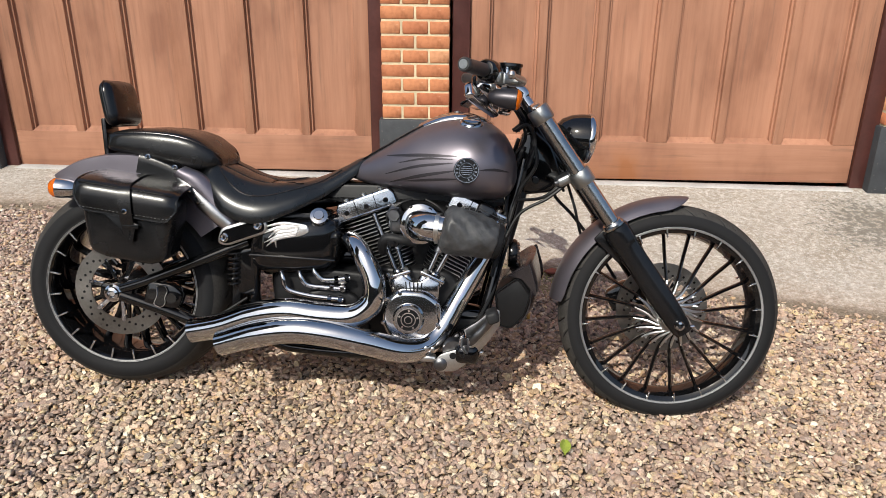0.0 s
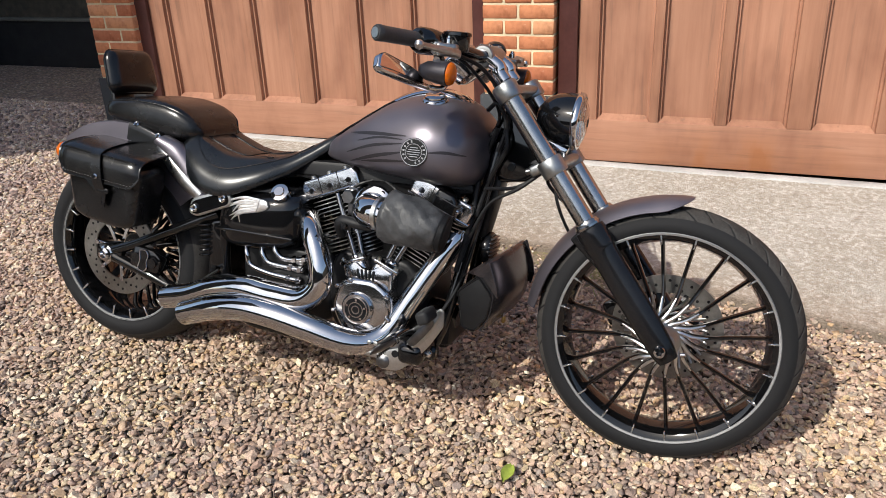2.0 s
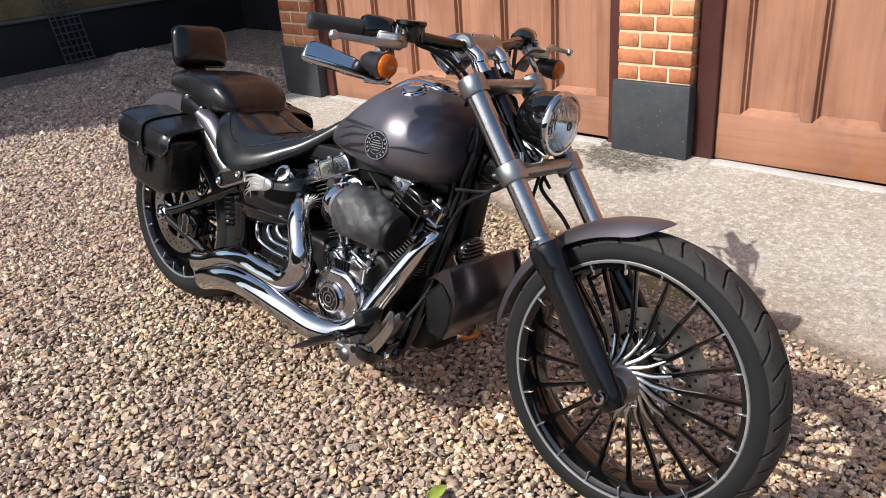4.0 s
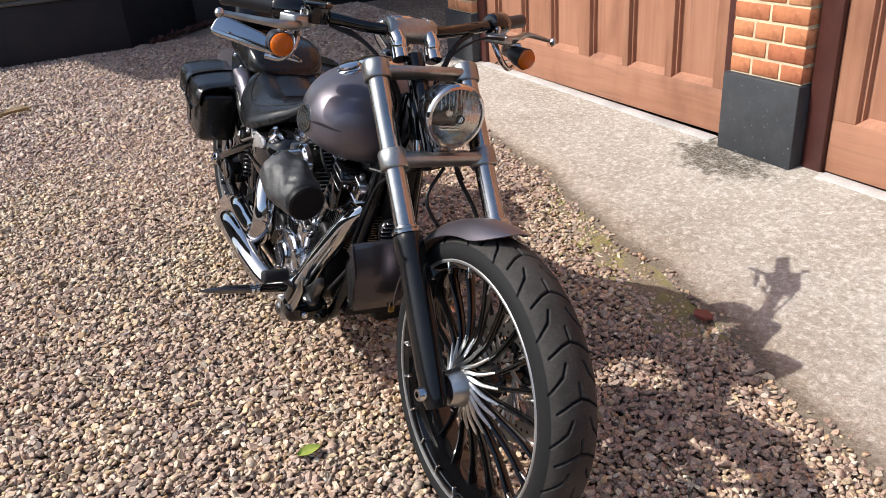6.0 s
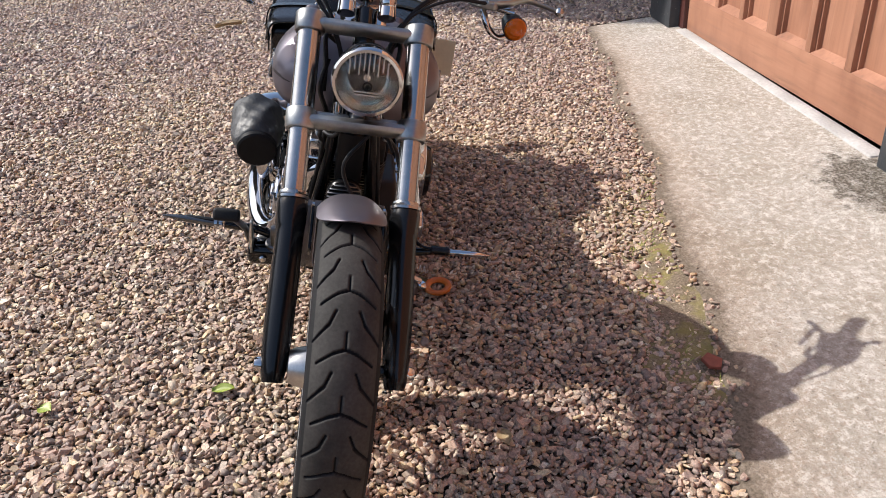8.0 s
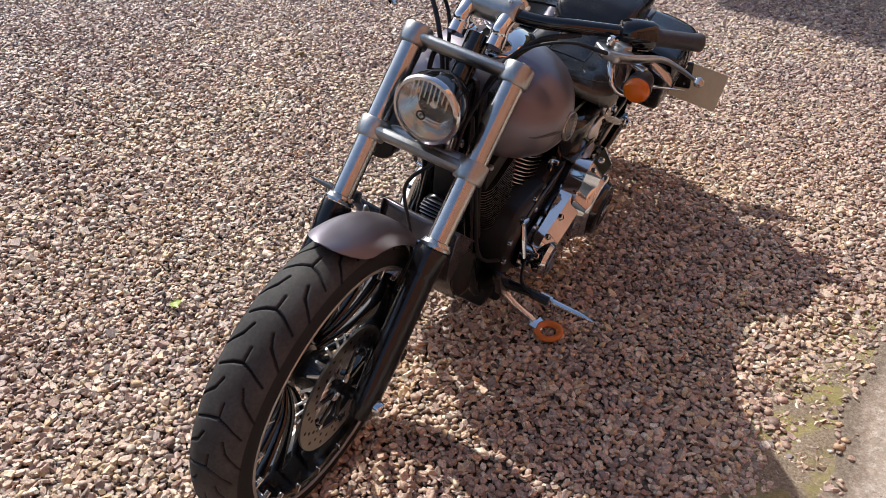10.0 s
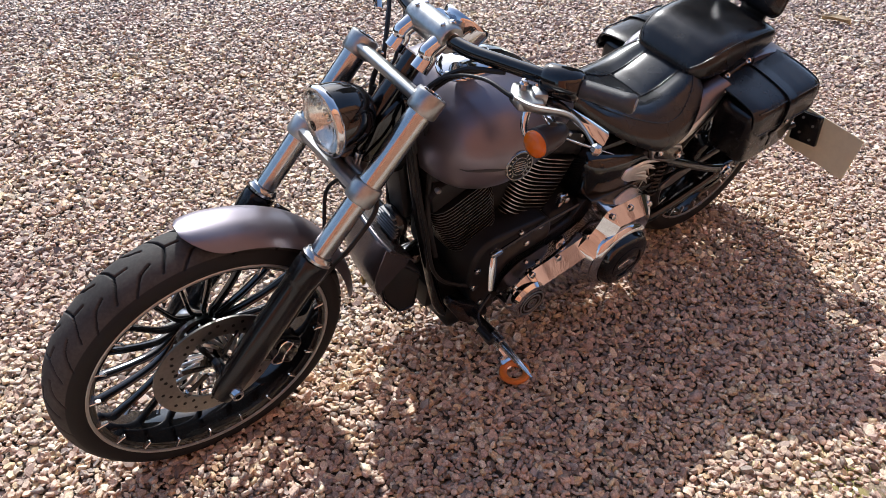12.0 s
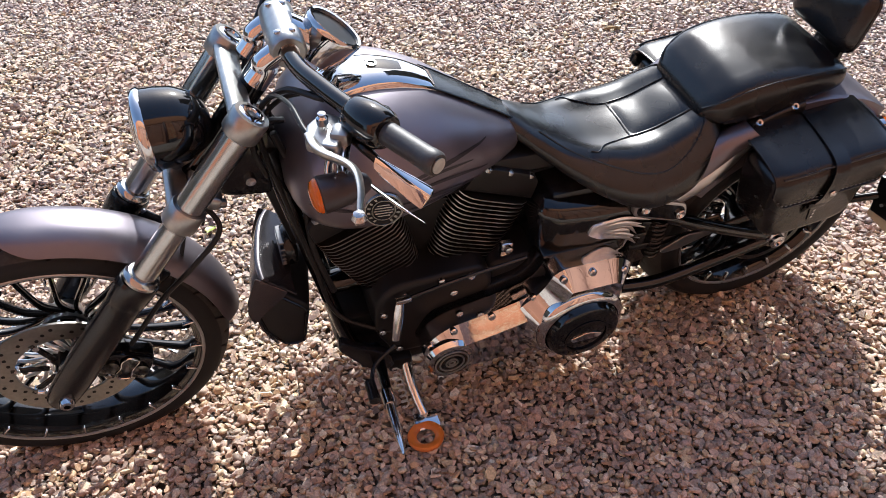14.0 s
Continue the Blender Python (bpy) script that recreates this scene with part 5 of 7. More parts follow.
# -- rear fender --
rows = []
for a in np.linspace(36.0, 120.0, 44):
    t = radians(a)
    tail = min(1.0, max(0.0, (121.5 - a) / 14.0)) ** 0.5
    row = []
    for v in np.linspace(-1, 1, 27):
        k = abs(v)
        y = 0.138 * (0.90 + 0.10 * tail) * math.copysign(math.sin(min(k * 1.5, 1) * math.pi / 2) ** 0.8, v)
        drop = 0.020 * k ** 3 if k < 0.62 else 0.005 + (k - 0.62) * (0.30 * (0.5 + 0.5 * tail))
        r = 0.426 - drop + 0.008 * max(0, (70 - a) / 34) - 0.020 * min(1, max(0, (a - 80) / 34)) - 0.012 * (1 - tail)
        row.append((r * math.cos(t), y, RW[2] + r * math.sin(t)))
    rows.append(row)
rear_fender = part("rear_fender", sheet(rows, 0.003), PAINT, bike, "charcoal painted rear mudguard", 50)
for s in (-1, 1):
    # bright strut along the fender's flank, and the bolted joint plate
    rings = []
    for x, z, half in spline([(0.190, 0.704, 0.022), (0.240, 0.674, 0.034), (0.290, 0.618, 0.038), (0.330, 0.570, 0.034), (0.350, 0.548, 0.022)], 6):
        rings.append([(x + float(half) * 0.76 * math.cos(a), s * (0.142 + 0.030 * math.sin(a)), z + float(half) * 0.65 * math.cos(a)) for a in [k * math.pi / 12 for k in range(24)]])
    strut = part("fender_strut", loft(rings), PAINT, bike, "charcoal painted fender strut", 60)
    part("strut_edge", tube([(0.196, s * 0.160, 0.688), (0.246, s * 0.164, 0.636), (0.298, s * 0.166, 0.590), (0.346, s * 0.164, 0.552)], [0.012, 0.020, 0.021, 0.018], 20, 6, 0.5), POLISH, strut, "polished bright lower face")
    plate = part("strut_plate", prism(rounded([(0.315, 0.500), (0.345, 0.492), (0.462, 0.540), (0.465, 0.572), (0.440, 0.588), (0.325, 0.545)], 0.016), s * 0.168 - 0.009, s * 0.168 + 0.009, 0.004, 2), POLISH, bike, "polished frame joint plate with a black face")
    part("plate_face", prism(rounded([(0.324, 0.505), (0.345, 0.500), (0.455, 0.545), (0.457, 0.567), (0.439, 0.579), (0.330, 0.538)], 0.012), s * 0.177 - 0.001, s * 0.177 + 0.0015, 0.0), GLOSS, plate, "gloss black inlay")
    for bx, bz in ((0.437, 0.562), (0.338, 0.519)):
        part("bolt", lathe([(0.004, 0.003), (0.010, 0.003), (0.013, 0.005), (0.013, 0.009), (0.010, 0.011), (0.006, 0.009), (0.004, 0.006)], (bx, s * 0.1745, bz), (0, s, 0), 20), CHROME, plate)
    rs = part("rear_turn_signal", lathe([(0.003, -0.062), (0.016, -0.056), (0.026, -0.036), (0.030, -0.008), (0.030, 0.006)], (-0.170, s * 0.150, 0.628), (-1, s * 0.1, 0.02), 28), CHROME, bike, "chrome bullet rear turn signal")
    part("lens", lathe([(0.029, 0.005), (0.028, 0.016), (0.020, 0.026), (0.004, 0.030)], (-0.170, s * 0.150, 0.628), (-1, s * 0.1, 0.02), 28), AMBER, rs, "amber lens")
    part("stalk", tube([(-0.15, s * 0.135, 0.63), (-0.13, s * 0.10, 0.64)], 0.010, 10), CHROME, rs)

# leather yoke over the fender, with studs, carrying both bags
rows = []
for a in np.linspace(60.0, 81.0, 14):
    t = radians(a)
    row = []
    for v in np.linspace(-0.80, 0.80, 29):
        k = abs(v)
        y = 0.141 * math.copysign(math.sin(min(k * 1.5, 1) * math.pi / 2) ** 0.8, v)
        r = 0.431 - (0.020 * k ** 3 if k < 0.62 else 0.005 + (k - 0.62) * 0.30) + 0.008 * max(0, (70 - a) / 34)
        row.append((r * math.cos(t), y, RW[2] + r * math.sin(t)))
    rows.append(row)
yoke_leather = part("bag_yoke", sheet(rows, 0.003), LEATHER, bike, "black leather yoke with bright studs", 60)
for s in (-1, 1):
    for a in (77.5, 66.0):
        t = radians(a)
        part("stud", lathe([(0.0035, 0.001), (0.008, 0.001), (0.009, 0.003), (0.007, 0.005), (0.0035, 0.004)], (0.426 * math.cos(t), s * 0.137, RW[2] + 0.426 * math.sin(t)), (0.2, s * 0.8, 0.8), 16, loop=True), CHROME, yoke_leather)


# -- saddlebags --
def saddlebag(s):
    body = prism(rounded([(-0.042, 0.652), (0.228, 0.627), (0.220, 0.560), (0.200, 0.455), (0.155, 0.440), (0.020, 0.456), (-0.020, 0.474), (-0.038, 0.575)], 0.030), s * 0.155, s * 0.285, 0.022, 4)
    bag = part("saddlebag", body, LEATHER, bike, "stiff black leather saddlebag with strapped flap", 50)
    # flap: over the top, rounded down over the face
    rows = []
    for k, (y, zo) in enumerate(spline([(0.128, 0.022), (0.190, 0.020), (0.255, 0.012), (0.284, 0.004), (0.297, -0.008), (0.303, -0.026), (0.304, -0.052), (0.303, -0.078)], 5)):
        row = []
        for u in np.linspace(0, 1, 25):
            x = -0.054 + 0.290 * u
            edge = max(0, abs(u - 0.5) * 2 - 0.70) / 0.30
            z = 0.674 - 0.028 * u + zo
            if zo < -0.02:
                z = max(z, 0.674 - 0.028 * u - 0.078 + 0.042 * edge ** 2.5)
            z -= 0.007 * edge ** 3
            row.append((x, s * (y - 0.010 * edge ** 3 * min(1, max(0, (y - 0.2) / 0.1))), z))
        rows.append(row)
    flap = part("flap", sheet(rows, 0.005), LEATHER, bag, "leather flap", 60)
    part("flap_piping", tube([rows[-1][i] for i in range(0, 25, 2)], 0.0032, 6, 4), LEATHER, bag)
    for i in (0, -1):
        part("flap_piping", tube([r[i] for r in rows[2::4]] + [rows[-1][i]], 0.0032, 6, 4), LEATHER, bag)
    part("flap_crease", tube([(r[0], r[1] + s * 0.002, r[2] + 0.003) for r in rows[18][1:-1:2]], 0.0026, 6, 3), LEATHER, bag)
    # light stitches along the flap's rim
    stitch = mesh_of("stitch", block((0, 0, 0), (0.005, 0.0012, 0.0014), 0), STITCH)
    for k in range(26):
        u = 0.04 + 0.92 * k / 25
        f = u * 24
        a, b = Vector(rows[-2][int(f)]), Vector(rows[-2][min(24, int(f) + 1)])
        o = part("stitch", stitch, None, flap)
        o.matrix_local = Matrix.Translation(a.lerp(b, f - int(f)) + Vector((0, s * 0.0028, 0.004)))
    strap_pts = [Vector((0.076 + 0.004 * k, s * (y + 0.0050), 0.663 + zo)) for k, (y, zo) in enumerate([(0.135, 0.023), (0.190, 0.021), (0.252, 0.013), (0.286, 0.004), (0.300, -0.009), (0.3065, -0.034), (0.3065, -0.075), (0.297, -0.112), (0.293, -0.158)])]
    rows = []
    pts = spline([tuple(q) for q in strap_pts], 5)
    for k, p in enumerate(pts):
        w = 0.018 * (1 if k < len(pts) - 4 else 0.3 + 0.7 * (len(pts) - 1 - k) / 4)
        rows.append([(p[0] + dx * w, p[1] + s * 0.001, p[2]) for dx in (-1, -0.35, 0.35, 1)])
    strap = part("strap", sheet(rows, 0.004), LEATHER, bag, "leather strap", 60)
    part("keeper", block((0.110, s * 0.2995, 0.555), (0.046, 0.010, 0.016), 0.003, 2), LEATHER, bag, "leather keeper loop")
    part("buckle", lathe([(0.004, 0.0), (0.007, 0.0), (0.008, 0.003), (0.005, 0.006), (0.003, 0.006)], (0.098, s * 0.3125, 0.597), (0, s, 0), 14), CHROME, bag, "bright stud")
    for z in (0.536, 0.526, 0.516):
        part("strap_rivet", lathe([(0.002, 0.0), (0.0035, 0.0), (0.0030, 0.003), (0.002, 0.003)], (0.108, s * 0.2985, z), (0, s, 0), 12), CHROME, bag)
    part("rivet", lathe([(0.003, 0.0), (0.006, 0.0), (0.005, 0.004), (0.002, 0.005)], (0.228, s * 0.170, 0.650), (1, 0, 0.2), 12), CHROME, bag)
    return bag


bags = both(saddlebag)
bags[1].location = (-0.020, 0, 0.038)

# -- engine --
ENG = part("engine", merge(prism(rounded([(0.775, 0.420), (0.800, 0.455), (1.010, 0.455), (1.050, 0.410), (1.055, 0.300), (1.010, 0.205), (0.820, 0.195), (0.770, 0.260)], 0.03), -0.125, 0.150, 0.015, 3), prism(rounded([(0.480, 0.250), (0.470, 0.410), (0.560, 0.440), (0.780, 0.430), (0.780, 0.230), (0.560, 0.215)], 0.03), -0.120, 0.130, 0.015, 3)), DULL, bike, "black and chrome air-cooled V-twin engine")


def fin_mesh(lx, ly):
    bm = prism(rounded([(-lx, -ly), (lx, -ly), (lx, ly), (-lx, ly)], min(lx, ly) * 0.55, 4), -0.0015, 0.0015, 0.0)
    moved(bm, Matrix.Rotation(radians(90), 4, "X"))
    me = mesh_of("fin", bm, [DULL, FINEDGE])
    for p in me.polygons:
        p.material_index = 0 if abs(p.normal.z) > 0.7 else 1
    return me


FINS = [fin_mesh(0.094 - 0.0011 * k, 0.100 - 0.0004 * k) for k in range(4)]
for base, top in (((0.845, 0.395), (0.742, 0.640)), ((0.985, 0.395), (1.088, 0.640))):
    ax = Vector((top[0] - base[0], 0, top[1] - base[1])).normalized()
    tilt = math.atan2(ax.x, ax.z)
    L = math.hypot(top[0] - base[0], top[1] - base[1])
    cyl = part("cylinder", lathe([(0.070, 0.0), (0.074, 0.01), (0.074, L - 0.02), (0.070, L)], (base[0], 0, base[1]), ax, 32), DULL, bike, "finned black cylinder with bright fin edges")
    n = 17
    for k in range(n):
        h = 0.035 + (L - 0.080) * k / (n - 1)
        big = 0 if k > 9 else (1 if k > 6 else (2 if k > 2 else 3))
        f = part("fin", FINS[big], None, cyl)
        f.matrix_local = Matrix.Translation((base[0] + ax.x * h, 0, base[1] + ax.z * h)) @ Matrix.Rotation(tilt, 4, "Y") @ Matrix.Scale(0.86 + 0.14 * min(1, k / 9), 4, (1, 0, 0))
    m = Matrix.Translation((top[0], 0, top[1])) @ Matrix.Rotation(tilt, 4, "Y")
    lid = prism(rounded([(-0.094, -0.034), (0.094, -0.034), (0.094, 0.004), (0.082, 0.023), (-0.082, 0.023), (-0.094, 0.004)], 0.006), -0.104, -0.004, 0.007, 3)
    hb = part("rocker_box", moved(merge(lid, block((0, -0.050, -0.031), (0.198, 0.114, 0.009), 0.003, 1)), m), AGED, bike, "chrome rocker cover")
    for dx in (-0.031, 0.031):
        part("cover_seam", moved(prism([(dx - 0.0012, -0.026), (dx + 0.0012, -0.026), (dx + 0.0012, 0.0236), (dx - 0.0012, 0.0236)], -0.1046, -0.006, 0.0), m), MARK, hb)
    for dx in (-0.062, 0.0, 0.062):
        part("cover_boss", moved(lathe([(0.003, 0.0035), (0.0075, 0.0035), (0.0085, 0.002), (0.0085, -0.004)], (dx, -0.1035, -0.010), (0, -1, 0), 14), m), CHROME, hb)
    part("rocker_base", moved(prism(rounded([(-0.088, -0.034), (0.088, -0.034), (0.080, 0.016), (0.050, 0.032), (-0.050, 0.032), (-0.080, 0.016)], 0.008), 0.001, 0.090, 0.006, 2), m), DULL, hb, "black cast rocker base")
    for dx in (-0.055, 0.0, 0.055):
        for s in (-1, 1):
            part("bolt", moved(lathe([(0.008, 0), (0.008, 0.008), (0.004, 0.010)], (dx, s * 0.084, 0.022), (0, 0, 1), 10), m), STEEL, hb)
    part("intake_port", tube([(top[0] + (0.06 if top[0] < 0.9 else -0.06), -0.02, 0.60), (0.915, -0.03, 0.59)], 0.028, 16), DULL, bike)

head_m = Matrix.Translation((1.098, -0.092, 0.592)) @ pose(0, 0, 0, 0, 22, 0)
cyl_head = part("cylinder_head", moved(prism(rounded([(-0.040, -0.066), (0.018, -0.070), (0.034, -0.040), (0.030, 0.050), (0.010, 0.072), (-0.040, 0.072)], 0.010, 3), -0.050, 0.046, 0.008, 3), head_m), GLOSS, bike, "gloss black front cylinder head")
for dz in (-0.026, 0.022, 0.052):
    part("head_seam", moved(block((-0.003, -0.002, dz), (0.068, 0.099, 0.003), 0.001, 1), head_m), CONTROL, cyl_head)
for dy, dz in ((-0.034, 0.036), (0.020, 0.036), (-0.030, -0.046)):
    part("head_bolt", moved(lathe([(0.003, 0.007), (0.006, 0.007), (0.0075, 0.004), (0.0075, -0.010)], (0.030, dy, dz), (1, 0, 0), 14), head_m), CHROME, cyl_head)
# black filler, added to close the see-through gap between the cylinders
part("cylinder_valley", prism(rounded([(0.860, 0.400), (0.965, 0.400), (0.985, 0.600), (0.845, 0.600)], 0.02), -0.055, 0.055, 0.008), DULL, bike, "black filler block between the cylinders")
# pushrod tubes, four of them
for x0, x1, z1 in ((0.862, 0.770, 0.640), (0.884, 0.812, 0.640), (0.936, 1.010, 0.640), (0.958, 1.052, 0.640)):
    pr = part("pushrod_tube", tube([(x0, -0.128, 0.415), (x1, -0.100, z1 - 0.03)], 0.0088, 14), PUSH, bike, "dull chrome pushrod tube")
    d = Vector((x1 - x0, 0.028, z1 - 0.445)).normalized()
    part("tube_collar", lathe([(0.010, 0.0), (0.016, 0.002), (0.017, 0.022), (0.013, 0.028), (0.010, 0.030)], (x0, -0.128, 0.425), d, 16), CHROME, pr)
    part("tube_collar", lathe([(0.010, 0.0), (0.014, 0.002), (0.014, 0.018), (0.010, 0.020)], (x0 + d.x * 0.10, -0.128 + d.y * 0.10, 0.415 + d.z * 0.10), d, 16), POLISH, pr)
for x in (0.872, 0.948):
    lean = -22 if x < 0.91 else 22
    at = Matrix.Translation((x, -0.142, 0.405)) @ pose(0, 0, 0, 0, lean, 0)
    lift = part("lifter_cover", moved(merge(block((0, 0, 0.006), (0.072, 0.052, 0.058), 0.012, 3), block((0, -0.002, 0.036), (0.080, 0.046, 0.012), 0.004, 2)), at), CHROME, bike, "chrome lifter block cover")
    for dx in (-0.028, 0.028):
        part("bolt", moved(lathe([(0.0065, 0), (0.0065, 0.008), (0.004, 0.010)], (dx, -0.018, 0.042), (0, 0, 1), 10), at), STEEL, lift)
        part("bolt", moved(lathe([(0.005, 0), (0.005, 0.005), (0.003, 0.006)], (dx * 0.8, -0.027, 0.004), (0, -1, 0), 10), at), STEEL, lift)

# cam cover with the round timer plate
cam_cover = part("cam_cover", prism(rounded([(0.815, 0.300), (0.825, 0.372), (0.865, 0.400), (0.945, 0.402), (0.990, 0.372), (1.000, 0.310), (0.965, 0.250), (0.910, 0.232), (0.850, 0.240)], 0.03, 5), -0.196, -0.120, 0.016, 4), AGED, bike, "chrome cam cover", 50)
part("cover_neck", prism(rounded([(0.850, 0.370), (0.842, 0.425), (0.872, 0.442), (0.900, 0.424), (0.922, 0.424), (0.950, 0.442), (0.986, 0.425), (0.985, 0.370)], 0.008), -0.176, -0.120, 0.006, 2), AGED, cam_cover)
for k in range(5):
    part("neck_fin", prism([(0.886 + 0.011 * k, 0.398), (0.889 + 0.011 * k, 0.398), (0.889 + 0.012 * k - 0.004, 0.424), (0.886 + 0.012 * k - 0.004, 0.424)], -0.182, -0.170, 0.0), DULL, cam_cover)
part("cover_boss", lathe([(0.048, -0.190), (0.047, -0.202), (0.042, -0.207), (0.003, -0.207)][::-1], (0.900, 0, 0.316), Y, 40), AGED, cam_cover)
part("timer_plate", lathe([(0.003, -0.2075), (0.036, -0.2075), (0.036, -0.2105), (0.003, -0.2105)][::-1], (0.900, 0, 0.316), Y, 40), MARK, cam_cover, "black timer plate")
for r in (0.0345, 0.021, 0.011):
    part("timer_ring", lathe([(r - 0.0015, -0.2103), (r + 0.0015, -0.2103), (r + 0.0015, -0.2122), (r - 0.0015, -0.2122)], (0.900, 0, 0.316), Y, 36, loop=True), CHROME, cam_cover)
for k in range(5):
    a = k * 2 * math.pi / 5 + 0.3
    part("timer_screw", lathe([(0.0035, 0), (0.0035, 0.003)], (0.900 + 0.028 * math.cos(a), -0.2105, 0.316 + 0.028 * math.sin(a)), (0, -1, 0), 10), CHROME, cam_cover)
for x, z in ((0.832, 0.372), (0.870, 0.392), (0.985, 0.365), (0.990, 0.300), (0.845, 0.250), (0.960, 0.258), (0.825, 0.300)):
    part("cover_bolt", lathe([(0.0065, 0), (0.0065, 0.007), (0.004, 0.009)], (x, -0.194, z), (0, -1, 0), 10), CHROME, cam_cover)
part("oil_filter", lathe([(0.003, 0.092), (0.030, 0.090), (0.038, 0.082), (0.038, 0.0), (0.003, 0.0)], (1.055, -0.035, 0.300), (1, 0, -0.1), 28), GLOSS, bike, "black oil filter canister")

# air cleaner: chrome backing and elbow, cloth-covered cone
ac = part("air_cleaner", lathe([(0.020, 0.0), (0.058, 0.0), (0.062, 0.006), (0.060, 0.018), (0.050, 0.024), (0.030, 0.026), (0.003, 0.026)], (0.915, -0.150, 0.598), (0, -1, 0), 36), CHROME, bike, "chrome intake elbow with a cloth-covered cone filter")
part("elbow", tube([(0.915, -0.168, 0.598), (0.920, -0.210, 0.600), (0.945, -0.236, 0.602), (0.990, -0.246, 0.600)], [0.046, 0.044, 0.042, 0.040], 24), CHROME, ac)
rings = []
for u, r in spline([(-0.004, 0.046), (0.004, 0.060), (0.02, 0.067), (0.07, 0.066), (0.12, 0.059), (0.148, 0.052), (0.158, 0.042)], 9):
    c = Vector((0.985, -0.250, 0.606)) + float(u) * Vector((0.975, 0.10, -0.20))
    rings.append([c + float(r) * (math.cos(a) * (1 + 0.05 * math.sin(3 * a + 40 * float(u)) + 0.022 * math.sin(9 * a - 130 * float(u))) * Vector((-0.1, 0.995, 0)) + math.sin(a) * (1 + 0.05 * math.sin(5 * a - 55 * float(u)) + 0.022 * math.sin(8 * a + 150 * float(u))) * Vector((0.2, 0.02, 0.98))) for a in [k * math.pi / 36 for k in range(72)]])
part("filter_cover", loft(rings), CLOTH, ac, "crumpled dark cloth filter cover", 60)
part("filter_end", lathe([(0.003, 0.010), (0.045, 0.010), (0.050, 0.006), (0.051, -0.006), (0.044, -0.012)], (1.143, -0.233, 0.5735), (0.975, 0.10, -0.20), 32), MARK, ac, "black rubber end cap")
part("elbow_band", lathe([(0.040, -0.006), (0.045, -0.006), (0.045, 0.006), (0.040, 0.006)], (0.972, -0.243, 0.601), (1, -0.15, 0), 28, loop=True), STEEL, ac)
for k in range(6):
    a = k * 1.047
    part("backing_hole", lathe([(0.006, 0), (0.006, 0.002)], (0.915 + 0.053 * math.cos(a), -0.1695, 0.598 + 0.053 * math.sin(a)), (0, -1, 0), 10), MARK, ac)
part("breather_hose", tube([(0.905, -0.150, 0.538), (0.870, -0.164, 0.545), (0.822, -0.160, 0.548), (0.806, -0.150, 0.528), (0.806, -0.128, 0.500)], [0.012, 0.014, 0.016, 0.015, 0.013], 14), CABLE, ac)
part("throttle_body", merge(lathe([(0.003, 0.030), (0.018, 0.030), (0.021, 0.026), (0.021, 0.0), (0.026, -0.004), (0.026, -0.030)], (0.836, -0.140, 0.618), (0, -1, 0), 6), block((0.850, -0.120, 0.592), (0.050, 0.060, 0.060), 0.010, 2)), CONTROL, ac, "dull metal throttle body with a hexagon cap")
part("sensor", merge(block((0.838, -0.165, 0.540), (0.034, 0.022, 0.030), 0.005, 2), lathe([(0.006, 0), (0.006, 0.01)], (0.838, -0.176, 0.540), (0, -1, 0), 10)), SATIN, ac)
for s in (-1, 1):
    # plug lead from the coil to each head
    pts = [(0.905 + s * 0.02, -0.115, 0.665), (0.905 + s * 0.055, -0.128, 0.650), (0.905 + s * 0.085, -0.128, 0.622), (0.905 + s * 0.092, -0.112, 0.590)]
    part("plug_lead", tube(pts, 0.0045, 8), CABLE, ac)

# -- exhaust --
def exhaust(pts, rs, label):
    p = part("exhaust_pipe", pipe_open(pts, rs, 24, 8), CHROME, bike, label, 60)
    return p


up = exhaust([(0.690, -0.070, 0.520), (0.712, -0.150, 0.532), (0.752, -0.205, 0.505), (0.792, -0.225, 0.430), (0.790, -0.228, 0.365), (0.735, -0.226, 0.320), (0.640, -0.222, 0.314), (0.540, -0.218, 0.318), (0.440, -0.208, 0.296), (0.340, -0.196, 0.254), (0.245, -0.182, 0.226)], [0.026, 0.028, 0.030, 0.033, 0.035, 0.037, 0.039, 0.039, 0.039, 0.038, 0.037], "swept chrome upper exhaust pipe")
low = exhaust([(1.135, -0.060, 0.545), (1.120, -0.085, 0.515), (1.084, -0.108, 0.450), (1.040, -0.138, 0.364), (0.994, -0.168, 0.274), (0.953, -0.200, 0.234), (0.884, -0.230, 0.228), (0.780, -0.250, 0.252), (0.673, -0.258, 0.270), (0.568, -0.256, 0.273), (0.460, -0.246, 0.250), (0.345, -0.226, 0.206)], [0.026, 0.029, 0.032, 0.032, 0.032, 0.033, 0.037, 0.039, 0.039, 0.039, 0.039, 0.037], "swept chrome lower exhaust pipe")
for px in (0.958, 0.978, 0.998):
    part("shield_clip", lathe([(0.003, 0), (0.006, 0), (0.006, 0.004), (0.003, 0.005)], (px - 0.02, -0.232, 0.240), (0, -1, 0.1), 12), STEEL, low)
part("pipe_clamp", block((0.965, -0.215, 0.206), (0.05, 0.03, 0.02), 0.006), STEEL, low)

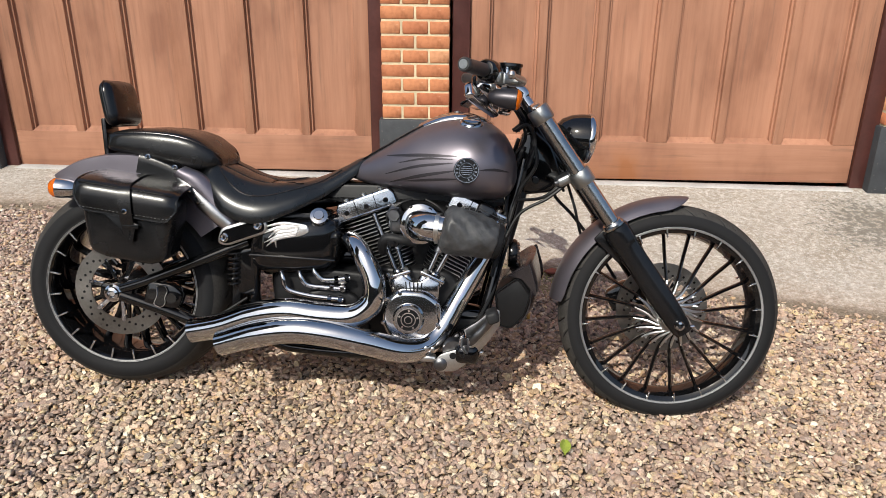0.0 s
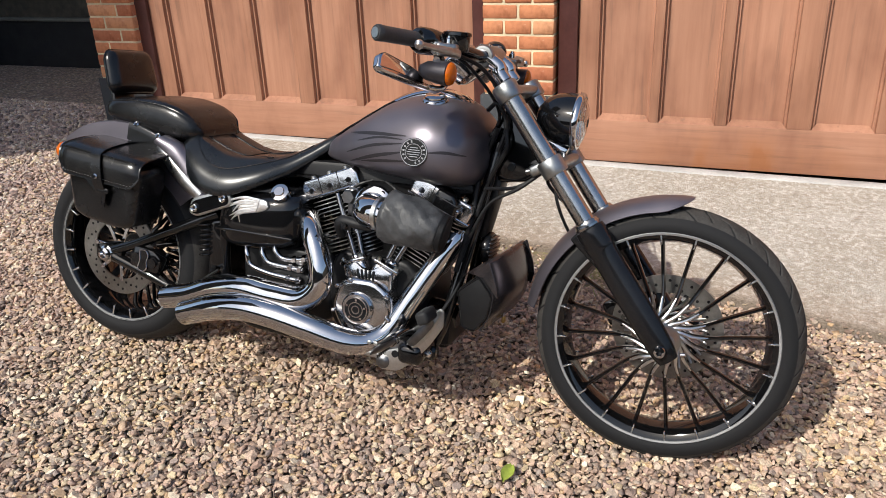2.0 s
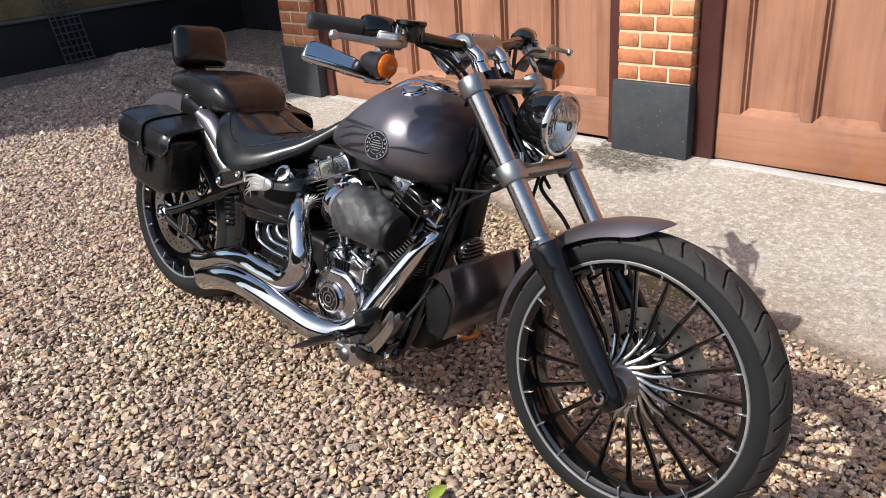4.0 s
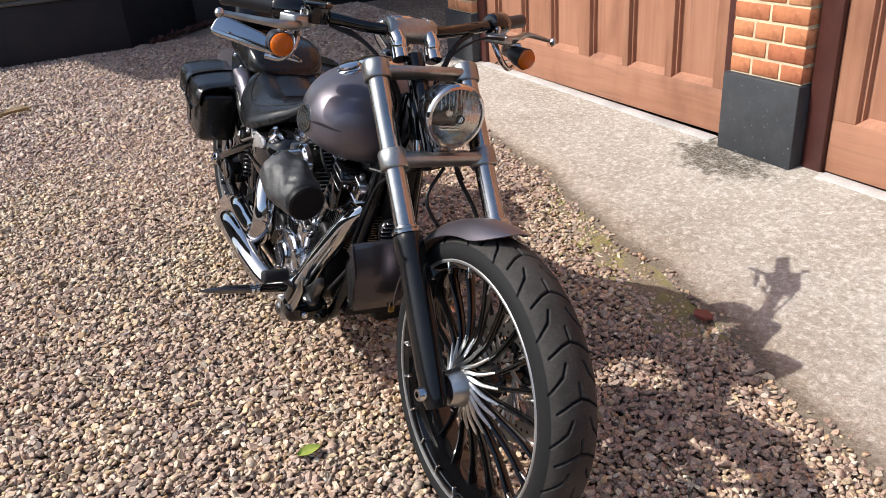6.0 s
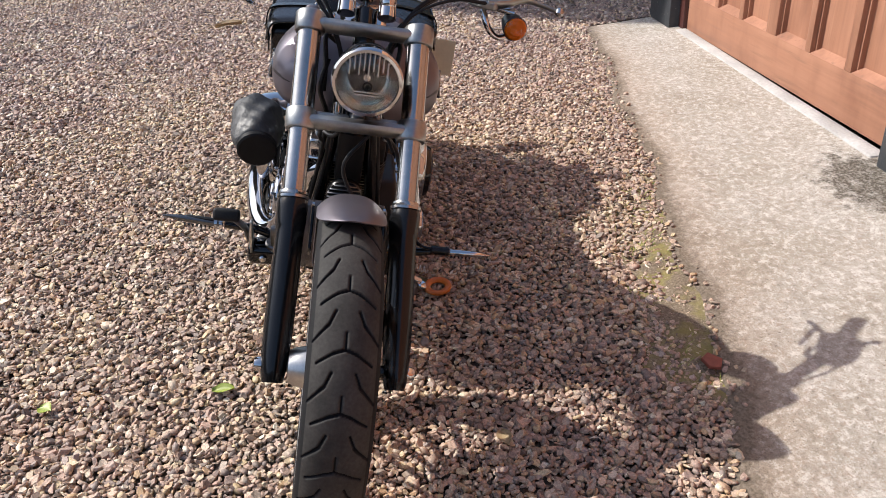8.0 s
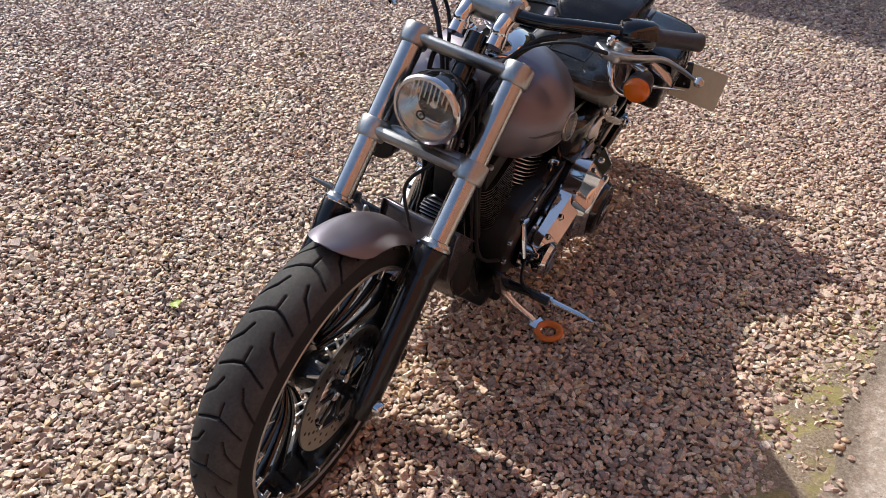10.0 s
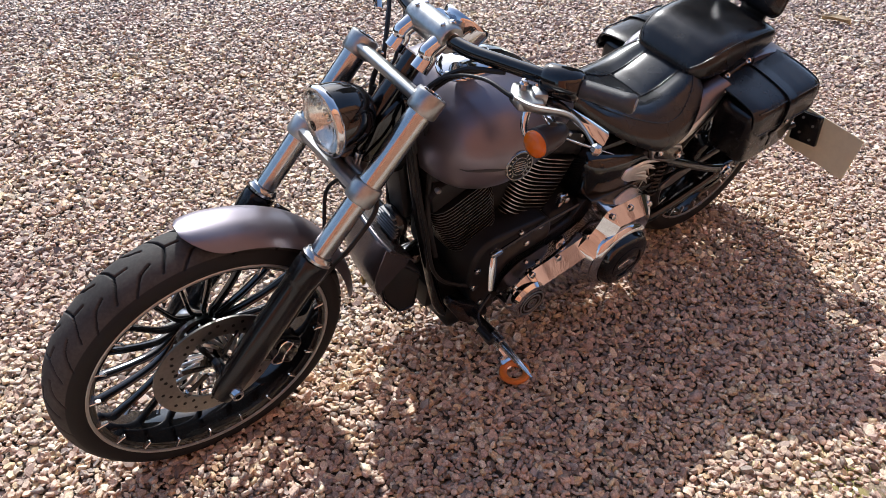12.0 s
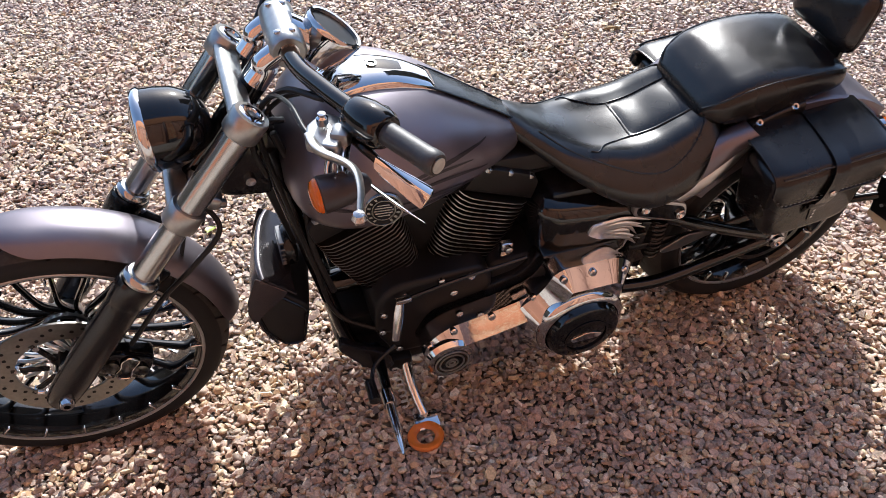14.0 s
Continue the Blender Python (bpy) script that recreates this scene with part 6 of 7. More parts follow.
# -- oil tank, side badge, filler and the chrome lines below --
oil = part("oil_tank", loft([[(x, w * math.copysign(abs(math.cos(a)) ** 0.35, math.cos(a)), zc + hh * math.copysign(abs(math.sin(a)) ** 0.45, math.sin(a))) for a in np.linspace(0, 2 * math.pi, 36, endpoint=False)] for x, w, zc, hh in ((0.405, 0.13, 0.49, 0.05), (0.420, 0.162, 0.492, 0.078), (0.47, 0.172, 0.494, 0.088), (0.56, 0.172, 0.500, 0.090), (0.63, 0.166, 0.508, 0.088), (0.665, 0.150, 0.515, 0.080), (0.68, 0.12, 0.52, 0.05))]), GLOSS, bike, "gloss black horseshoe oil tank", 60)
part("oil_tank_band", block((0.54, 0, 0.470), (0.26, 0.352, 0.010), 0.004), GLOSS, oil)
for s in (-1, 1):
    # bright badge: a head in front and long blades that stream back from it
    blades = [prism(rounded([(0.582, 0.572), (0.545, 0.575), (0.520, 0.562), (0.524, 0.545), (0.548, 0.532), (0.570, 0.540), (0.590, 0.552)], 0.008), s * 0.171 - 0.004, s * 0.171 + 0.006, 0.003, 2)]
    for k in range(10):
        u = k / 9
        a, b, c = (0.560 - 0.010 * u, 0.570 - 0.030 * u), (0.505 - 0.012 * u, 0.572 - 0.052 * u + 0.005 * math.sin(5 * k)), (0.442 + 0.016 * (k % 3) + 0.020 * u, 0.553 - 0.058 * u + 0.005 * math.sin(3 * k))
        blades.append(tube([(a[0], s * 0.174, a[1]), (b[0], s * 0.175, b[1]), (c[0], s * 0.172, c[1])], [0.0055, 0.0048, 0.0008], 8, 5, 0.6))
    if s > 0:
        low = Matrix.Translation((0.488, 0, 0.508)) @ Matrix.Diagonal((1.08, 1, 1.35, 1)) @ Matrix.Translation((-0.515, 0, -0.549))
        blades = [moved(b, low) for b in blades]
    badge = part("side_badge", blades[0], SILVER, oil, "silver winged badge")
    for b in blades[1:]:
        part("blade", b, SILVER, oil)
fil = part("oil_filler", lathe([(0.003, 0.020), (0.014, 0.020), (0.016, 0.016), (0.026, 0.014), (0.028, 0.006), (0.028, -0.02)], (0.612, -0.145, 0.592), (0.05, -0.75, 0.55), 28), CHROME, oil, "round chrome oil filler")
for pts in (((0.500, 0.425), (0.513, 0.405), (0.526, 0.372), (0.583, 0.357), (0.640, 0.353), (0.698, 0.350)), ((0.556, 0.432), (0.566, 0.413), (0.586, 0.389), (0.640, 0.384), (0.703, 0.384)), ((0.600, 0.446), (0.609, 0.428), (0.632, 0.409), (0.670, 0.410), (0.716, 0.420))):
    line = part("oil_line", tube([(x, -0.160 + 0.012 * (k == 0), z) for k, (x, z) in enumerate(pts)], 0.0080, 12), CHROME, bike, "chrome oil line")
    end = Vector((pts[-1][0] - pts[-2][0], 0, pts[-1][1] - pts[-2][1])).normalized()
    for back, r in ((-0.010, 0.0125), (-0.042, 0.0115)):
        part("line_nut", lathe([(0.006, -0.007), (r, -0.006), (r, 0.006), (0.006, 0.007)], Vector((pts[-1][0], -0.160, pts[-1][1])) + end * back, end, 6), CHROME, line, "", 20)
part("line_block", block((0.690, -0.150, 0.408), (0.030, 0.030, 0.022), 0.008, 3), POLISH, bike)
part("gearbox_cover", prism(rounded([(0.56, 0.27), (0.57, 0.36), (0.66, 0.385), (0.745, 0.36), (0.75, 0.28), (0.66, 0.245)], 0.03), -0.150, -0.115, 0.010, 3), DULL, bike, "black gearbox side cover")

# -- primary drive on the left --
prim = part("primary_cover", prism(rounded([(0.960, 0.255), (0.945, 0.312), (0.900, 0.345), (0.800, 0.364), (0.720, 0.384), (0.676, 0.408), (0.652, 0.470), (0.512, 0.468), (0.468, 0.438), (0.472, 0.300), (0.520, 0.225), (0.600, 0.195), (0.720, 0.195), (0.880, 0.190), (0.940, 0.210)], 0.035, 5), 0.130, 0.246, 0.036, 1), CHROME, bike, "mirror-chromed primary drive cover", 24)
for x, z, r in ((0.903, 0.268, 0.050), (0.594, 0.310, 0.088)):
    part("cover_dish", lathe([(r + 0.012, 0.236), (r + 0.006, 0.248), (r, 0.250), (0.003, 0.251)], (x, 0, z), Y, 44), CHROME, prim)
part("cover_hump", prism(rounded([(0.748, 0.360), (0.684, 0.410), (0.656, 0.474), (0.508, 0.472), (0.464, 0.441), (0.468, 0.298), (0.516, 0.221), (0.598, 0.191), (0.700, 0.192), (0.752, 0.262)], 0.038, 6), 0.132, 0.262, 0.040, 1), CHROME, prim, "", 24)
part("cover_collar", lathe([(0.112, 0.245), (0.109, 0.262), (0.104, 0.270), (0.098, 0.274), (0.092, 0.276), (0.088, 0.250)], (0.594, 0, 0.310), Y, 48), CHROME, prim)
derby = part("derby_cover", lathe([(0.003, 0.300), (0.070, 0.299), (0.084, 0.292), (0.090, 0.278), (0.090, 0.240)], (0.594, 0, 0.310), Y, 44), GLOSS, prim, "round black clutch cover with bright badge")
part("derby_ring", lathe([(0.050, 0.2995), (0.054, 0.2995), (0.054, 0.3015), (0.050, 0.3015)], (0.594, 0, 0.310), Y, 36, loop=True), SATIN, prim)
part("derby_badge", prism(rounded([(0.559, 0.298), (0.629, 0.298), (0.634, 0.312), (0.594, 0.324), (0.554, 0.312)], 0.008), 0.299, 0.303, 0.001, 1), CHROME, prim, "bright plate badge")
part("cover_field", lathe([(0.003, 0.2512), (0.043, 0.2512), (0.043, 0.2522), (0.003, 0.2522)], (0.903, 0, 0.268), Y, 40), GLOSS, prim, "black badge field")
for r in (0.040, 0.029, 0.014, 0.007):
    part("cover_ring", lathe([(r - 0.0020, 0.251), (r + 0.0020, 0.251), (r + 0.0020, 0.2540), (r - 0.0020, 0.2540)], (0.903, 0, 0.268), Y, 36, loop=True), STEEL, prim)
for x, z in ((0.492, 0.438), (0.575, 0.458), (0.645, 0.455), (0.700, 0.390), (0.800, 0.358), (0.890, 0.338), (0.945, 0.300), (0.500, 0.300), (0.53, 0.235), (0.700, 0.210), (0.82, 0.205)):
    part("cover_bolt", lathe([(0.009, 0), (0.009, 0.010), (0.006, 0.013), (0.002, 0.013)], (x, 0.232 if x < 0.66 else 0.212, z), (0, 1, 0.3), 12), CHROME, prim)
part("inner_primary", prism(rounded([(0.975, 0.265), (0.93, 0.352), (0.70, 0.400), (0.66, 0.468), (0.49, 0.460), (0.465, 0.300), (0.54, 0.20), (0.90, 0.18)], 0.03), 0.115, 0.150, 0.006, 2), SATIN, prim)
part("shift_rod", tube([(0.999, 0.165, 0.425), (0.87, 0.160, 0.446), (0.70, 0.155, 0.462)], 0.0045, 10), GLOSS, bike, "black shift rod")
part("shift_linkage", merge(tube([(0.999, 0.165, 0.425), (1.008, 0.180, 0.385), (1.020, 0.200, 0.335)], [0.009, 0.012, 0.009], 12, 6, 0.6), block((0.992, 0.165, 0.428), (0.036, 0.016, 0.014), 0.004, 2)), CHROME, bike, "chrome shift lever and rod")
part("starter", lathe([(0.003, 0.18), (0.035, 0.175), (0.040, 0.16), (0.040, 0.0)], (0.60, 0.0, 0.455), (1, 0, 0.05), 24), GLOSS, bike)

part("lever_bracket", merge(block((0.742, 0.128, 0.478), (0.030, 0.018, 0.040), 0.005, 2, m=pose(0, 0, 0, 0, 0, 0)), lathe([(0.009, 0), (0.009, 0.012), (0.005, 0.014)], (0.742, 0.136, 0.488), Y, 14)), CHROME, bike, "small chrome lever bracket")
part("peg_bracket", prism(rounded([(0.345, 0.376), (0.300, 0.380), (0.214, 0.410), (0.222, 0.424), (0.290, 0.426), (0.350, 0.392)], 0.008), 0.164, 0.174, 0.002, 1), CONTROL, bike, "dark metal bracket behind the gearbox")
for x, z in ((0.830, 0.438), (0.900, 0.444), (0.985, 0.425), (1.034, 0.372), (1.040, 0.310), (1.000, 0.232), (0.870, 0.395)):
    part("case_bolt", lathe([(0.009, 0.0), (0.009, 0.007), (0.005, 0.010), (0.002, 0.010)], (x, 0.149, z), Y, 12), CHROME, ENG, "bright case bolt")

# -- frame --
def rail(pts, r=0.017, mat=None, label=""):
    return part("frame_tube", tube(pts, r, 14), mat or GLOSS, bike, label)


for s in (-1, 1):
    rail([(1.215, s * 0.030, 0.800), (1.195, s * 0.046, 0.680), (1.165, s * 0.062, 0.520), (1.135, s * 0.084, 0.360), (1.105, s * 0.106, 0.235), (1.050, s * 0.120, 0.188), (0.90, s * 0.120, 0.176), (0.60, s * 0.125, 0.176), (0.48, s * 0.130, 0.200), (0.43, s * 0.135, 0.290), (0.42, s * 0.140, 0.420), (0.430, s * 0.150, 0.545)], 0.0165, None, "gloss black frame rail")
    # swingarm: lower and upper stays to the axle
    arm = part("swingarm", merge(tube([(0.440, s * 0.125, 0.222), (0.300, s * 0.148, 0.232), (0.130, s * 0.158, 0.284), (0.010, s * 0.158, 0.318)], [0.018, 0.017, 0.017, 0.020], 14), tube([(0.400, s * 0.140, 0.505), (0.260, s * 0.156, 0.440), (0.110, s * 0.160, 0.370), (0.010, s * 0.158, 0.330)], [0.018, 0.017, 0.016, 0.018], 14), prism(rounded([(-0.045, 0.300), (0.050, 0.295), (0.060, 0.345), (-0.040, 0.350)], 0.015), s * 0.158 - 0.012, s * 0.158 + 0.012, 0.004)), GLOSS, bike, "gloss black swingarm")
    part("axle_nut", lathe([(0.008, 0.0), (0.027, 0.0), (0.027, 0.006), (0.021, 0.010), (0.020, 0.018), (0.012, 0.021), (0.008, 0.012)], (0.0, s * 0.168, 0.322), (0, s, 0), 20), CHROME, arm, "bright axle nut")
    # short spring in front of the rear wheel
    coil = []
    for k in range(85):
        a = k * 0.55
        coil.append((0.362 + 0.018 * math.cos(a), s * 0.150 + 0.018 * math.sin(a), 0.365 + 0.112 * k / 84))
    part("spring", tube(coil, 0.0038, 6, 1), SATIN, bike, "black coil spring")
    part("side_panel", prism(rounded([(0.375, 0.345), (0.380, 0.480), (0.425, 0.490), (0.430, 0.340)], 0.012), s * 0.145 - 0.010, s * 0.145 + 0.010, 0.004), GLOSS, bike)
rail([(1.235, 0, 0.790), (1.10, 0, 0.740), (0.90, 0, 0.690), (0.70, 0, 0.655), (0.50, 0, 0.610)], 0.030)
# black block added so the space under the tank is dark, not see-through
part("backbone_infill", prism(rounded([(0.600, 0.640), (0.640, 0.690), (0.900, 0.702), (1.150, 0.705), (1.170, 0.660), (1.020, 0.628), (0.800, 0.620)], 0.015), -0.075, 0.075, 0.010, 2), DULL, bike, "plain black infill block under the tank")
part("seat_pan", block((0.46, 0, 0.578), (0.36, 0.24, 0.05), 0.012), SATIN, bike)
part("rear_inner_guard", block((0.360, 0, 0.40), (0.03, 0.24, 0.26), 0.01), SATIN, bike)
part("belt_guard", merge(tube([(0.43, 0.150, 0.400), (0.22, 0.152, 0.395), (0.03, 0.150, 0.420)], 0.014, 10, 6, 0.5), lathe([(0.09, 0), (0.105, 0), (0.105, 0.026), (0.09, 0.026)], (0, 0.118, 0.322), Y, 48, loop=True)), SATIN, bike, "black drive belt guard and pulley")

part("steering_neck", prism(rounded([(1.188, 0.800), (1.205, 0.880), (1.240, 0.892), (1.296, 0.850), (1.340, 0.745), (1.305, 0.705), (1.215, 0.690)], 0.012), -0.036, 0.036, 0.010, 2), GLOSS, bike, "gloss black cast steering neck")
for s in (-1, 1):
    part("neck_bolt", lathe([(0.004, 0.004), (0.010, 0.004), (0.011, 0.0), (0.011, -0.004)], (1.255, s * 0.040, 0.740), (0, s, 0), 14), CHROME, bike)
# chin cover between the down tubes
CM = Matrix.Translation((1.21, -0.115, 0.37)) @ pose(0, 0, 0, 6.2, 0, -9.9) @ Matrix.Translation((-1.21, 0.115, -0.37))
chin = part("chin_cover", moved(prism(rounded([(1.150, 0.392), (1.222, 0.456), (1.268, 0.398), (1.254, 0.330), (1.212, 0.278), (1.168, 0.284)], 0.014, 4), -0.112, 0.112, 0.010, 3), CM), DULL, bike, "black box under the frame with a charcoal painted spoiler")
rows = []
for x, z in spline([(1.186, 0.450), (1.222, 0.478), (1.252, 0.499), (1.264, 0.476), (1.276, 0.432), (1.280, 0.392), (1.270, 0.342), (1.246, 0.298)], 4):
    rows.append([(float(x) - 0.014 * abs(v) ** 3, 0.118 * v, float(z) - 0.008 * abs(v) ** 3) for v in np.linspace(-1, 1, 15)])
part("spoiler", moved(sheet(rows, 0.004), CM), CHIN, chin, "charcoal painted spoiler", 60)
for s in (-1, 1):
    part("flap_side", moved(prism(rounded([(1.190, 0.452), (1.252, 0.497), (1.276, 0.432), (1.281, 0.396)] + ([(1.234, 0.448)] if s < 0 else [(1.272, 0.362), (1.238, 0.398), (1.200, 0.436)]), 0.004, 2), s * 0.119 - 0.002, s * 0.119 + 0.002, 0.001, 1), CM), CHIN, chin)
    part("chin_end", moved(prism(rounded([(1.156, 0.390), (1.221, 0.446), (1.262, 0.396), (1.248, 0.332), (1.211, 0.284), (1.172, 0.291)], 0.012, 3), s * 0.114 - 0.003, s * 0.114 + 0.003, 0.002), CM), CABLE, chin)
    part("chin_end_rim", moved(tube([(x, s * 0.117, z) for x, z in rounded([(1.156, 0.390), (1.221, 0.446), (1.262, 0.396), (1.248, 0.332), (1.211, 0.284), (1.172, 0.291)], 0.012, 2)] + [(1.1615, s * 0.117, 0.379)], 0.0028, 6, 2), CM), SATIN, chin)
lock = part("padlock", block((1.272, -0.018, 0.306), (0.010, 0.017, 0.020), 0.003, 2), BRASS, chin, "small brass padlock")
part("shackle", tube([(1.272, -0.024, 0.314), (1.272, -0.024, 0.326), (1.272, -0.018, 0.331), (1.272, -0.012, 0.326), (1.272, -0.012, 0.314)], 0.0018, 8, 4), STEEL, lock)
# plain black blocks, added to fill the dark space behind the down tubes
part("black_infill", moved(block((0, 0, 0), (0.028, 0.070, 0.20), 0.010, 2), Matrix.Translation((1.205, 0, 0.630)) @ pose(0, 0, 0, 0, 12, 0)), DULL, bike, "plain black infill block behind the down tubes")
part("lower_infill", moved(block((0, 0, 0), (0.13, 0.18, 0.09), 0.018, 2), Matrix.Translation((1.075, 0, 0.258))), DULL, bike, "plain black infill block low in the frame")
cylinder = part("brake_cylinder", merge(block((1.080, -0.190, 0.232), (0.075, 0.120, 0.062), 0.022, 4), lathe([(0.003, -0.055), (0.022, -0.052), (0.025, 0.030), (0.016, 0.042), (0.003, 0.044)], (1.085, -0.150, 0.215), (1, 0, 0.1), 20)), GLOSS, bike, "black rear brake cylinder")
part("cylinder_cap", lathe([(0.003, 0.012), (0.020, 0.012), (0.024, 0.008), (0.024, -0.004)], (1.092, -0.178, 0.262), (0.25, 0, 1), 20), CONTROL, cylinder)
part("banjo_bolt", lathe([(0.005, 0.0), (0.010, 0.0), (0.010, 0.008), (0.006, 0.012)], (1.118, -0.205, 0.232), (1, 0, 0), 12), CHROME, cylinder)
part("stand_bracket", merge(block((1.010, 0.085, 0.195), (0.17, 0.115, 0.07), 0.014, 2), block((1.000, 0.140, 0.175), (0.06, 0.05, 0.05), 0.010, 2)), DULL, bike, "black stand bracket under the engine")
# finned regulator
reg = part("regulator", lathe([(0.003, 0.0), (0.042, 0.0), (0.046, 0.006), (0.046, 0.022), (0.042, 0.028), (0.003, 0.030)], (1.190, -0.004, 0.500), (1, 0, 0.05), 32), SATIN, bike, "black voltage regulator with bright fins")
for k in range(7):
    part("fin", block((1.216, -0.004, 0.467 + 0.011 * k), (0.020, 2 * math.sqrt(0.044 ** 2 - (0.011 * (k - 3)) ** 2), 0.004), 0.0018, 1), CONTROL, reg)

# -- forward controls, pegs and stand --
for s in (-1, 1):
    br = part("control_bracket", prism(rounded([(1.020, 0.215), (1.050, 0.205), (1.090, 0.235), (1.150, 0.330), (1.140, 0.355), (1.105, 0.320), (1.030, 0.265)], 0.016), s * 0.175 - 0.012, s * 0.175 + 0.012, 0.004), SATIN if s > 0 else CONTROL, bike, "forward control bracket")
    y0, z0, z1 = (0.328, 0.300, 0.314) if s < 0 else (0.292, 0.276, 0.282)
    part("control_arm", tube([(1.060, s * 0.150, 0.258), (1.062, s * 0.22, z0 - 0.012), (1.066, s * (y0 - 0.012), z0)], [0.016, 0.013, 0.012], 12), GLOSS, br)
    peg = part("foot_peg", tube([(1.068, s * y0, z0), (1.069, s * (y0 + 0.04), z0 + 0.2 * (z1 - z0)), (1.072, s * (y0 + 0.11), z0 + 0.7 * (z1 - z0)), (1.075, s * (y0 + 0.153), z1)], [0.011, 0.012, 0.0095, 0.0025], 14, 6, 0.85), CONTROL if s < 0 else CHROME, bike, "metal foot peg with rubber inlay and pointed end")
    if s < 0:
        part("peg_rubber", block((1.069, s * (y0 + 0.055), z0 + 0.012), (0.014, 0.075, 0.008), 0.003, m=pose(0, 0, 0, s * 3, 0, 0)), CABLE, peg)
    for k in range(2 if s < 0 else 4):
        part("peg_collar", lathe([(0.010, -0.004), (0.0155, -0.004), (0.0155, 0.004), (0.010, 0.004)], (1.068, s * (y0 - 0.002 + (0.014 if s < 0 else 0.009) * k), z0), Y, 16, loop=True), CHROME, peg)
    tooth = mesh_of("peg_tooth", lathe([(0.0035, 0.0), (0.0012, 0.008)], (0, 0, 0), (0, 0, -1), 6), CABLE)
    for k in range(7):
        part("peg_tooth", tooth, None, peg).location = (1.069, s * (y0 + 0.030 + 0.011 * k), z0 - 0.009)
pedal = part("brake_pedal", merge(tube([(1.055, -0.20, 0.235), (1.090, -0.245, 0.275), (1.136, -0.255, 0.335), (1.140, -0.285, 0.362)], [0.012, 0.012, 0.011, 0.010], 12, 6, 0.6), lathe([(0.003, -0.022), (0.030, -0.022), (0.034, -0.016), (0.034, 0.014), (0.003, 0.016)], (1.040, -0.205, 0.236), Y, 24)), CONTROL, bike, "dull metal brake pedal")
plate = part("guard_plate", prism(rounded([(0.982, 0.196), (0.996, 0.173), (1.050, 0.178), (1.093, 0.215), (1.135, 0.269), (1.170, 0.329), (1.166, 0.372), (1.153, 0.375), (1.127, 0.328), (1.088, 0.286), (1.060, 0.248), (1.000, 0.226)], 0.012), -0.240, -0.233, 0.002, 2), STEEL, pedal, "bright heel plate")
part("pedal_pad", block((1.142, -0.303, 0.372), (0.034, 0.070, 0.034), 0.009, 3, m=pose(0, 0, 0, 0, -25)), RUBBER, pedal, "black rubber pedal pad")
part("plate_rib", tube([(1.072, -0.241, 0.240), (1.107, -0.242, 0.274), (1.138, -0.241, 0.320), (1.157, -0.240, 0.356)], [0.004, 0.007, 0.007, 0.003], 10, 5, 0.5), STEEL, pedal)
part("pivot", lathe([(0.004, 0.006), (0.010, 0.006), (0.016, 0.003), (0.020, 0.0), (0.020, -0.010)], (1.004, -0.241, 0.197), (0, -1, 0), 20), CONTROL, pedal)
part("pivot_hole", lathe([(0.003, 0.0), (0.010, 0.0), (0.010, 0.002), (0.003, 0.002)], (1.039, -0.2405, 0.226), (0, -1, 0), 16), MARK, pedal)
part("shift_peg", merge(tube([(1.024, 0.205, 0.325), (1.080, 0.230, 0.300), (1.100, 0.290, 0.298)], 0.005, 10), lathe([(0.012, 0), (0.013, 0.05), (0.004, 0.055)], (1.100, 0.265, 0.298), Y, 14)), SATIN, bike)
part("side_stand", merge(tube([(0.985, 0.130, 0.190), (0.985, 0.200, 0.140), (0.975, 0.270, 0.105)], [0.015, 0.013, 0.012], 12), block((0.972, 0.285, 0.098), (0.06, 0.045, 0.010), 0.004, m=pose(0, 0, 0, -12))), CHROME, bike, "chrome side stand, folded out")
part("stand_spring", tube([(1.02 + 0.008 * math.cos(k * 0.9), 0.19 + 0.09 * k / 50, 0.205 - 0.03 * k / 50 + 0.008 * math.sin(k * 0.9)) for k in range(51)], 0.0025, 6, 1), STEEL, bike)

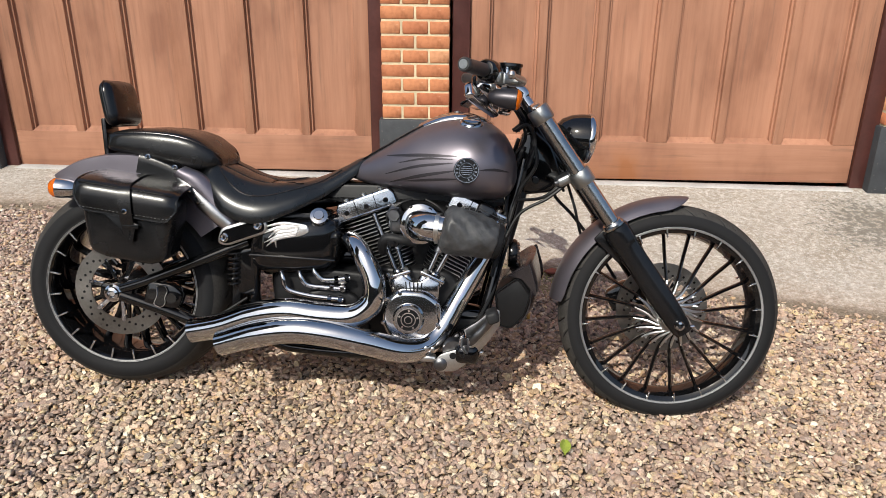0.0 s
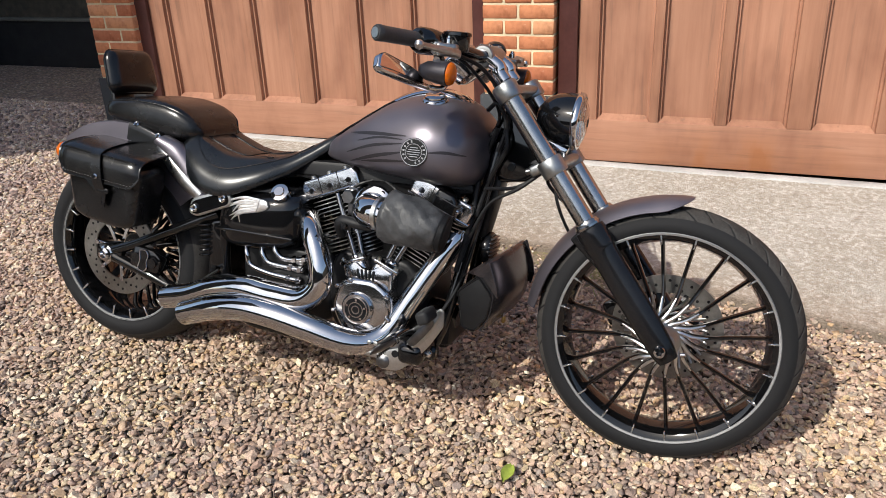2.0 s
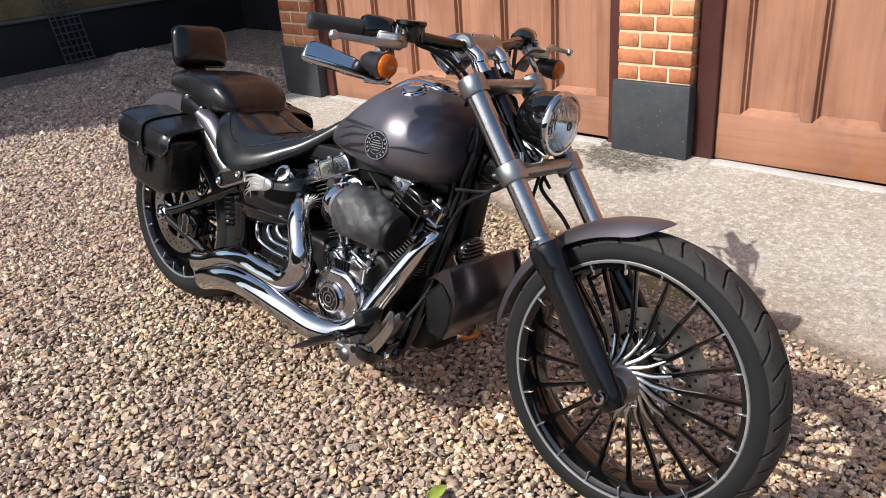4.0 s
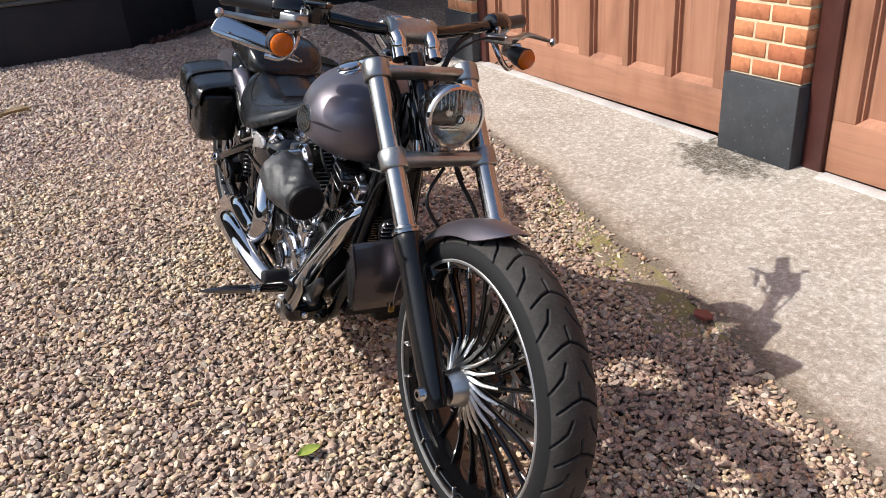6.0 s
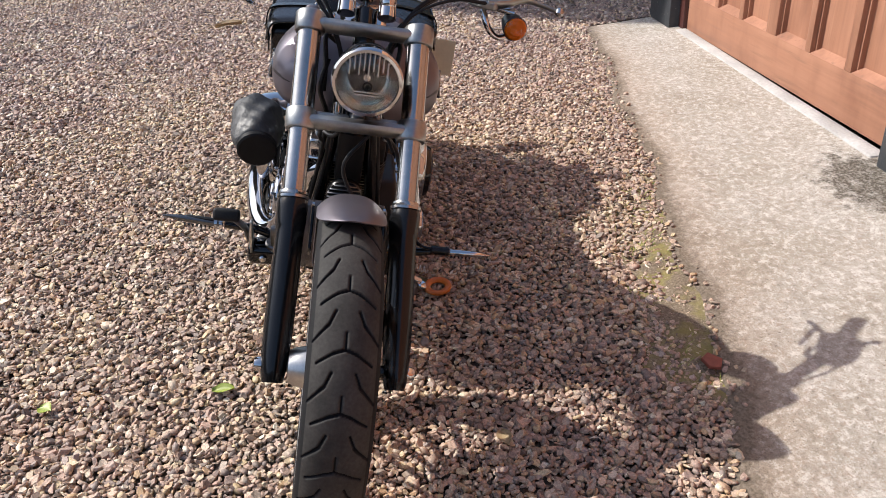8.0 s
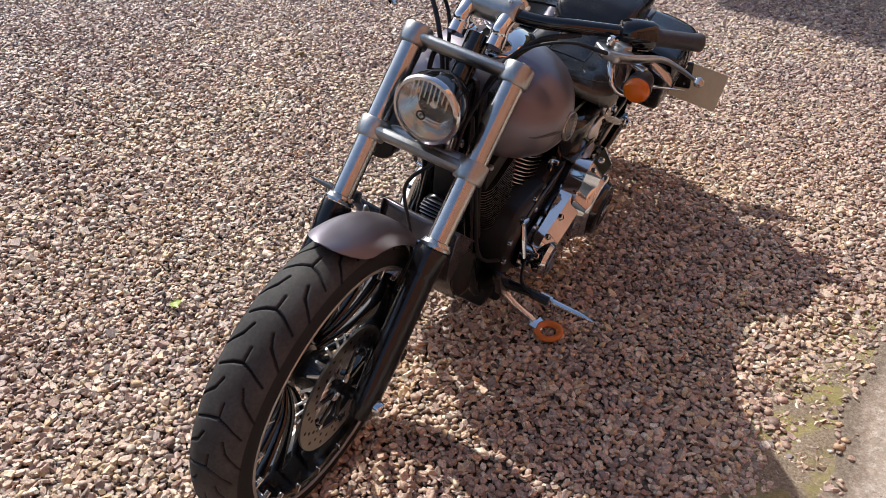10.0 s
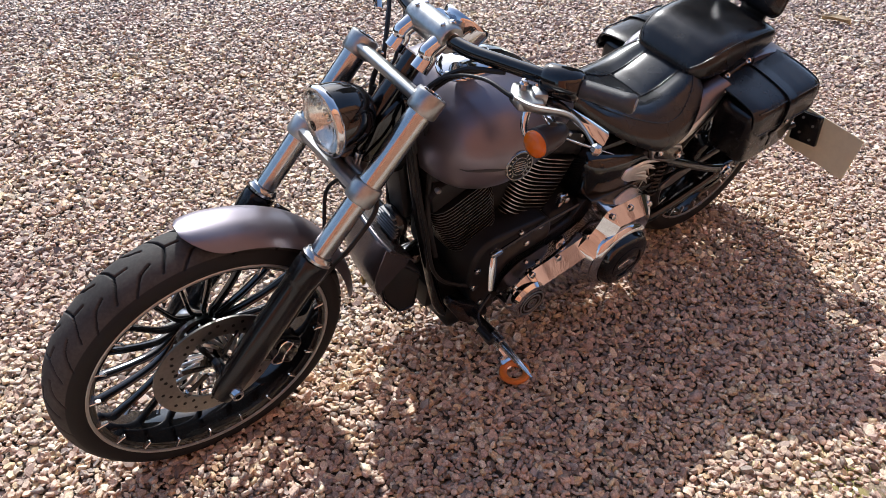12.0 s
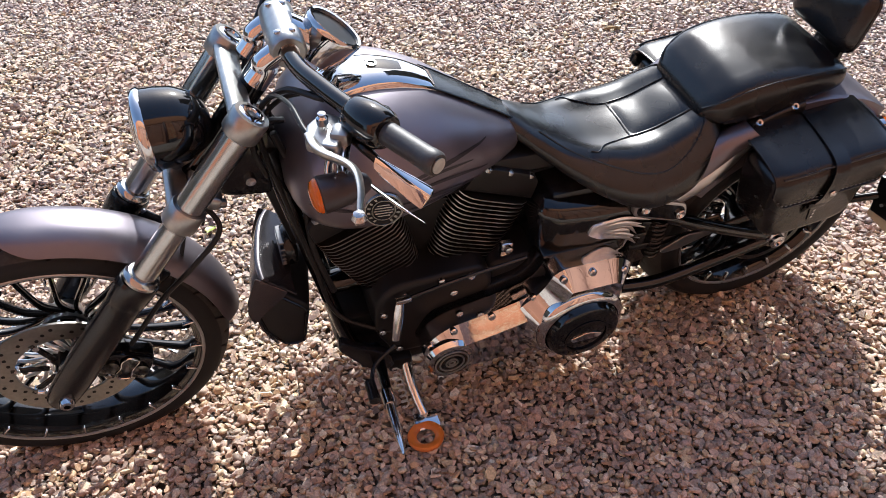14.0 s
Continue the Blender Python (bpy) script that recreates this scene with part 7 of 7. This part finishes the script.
# -- cables and hoses --
for pts, r in (([(1.125, -0.20, 1.020), (1.18, -0.12, 0.985), (1.235, -0.05, 0.880), (1.215, -0.052, 0.740), (1.185, -0.062, 0.560), (1.150, -0.088, 0.400), (1.10, -0.130, 0.290)], 0.0055),
               ([(1.125, 0.20, 1.020), (1.18, 0.12, 0.990), (1.225, 0.055, 0.880), (1.20, 0.060, 0.700), (1.165, 0.080, 0.520), (1.13, 0.110, 0.360), (1.02, 0.150, 0.300)], 0.0055),
               ([(1.09, -0.20, 1.035), (1.15, -0.10, 0.975), (1.210, -0.045, 0.860), (1.10, -0.030, 0.740), (0.93, -0.05, 0.660)], 0.0045),
               ([(1.10, 0.21, 1.030), (1.18, 0.10, 0.960), (1.26, 0.05, 0.830), (1.33, 0.06, 0.760), (1.36, 0.09, 0.700)], 0.0045),
               ([(1.36, 0.06, 0.745), (1.33, 0.10, 0.690), (1.40, 0.120, 0.620), (1.47, 0.108, 0.540), (1.56, 0.105, 0.42)], 0.0055),
               ([(1.35, -0.03, 0.745), (1.28, -0.05, 0.690), (1.20, -0.09, 0.680)], 0.005),
               ([(1.20, 0.06, 0.86), (1.165, 0.060, 0.72), (1.16, 0.075, 0.56), (1.13, 0.09, 0.42)], 0.007),
               ([(1.21, -0.055, 0.84), (1.175, -0.055, 0.72), (1.165, -0.072, 0.58), (1.14, -0.09, 0.44)], 0.007),
               ([(1.225, 0.02, 0.86), (1.215, 0.02, 0.70), (1.20, 0.01, 0.60)], 0.009),
               ([(1.345, -0.075, 0.738), (1.29, -0.080, 0.690), (1.215, -0.070, 0.640), (1.175, -0.076, 0.560), (1.150, -0.088, 0.470)], 0.005),
               ([(1.36, 0.03, 0.735), (1.385, -0.020, 0.660), (1.420, 0.030, 0.570), (1.470, 0.075, 0.500)], 0.0045),
               ([(1.235, -0.075, 0.860), (1.248, -0.088, 0.790), (1.205, -0.066, 0.705), (1.180, -0.074, 0.600)], 0.006),
               ([(1.180, -0.060, 0.885), (1.215, -0.085, 0.905), (1.240, -0.080, 0.850), (1.225, -0.080, 0.780)], 0.006),
               ([(1.180, 0.060, 0.885), (1.215, 0.085, 0.905), (1.240, 0.080, 0.850), (1.225, 0.080, 0.780)], 0.006),
               ([(0.20, -0.165, 0.28), (0.27, -0.160, 0.24), (0.33, -0.150, 0.28), (0.40, -0.14, 0.33)], 0.004)):
    part("cable", tube(pts, r, 8, 6), CABLE, bike)

# -- plate carrier on the left, behind the bag --
carrier = part("plate_carrier", merge(block((-0.185, 0.275, 0.500), (0.016, 0.09, 0.10), 0.004, m=pose(0, 0, 0, 12, 0, 0)), tube([(-0.01, 0.16, 0.40), (-0.10, 0.19, 0.44), (-0.18, 0.24, 0.49)], 0.010)), SATIN, bike, "black plate carrier")
part("number_plate", block((-0.212, 0.330, 0.472), (0.004, 0.225, 0.150), 0.0015, 1, m=pose(0, 0, 0, 0, 0, 0)), PLATE, carrier, "cream plate seen from behind")
for dy, dz in ((-0.02, 0.03), (0.02, 0.02), (-0.01, -0.02), (0.03, -0.025)):
    part("plate_bolt", lathe([(0.004, 0), (0.004, 0.004)], (-0.176, 0.275 + dy, 0.500 + dz), (1, 0, 0), 8), STEEL, carrier)

# puck under the stand
puck = tagged(part("stand_puck", lathe([(0.022, 0.004), (0.027, 0.009), (0.035, 0.012), (0.041, 0.011), (0.044, 0.006), (0.043, 0.0), (0.023, 0.0)], (-0.120, 2.510, float(ground_z(-0.12, 2.51)) + 0.008), (0.1, 0.0, 1), 32, loop=True), PUCK), "round orange plastic stand puck on the gravel", "stand puck")


# -- fallen leaves and a shard --
def leaf(x, y, L, W, yaw, mat, label, z=None):
    rows = []
    for u in np.linspace(0, 1, 9):
        half = W * math.sin(math.pi * (0.04 + 0.92 * u)) ** 0.8
        rows.append([(L * (u - 0.5), half * v, 0.13 * L * (v * v) + 0.05 * L * math.sin(3 * u)) for v in np.linspace(-1, 1, 5)])
    ob = part("leaf", sheet(rows, 0.0006), mat)
    ob.matrix_world = pose(x, y, float(ground_z(x, y)) + 0.012 if z is None else z, 8, -6, yaw)
    return tagged(ob, label, "leaf", "fallen leaves")


leaf(0.280, 1.903, 0.062, 0.017, 84, LEAFY, "small fresh green leaf on the gravel")
leaf(0.293, 1.448, 0.044, 0.019, 60, LEAFY, "small yellow-green leaf on the gravel")
leaf(0.550, 2.612, 0.060, 0.018, 10, DRYLEAF, "pale dry leaf on the shaded gravel")
leaf(-3.75, 1.343, 0.20, 0.030, 80, DRYLEAF, "curled dry brown leaf on the gravel")
leaf(-1.01, 0.67, 0.055, 0.014, 40, DRYLEAF, "small dry brown leaf on the gravel")
leaf(-0.78, 0.47, 0.045, 0.012, 120, DRYLEAF, "small dry brown leaf on the gravel")
leaf(-1.93, 0.07, 0.06, 0.016, 200, DRYLEAF, "small dry brown leaf on the gravel")
leaf(-1.752, 0.376, 0.10, 0.020, 10, DRYLEAF, "curled dry brown leaf on the gravel")
vs, fs = [], []
rng = np.random.default_rng(21)
for k in range(420):
    u = rng.random()
    x, y = -5.72 - 0.86 * u + rng.normal(0, 0.03) + 0.05, 2.46 + 0.80 * u + abs(rng.normal(0, 0.06)) * 0.7 + 0.04
    z = float(ground_z(x, y)) + 0.010 + abs(rng.normal(0, 0.012))
    m = pose(x, y, z, rng.normal(0, 35), rng.normal(0, 35), rng.uniform(0, 360))
    L, W = rng.uniform(0.020, 0.036), rng.uniform(0.009, 0.015)
    n = len(vs)
    vs += [tuple(m @ Vector(p)) for p in ((-L, 0, 0), (0, -W, 0.004), (L, 0, 0), (0, W, 0.004))]
    fs += [(n, n + 1, n + 2), (n, n + 2, n + 3)]
litter = bpy.data.meshes.new("leaf_litter")
litter.from_pydata(vs, [], fs)
litter.materials.append(plain("red_brown_leaf", (0.13, 0.055, 0.038), 0.7, spread=0.35, scale=40))
tagged(new("leaf_litter", litter), "drift of red-brown dead leaves at the foot of the black wall", "leaf litter", kind="stuff")
shard = part("clay_shard", prism([(-0.032, -0.012), (0.010, -0.026), (0.036, 0.002), (0.018, 0.026), (-0.020, 0.020)], -0.006, 0.006, 0.002, 1), CLAY)
shard.matrix_world = pose(0.352, 3.205, float(slab_z(0.352, 3.24)) + 0.008, 90, 0, 20)
tagged(shard, "flat red clay shard at the concrete's edge", "shard")

# ---- gravel ----
def pebble_field(name, seed, x0, x1, y0, y1, step, size, sides, deep, keep):
    """Stones strewn over a rectangle of the drive, where keep(x, y) holds; one mesh."""
    rng = np.random.default_rng(seed)
    gx, gy = np.meshgrid(np.arange(x0, x1, step), np.arange(y0, y1, step), indexing="ij")
    p = np.stack([gx.ravel(), gy.ravel()], -1) + rng.uniform(-0.55, 0.55, (gx.size, 2)) * step
    p = p[keep(p[:, 0], p[:, 1], rng.random(len(p)))]
    n = len(p)
    # a chipped stone: two rings of corners, with a flat face above and below
    turn = 2 * math.pi / sides
    v0 = np.array([(math.cos(k * turn), math.sin(k * turn), 0.62) for k in range(sides)] + [(1.05 * math.cos((k + 0.5) * turn), 1.05 * math.sin((k + 0.5) * turn), -0.55) for k in range(sides)])
    f0 = np.array([(0, k, k + 1) for k in range(1, sides - 1)] + [(sides, sides + k + 1, sides + k) for k in range(1, sides - 1)]
                  + [(k, sides + k, (k + 1) % sides) for k in range(sides)] + [((k + 1) % sides, sides + k, sides + (k + 1) % sides) for k in range(sides)])
    s = size * np.exp(rng.normal(0, 0.25, n))
    ax = np.stack([s * rng.uniform(0.95, 1.35, n), s * rng.uniform(0.7, 1.0, n), s * rng.uniform(0.34, 0.80, n)], -1)
    v = v0[None] * (1 + rng.normal(0, 0.17, (n, len(v0), 1)))
    v = v * ax[:, None, :]
    yaw, tx, ty = rng.uniform(0, 6.283, n), rng.normal(0, 0.42, n), rng.normal(0, 0.42, n)

    def rot(i, j, a, q):
        c, d = np.cos(a)[:, None], np.sin(a)[:, None]
        out = q.copy()
        out[..., i], out[..., j] = c * q[..., i] - d * q[..., j], d * q[..., i] + c * q[..., j]
        return out

    v = rot(0, 1, yaw, rot(1, 2, tx, rot(0, 2, ty, v)))
    z = ground_z(p[:, 0], p[:, 1]) - 0.004 + rng.uniform(-deep, 0.8, n) * size + 0.006 * np.sin(3.1 * p[:, 0] + 1.3 * p[:, 1]) * np.sin(2.3 * p[:, 1])
    on = p[:, 1] > slab_edge(p[:, 0])
    z = np.where(on, slab_z(p[:, 0], p[:, 1]) + 0.4 * ax[:, 2], z)
    v += np.stack([p[:, 0], p[:, 1], z], -1)[:, None, :]
    faces = (f0[None] + (np.arange(n) * len(v0))[:, None, None]).reshape(-1, 3)
    me = bpy.data.meshes.new(name)
    me.vertices.add(n * len(v0))
    me.vertices.foreach_set("co", v.reshape(-1).astype(np.float32))
    me.loops.add(faces.size)
    me.loops.foreach_set("vertex_index", faces.reshape(-1).astype(np.int32))
    me.polygons.add(len(faces))
    me.polygons.foreach_set("loop_start", np.arange(0, faces.size, 3, dtype=np.int32))
    me.polygons.foreach_set("use_smooth", np.repeat(rng.random(n) < 0.34, len(f0)))
    me.materials.append(STONES)
    me.update(calc_edges=True)
    return me


def off_slab(x, y, r):
    d = y - slab_edge(x)
    return ((d < 0) | (r < 0.45 * np.exp(-np.maximum(d, 0) / 0.014)) & (d < 0.07)) & (x < 4.2) | ((x < -3.06) & (y < 4.6))


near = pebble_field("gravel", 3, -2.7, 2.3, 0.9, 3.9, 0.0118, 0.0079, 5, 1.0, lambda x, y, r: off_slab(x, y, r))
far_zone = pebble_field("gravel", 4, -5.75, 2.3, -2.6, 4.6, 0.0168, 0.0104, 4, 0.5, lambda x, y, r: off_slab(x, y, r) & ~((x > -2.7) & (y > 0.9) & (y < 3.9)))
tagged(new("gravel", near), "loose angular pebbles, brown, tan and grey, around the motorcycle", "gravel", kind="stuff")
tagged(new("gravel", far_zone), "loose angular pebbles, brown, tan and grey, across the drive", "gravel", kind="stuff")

# soil and moss that fills the gravel along the concrete's edge
rows = []
rng = np.random.default_rng(8)
for x in np.linspace(-1.0, 0.50, 110):
    e = float(slab_edge(x))
    side = min(1.0, (x + 1.0) / 0.2, (0.50 - x) / 0.2)
    row = []
    for d in np.linspace(-0.20, 0.01, 20):
        lift = 0.011 * min(1.0, (d + 0.20) / 0.14) * side + 0.004 * math.sin(31 * x + 9 * d) * math.sin(37 * d + 5 * x) + rng.uniform(-0.0012, 0.0012)
        row.append((x, e + d, float(ground_z(x, e + d)) - 0.0145 + lift))
    rows.append(row)
tagged(part("soil", sheet(rows, 0.004), SOIL), "mossy brown soil among the pebbles beside the concrete", "soil", kind="stuff")
vs, fs = [], []
for k in range(90):
    x = float(rng.choice((-0.36, -0.22, -0.55, 0.30)) + rng.normal(0, 0.05))
    y = float(slab_edge(x)) - float(abs(rng.normal(0.09, 0.05)))
    z = float(ground_z(x, y)) - 0.004
    a, h, w = rng.uniform(0, 6.28), rng.uniform(0.012, 0.035), 0.0012
    dx, dy = h * 0.9 * math.cos(a), h * 0.9 * math.sin(a)
    n = len(vs)
    vs += [(x - w, y, z), (x + w, y, z), (x + dx * 0.5 + w, y + dy * 0.5, z + h * 0.7), (x + dx * 0.5 - w, y + dy * 0.5, z + h * 0.7), (x + dx, y + dy, z + h)]
    fs += [(n, n + 1, n + 2, n + 3), (n + 3, n + 2, n + 4)]
blades = bpy.data.meshes.new("weeds")
blades.from_pydata(vs, [], fs)
blades.materials.append(LEAFY)
tagged(new("weeds", blades), "sparse short weeds in the soil by the concrete", "weeds", kind="stuff")
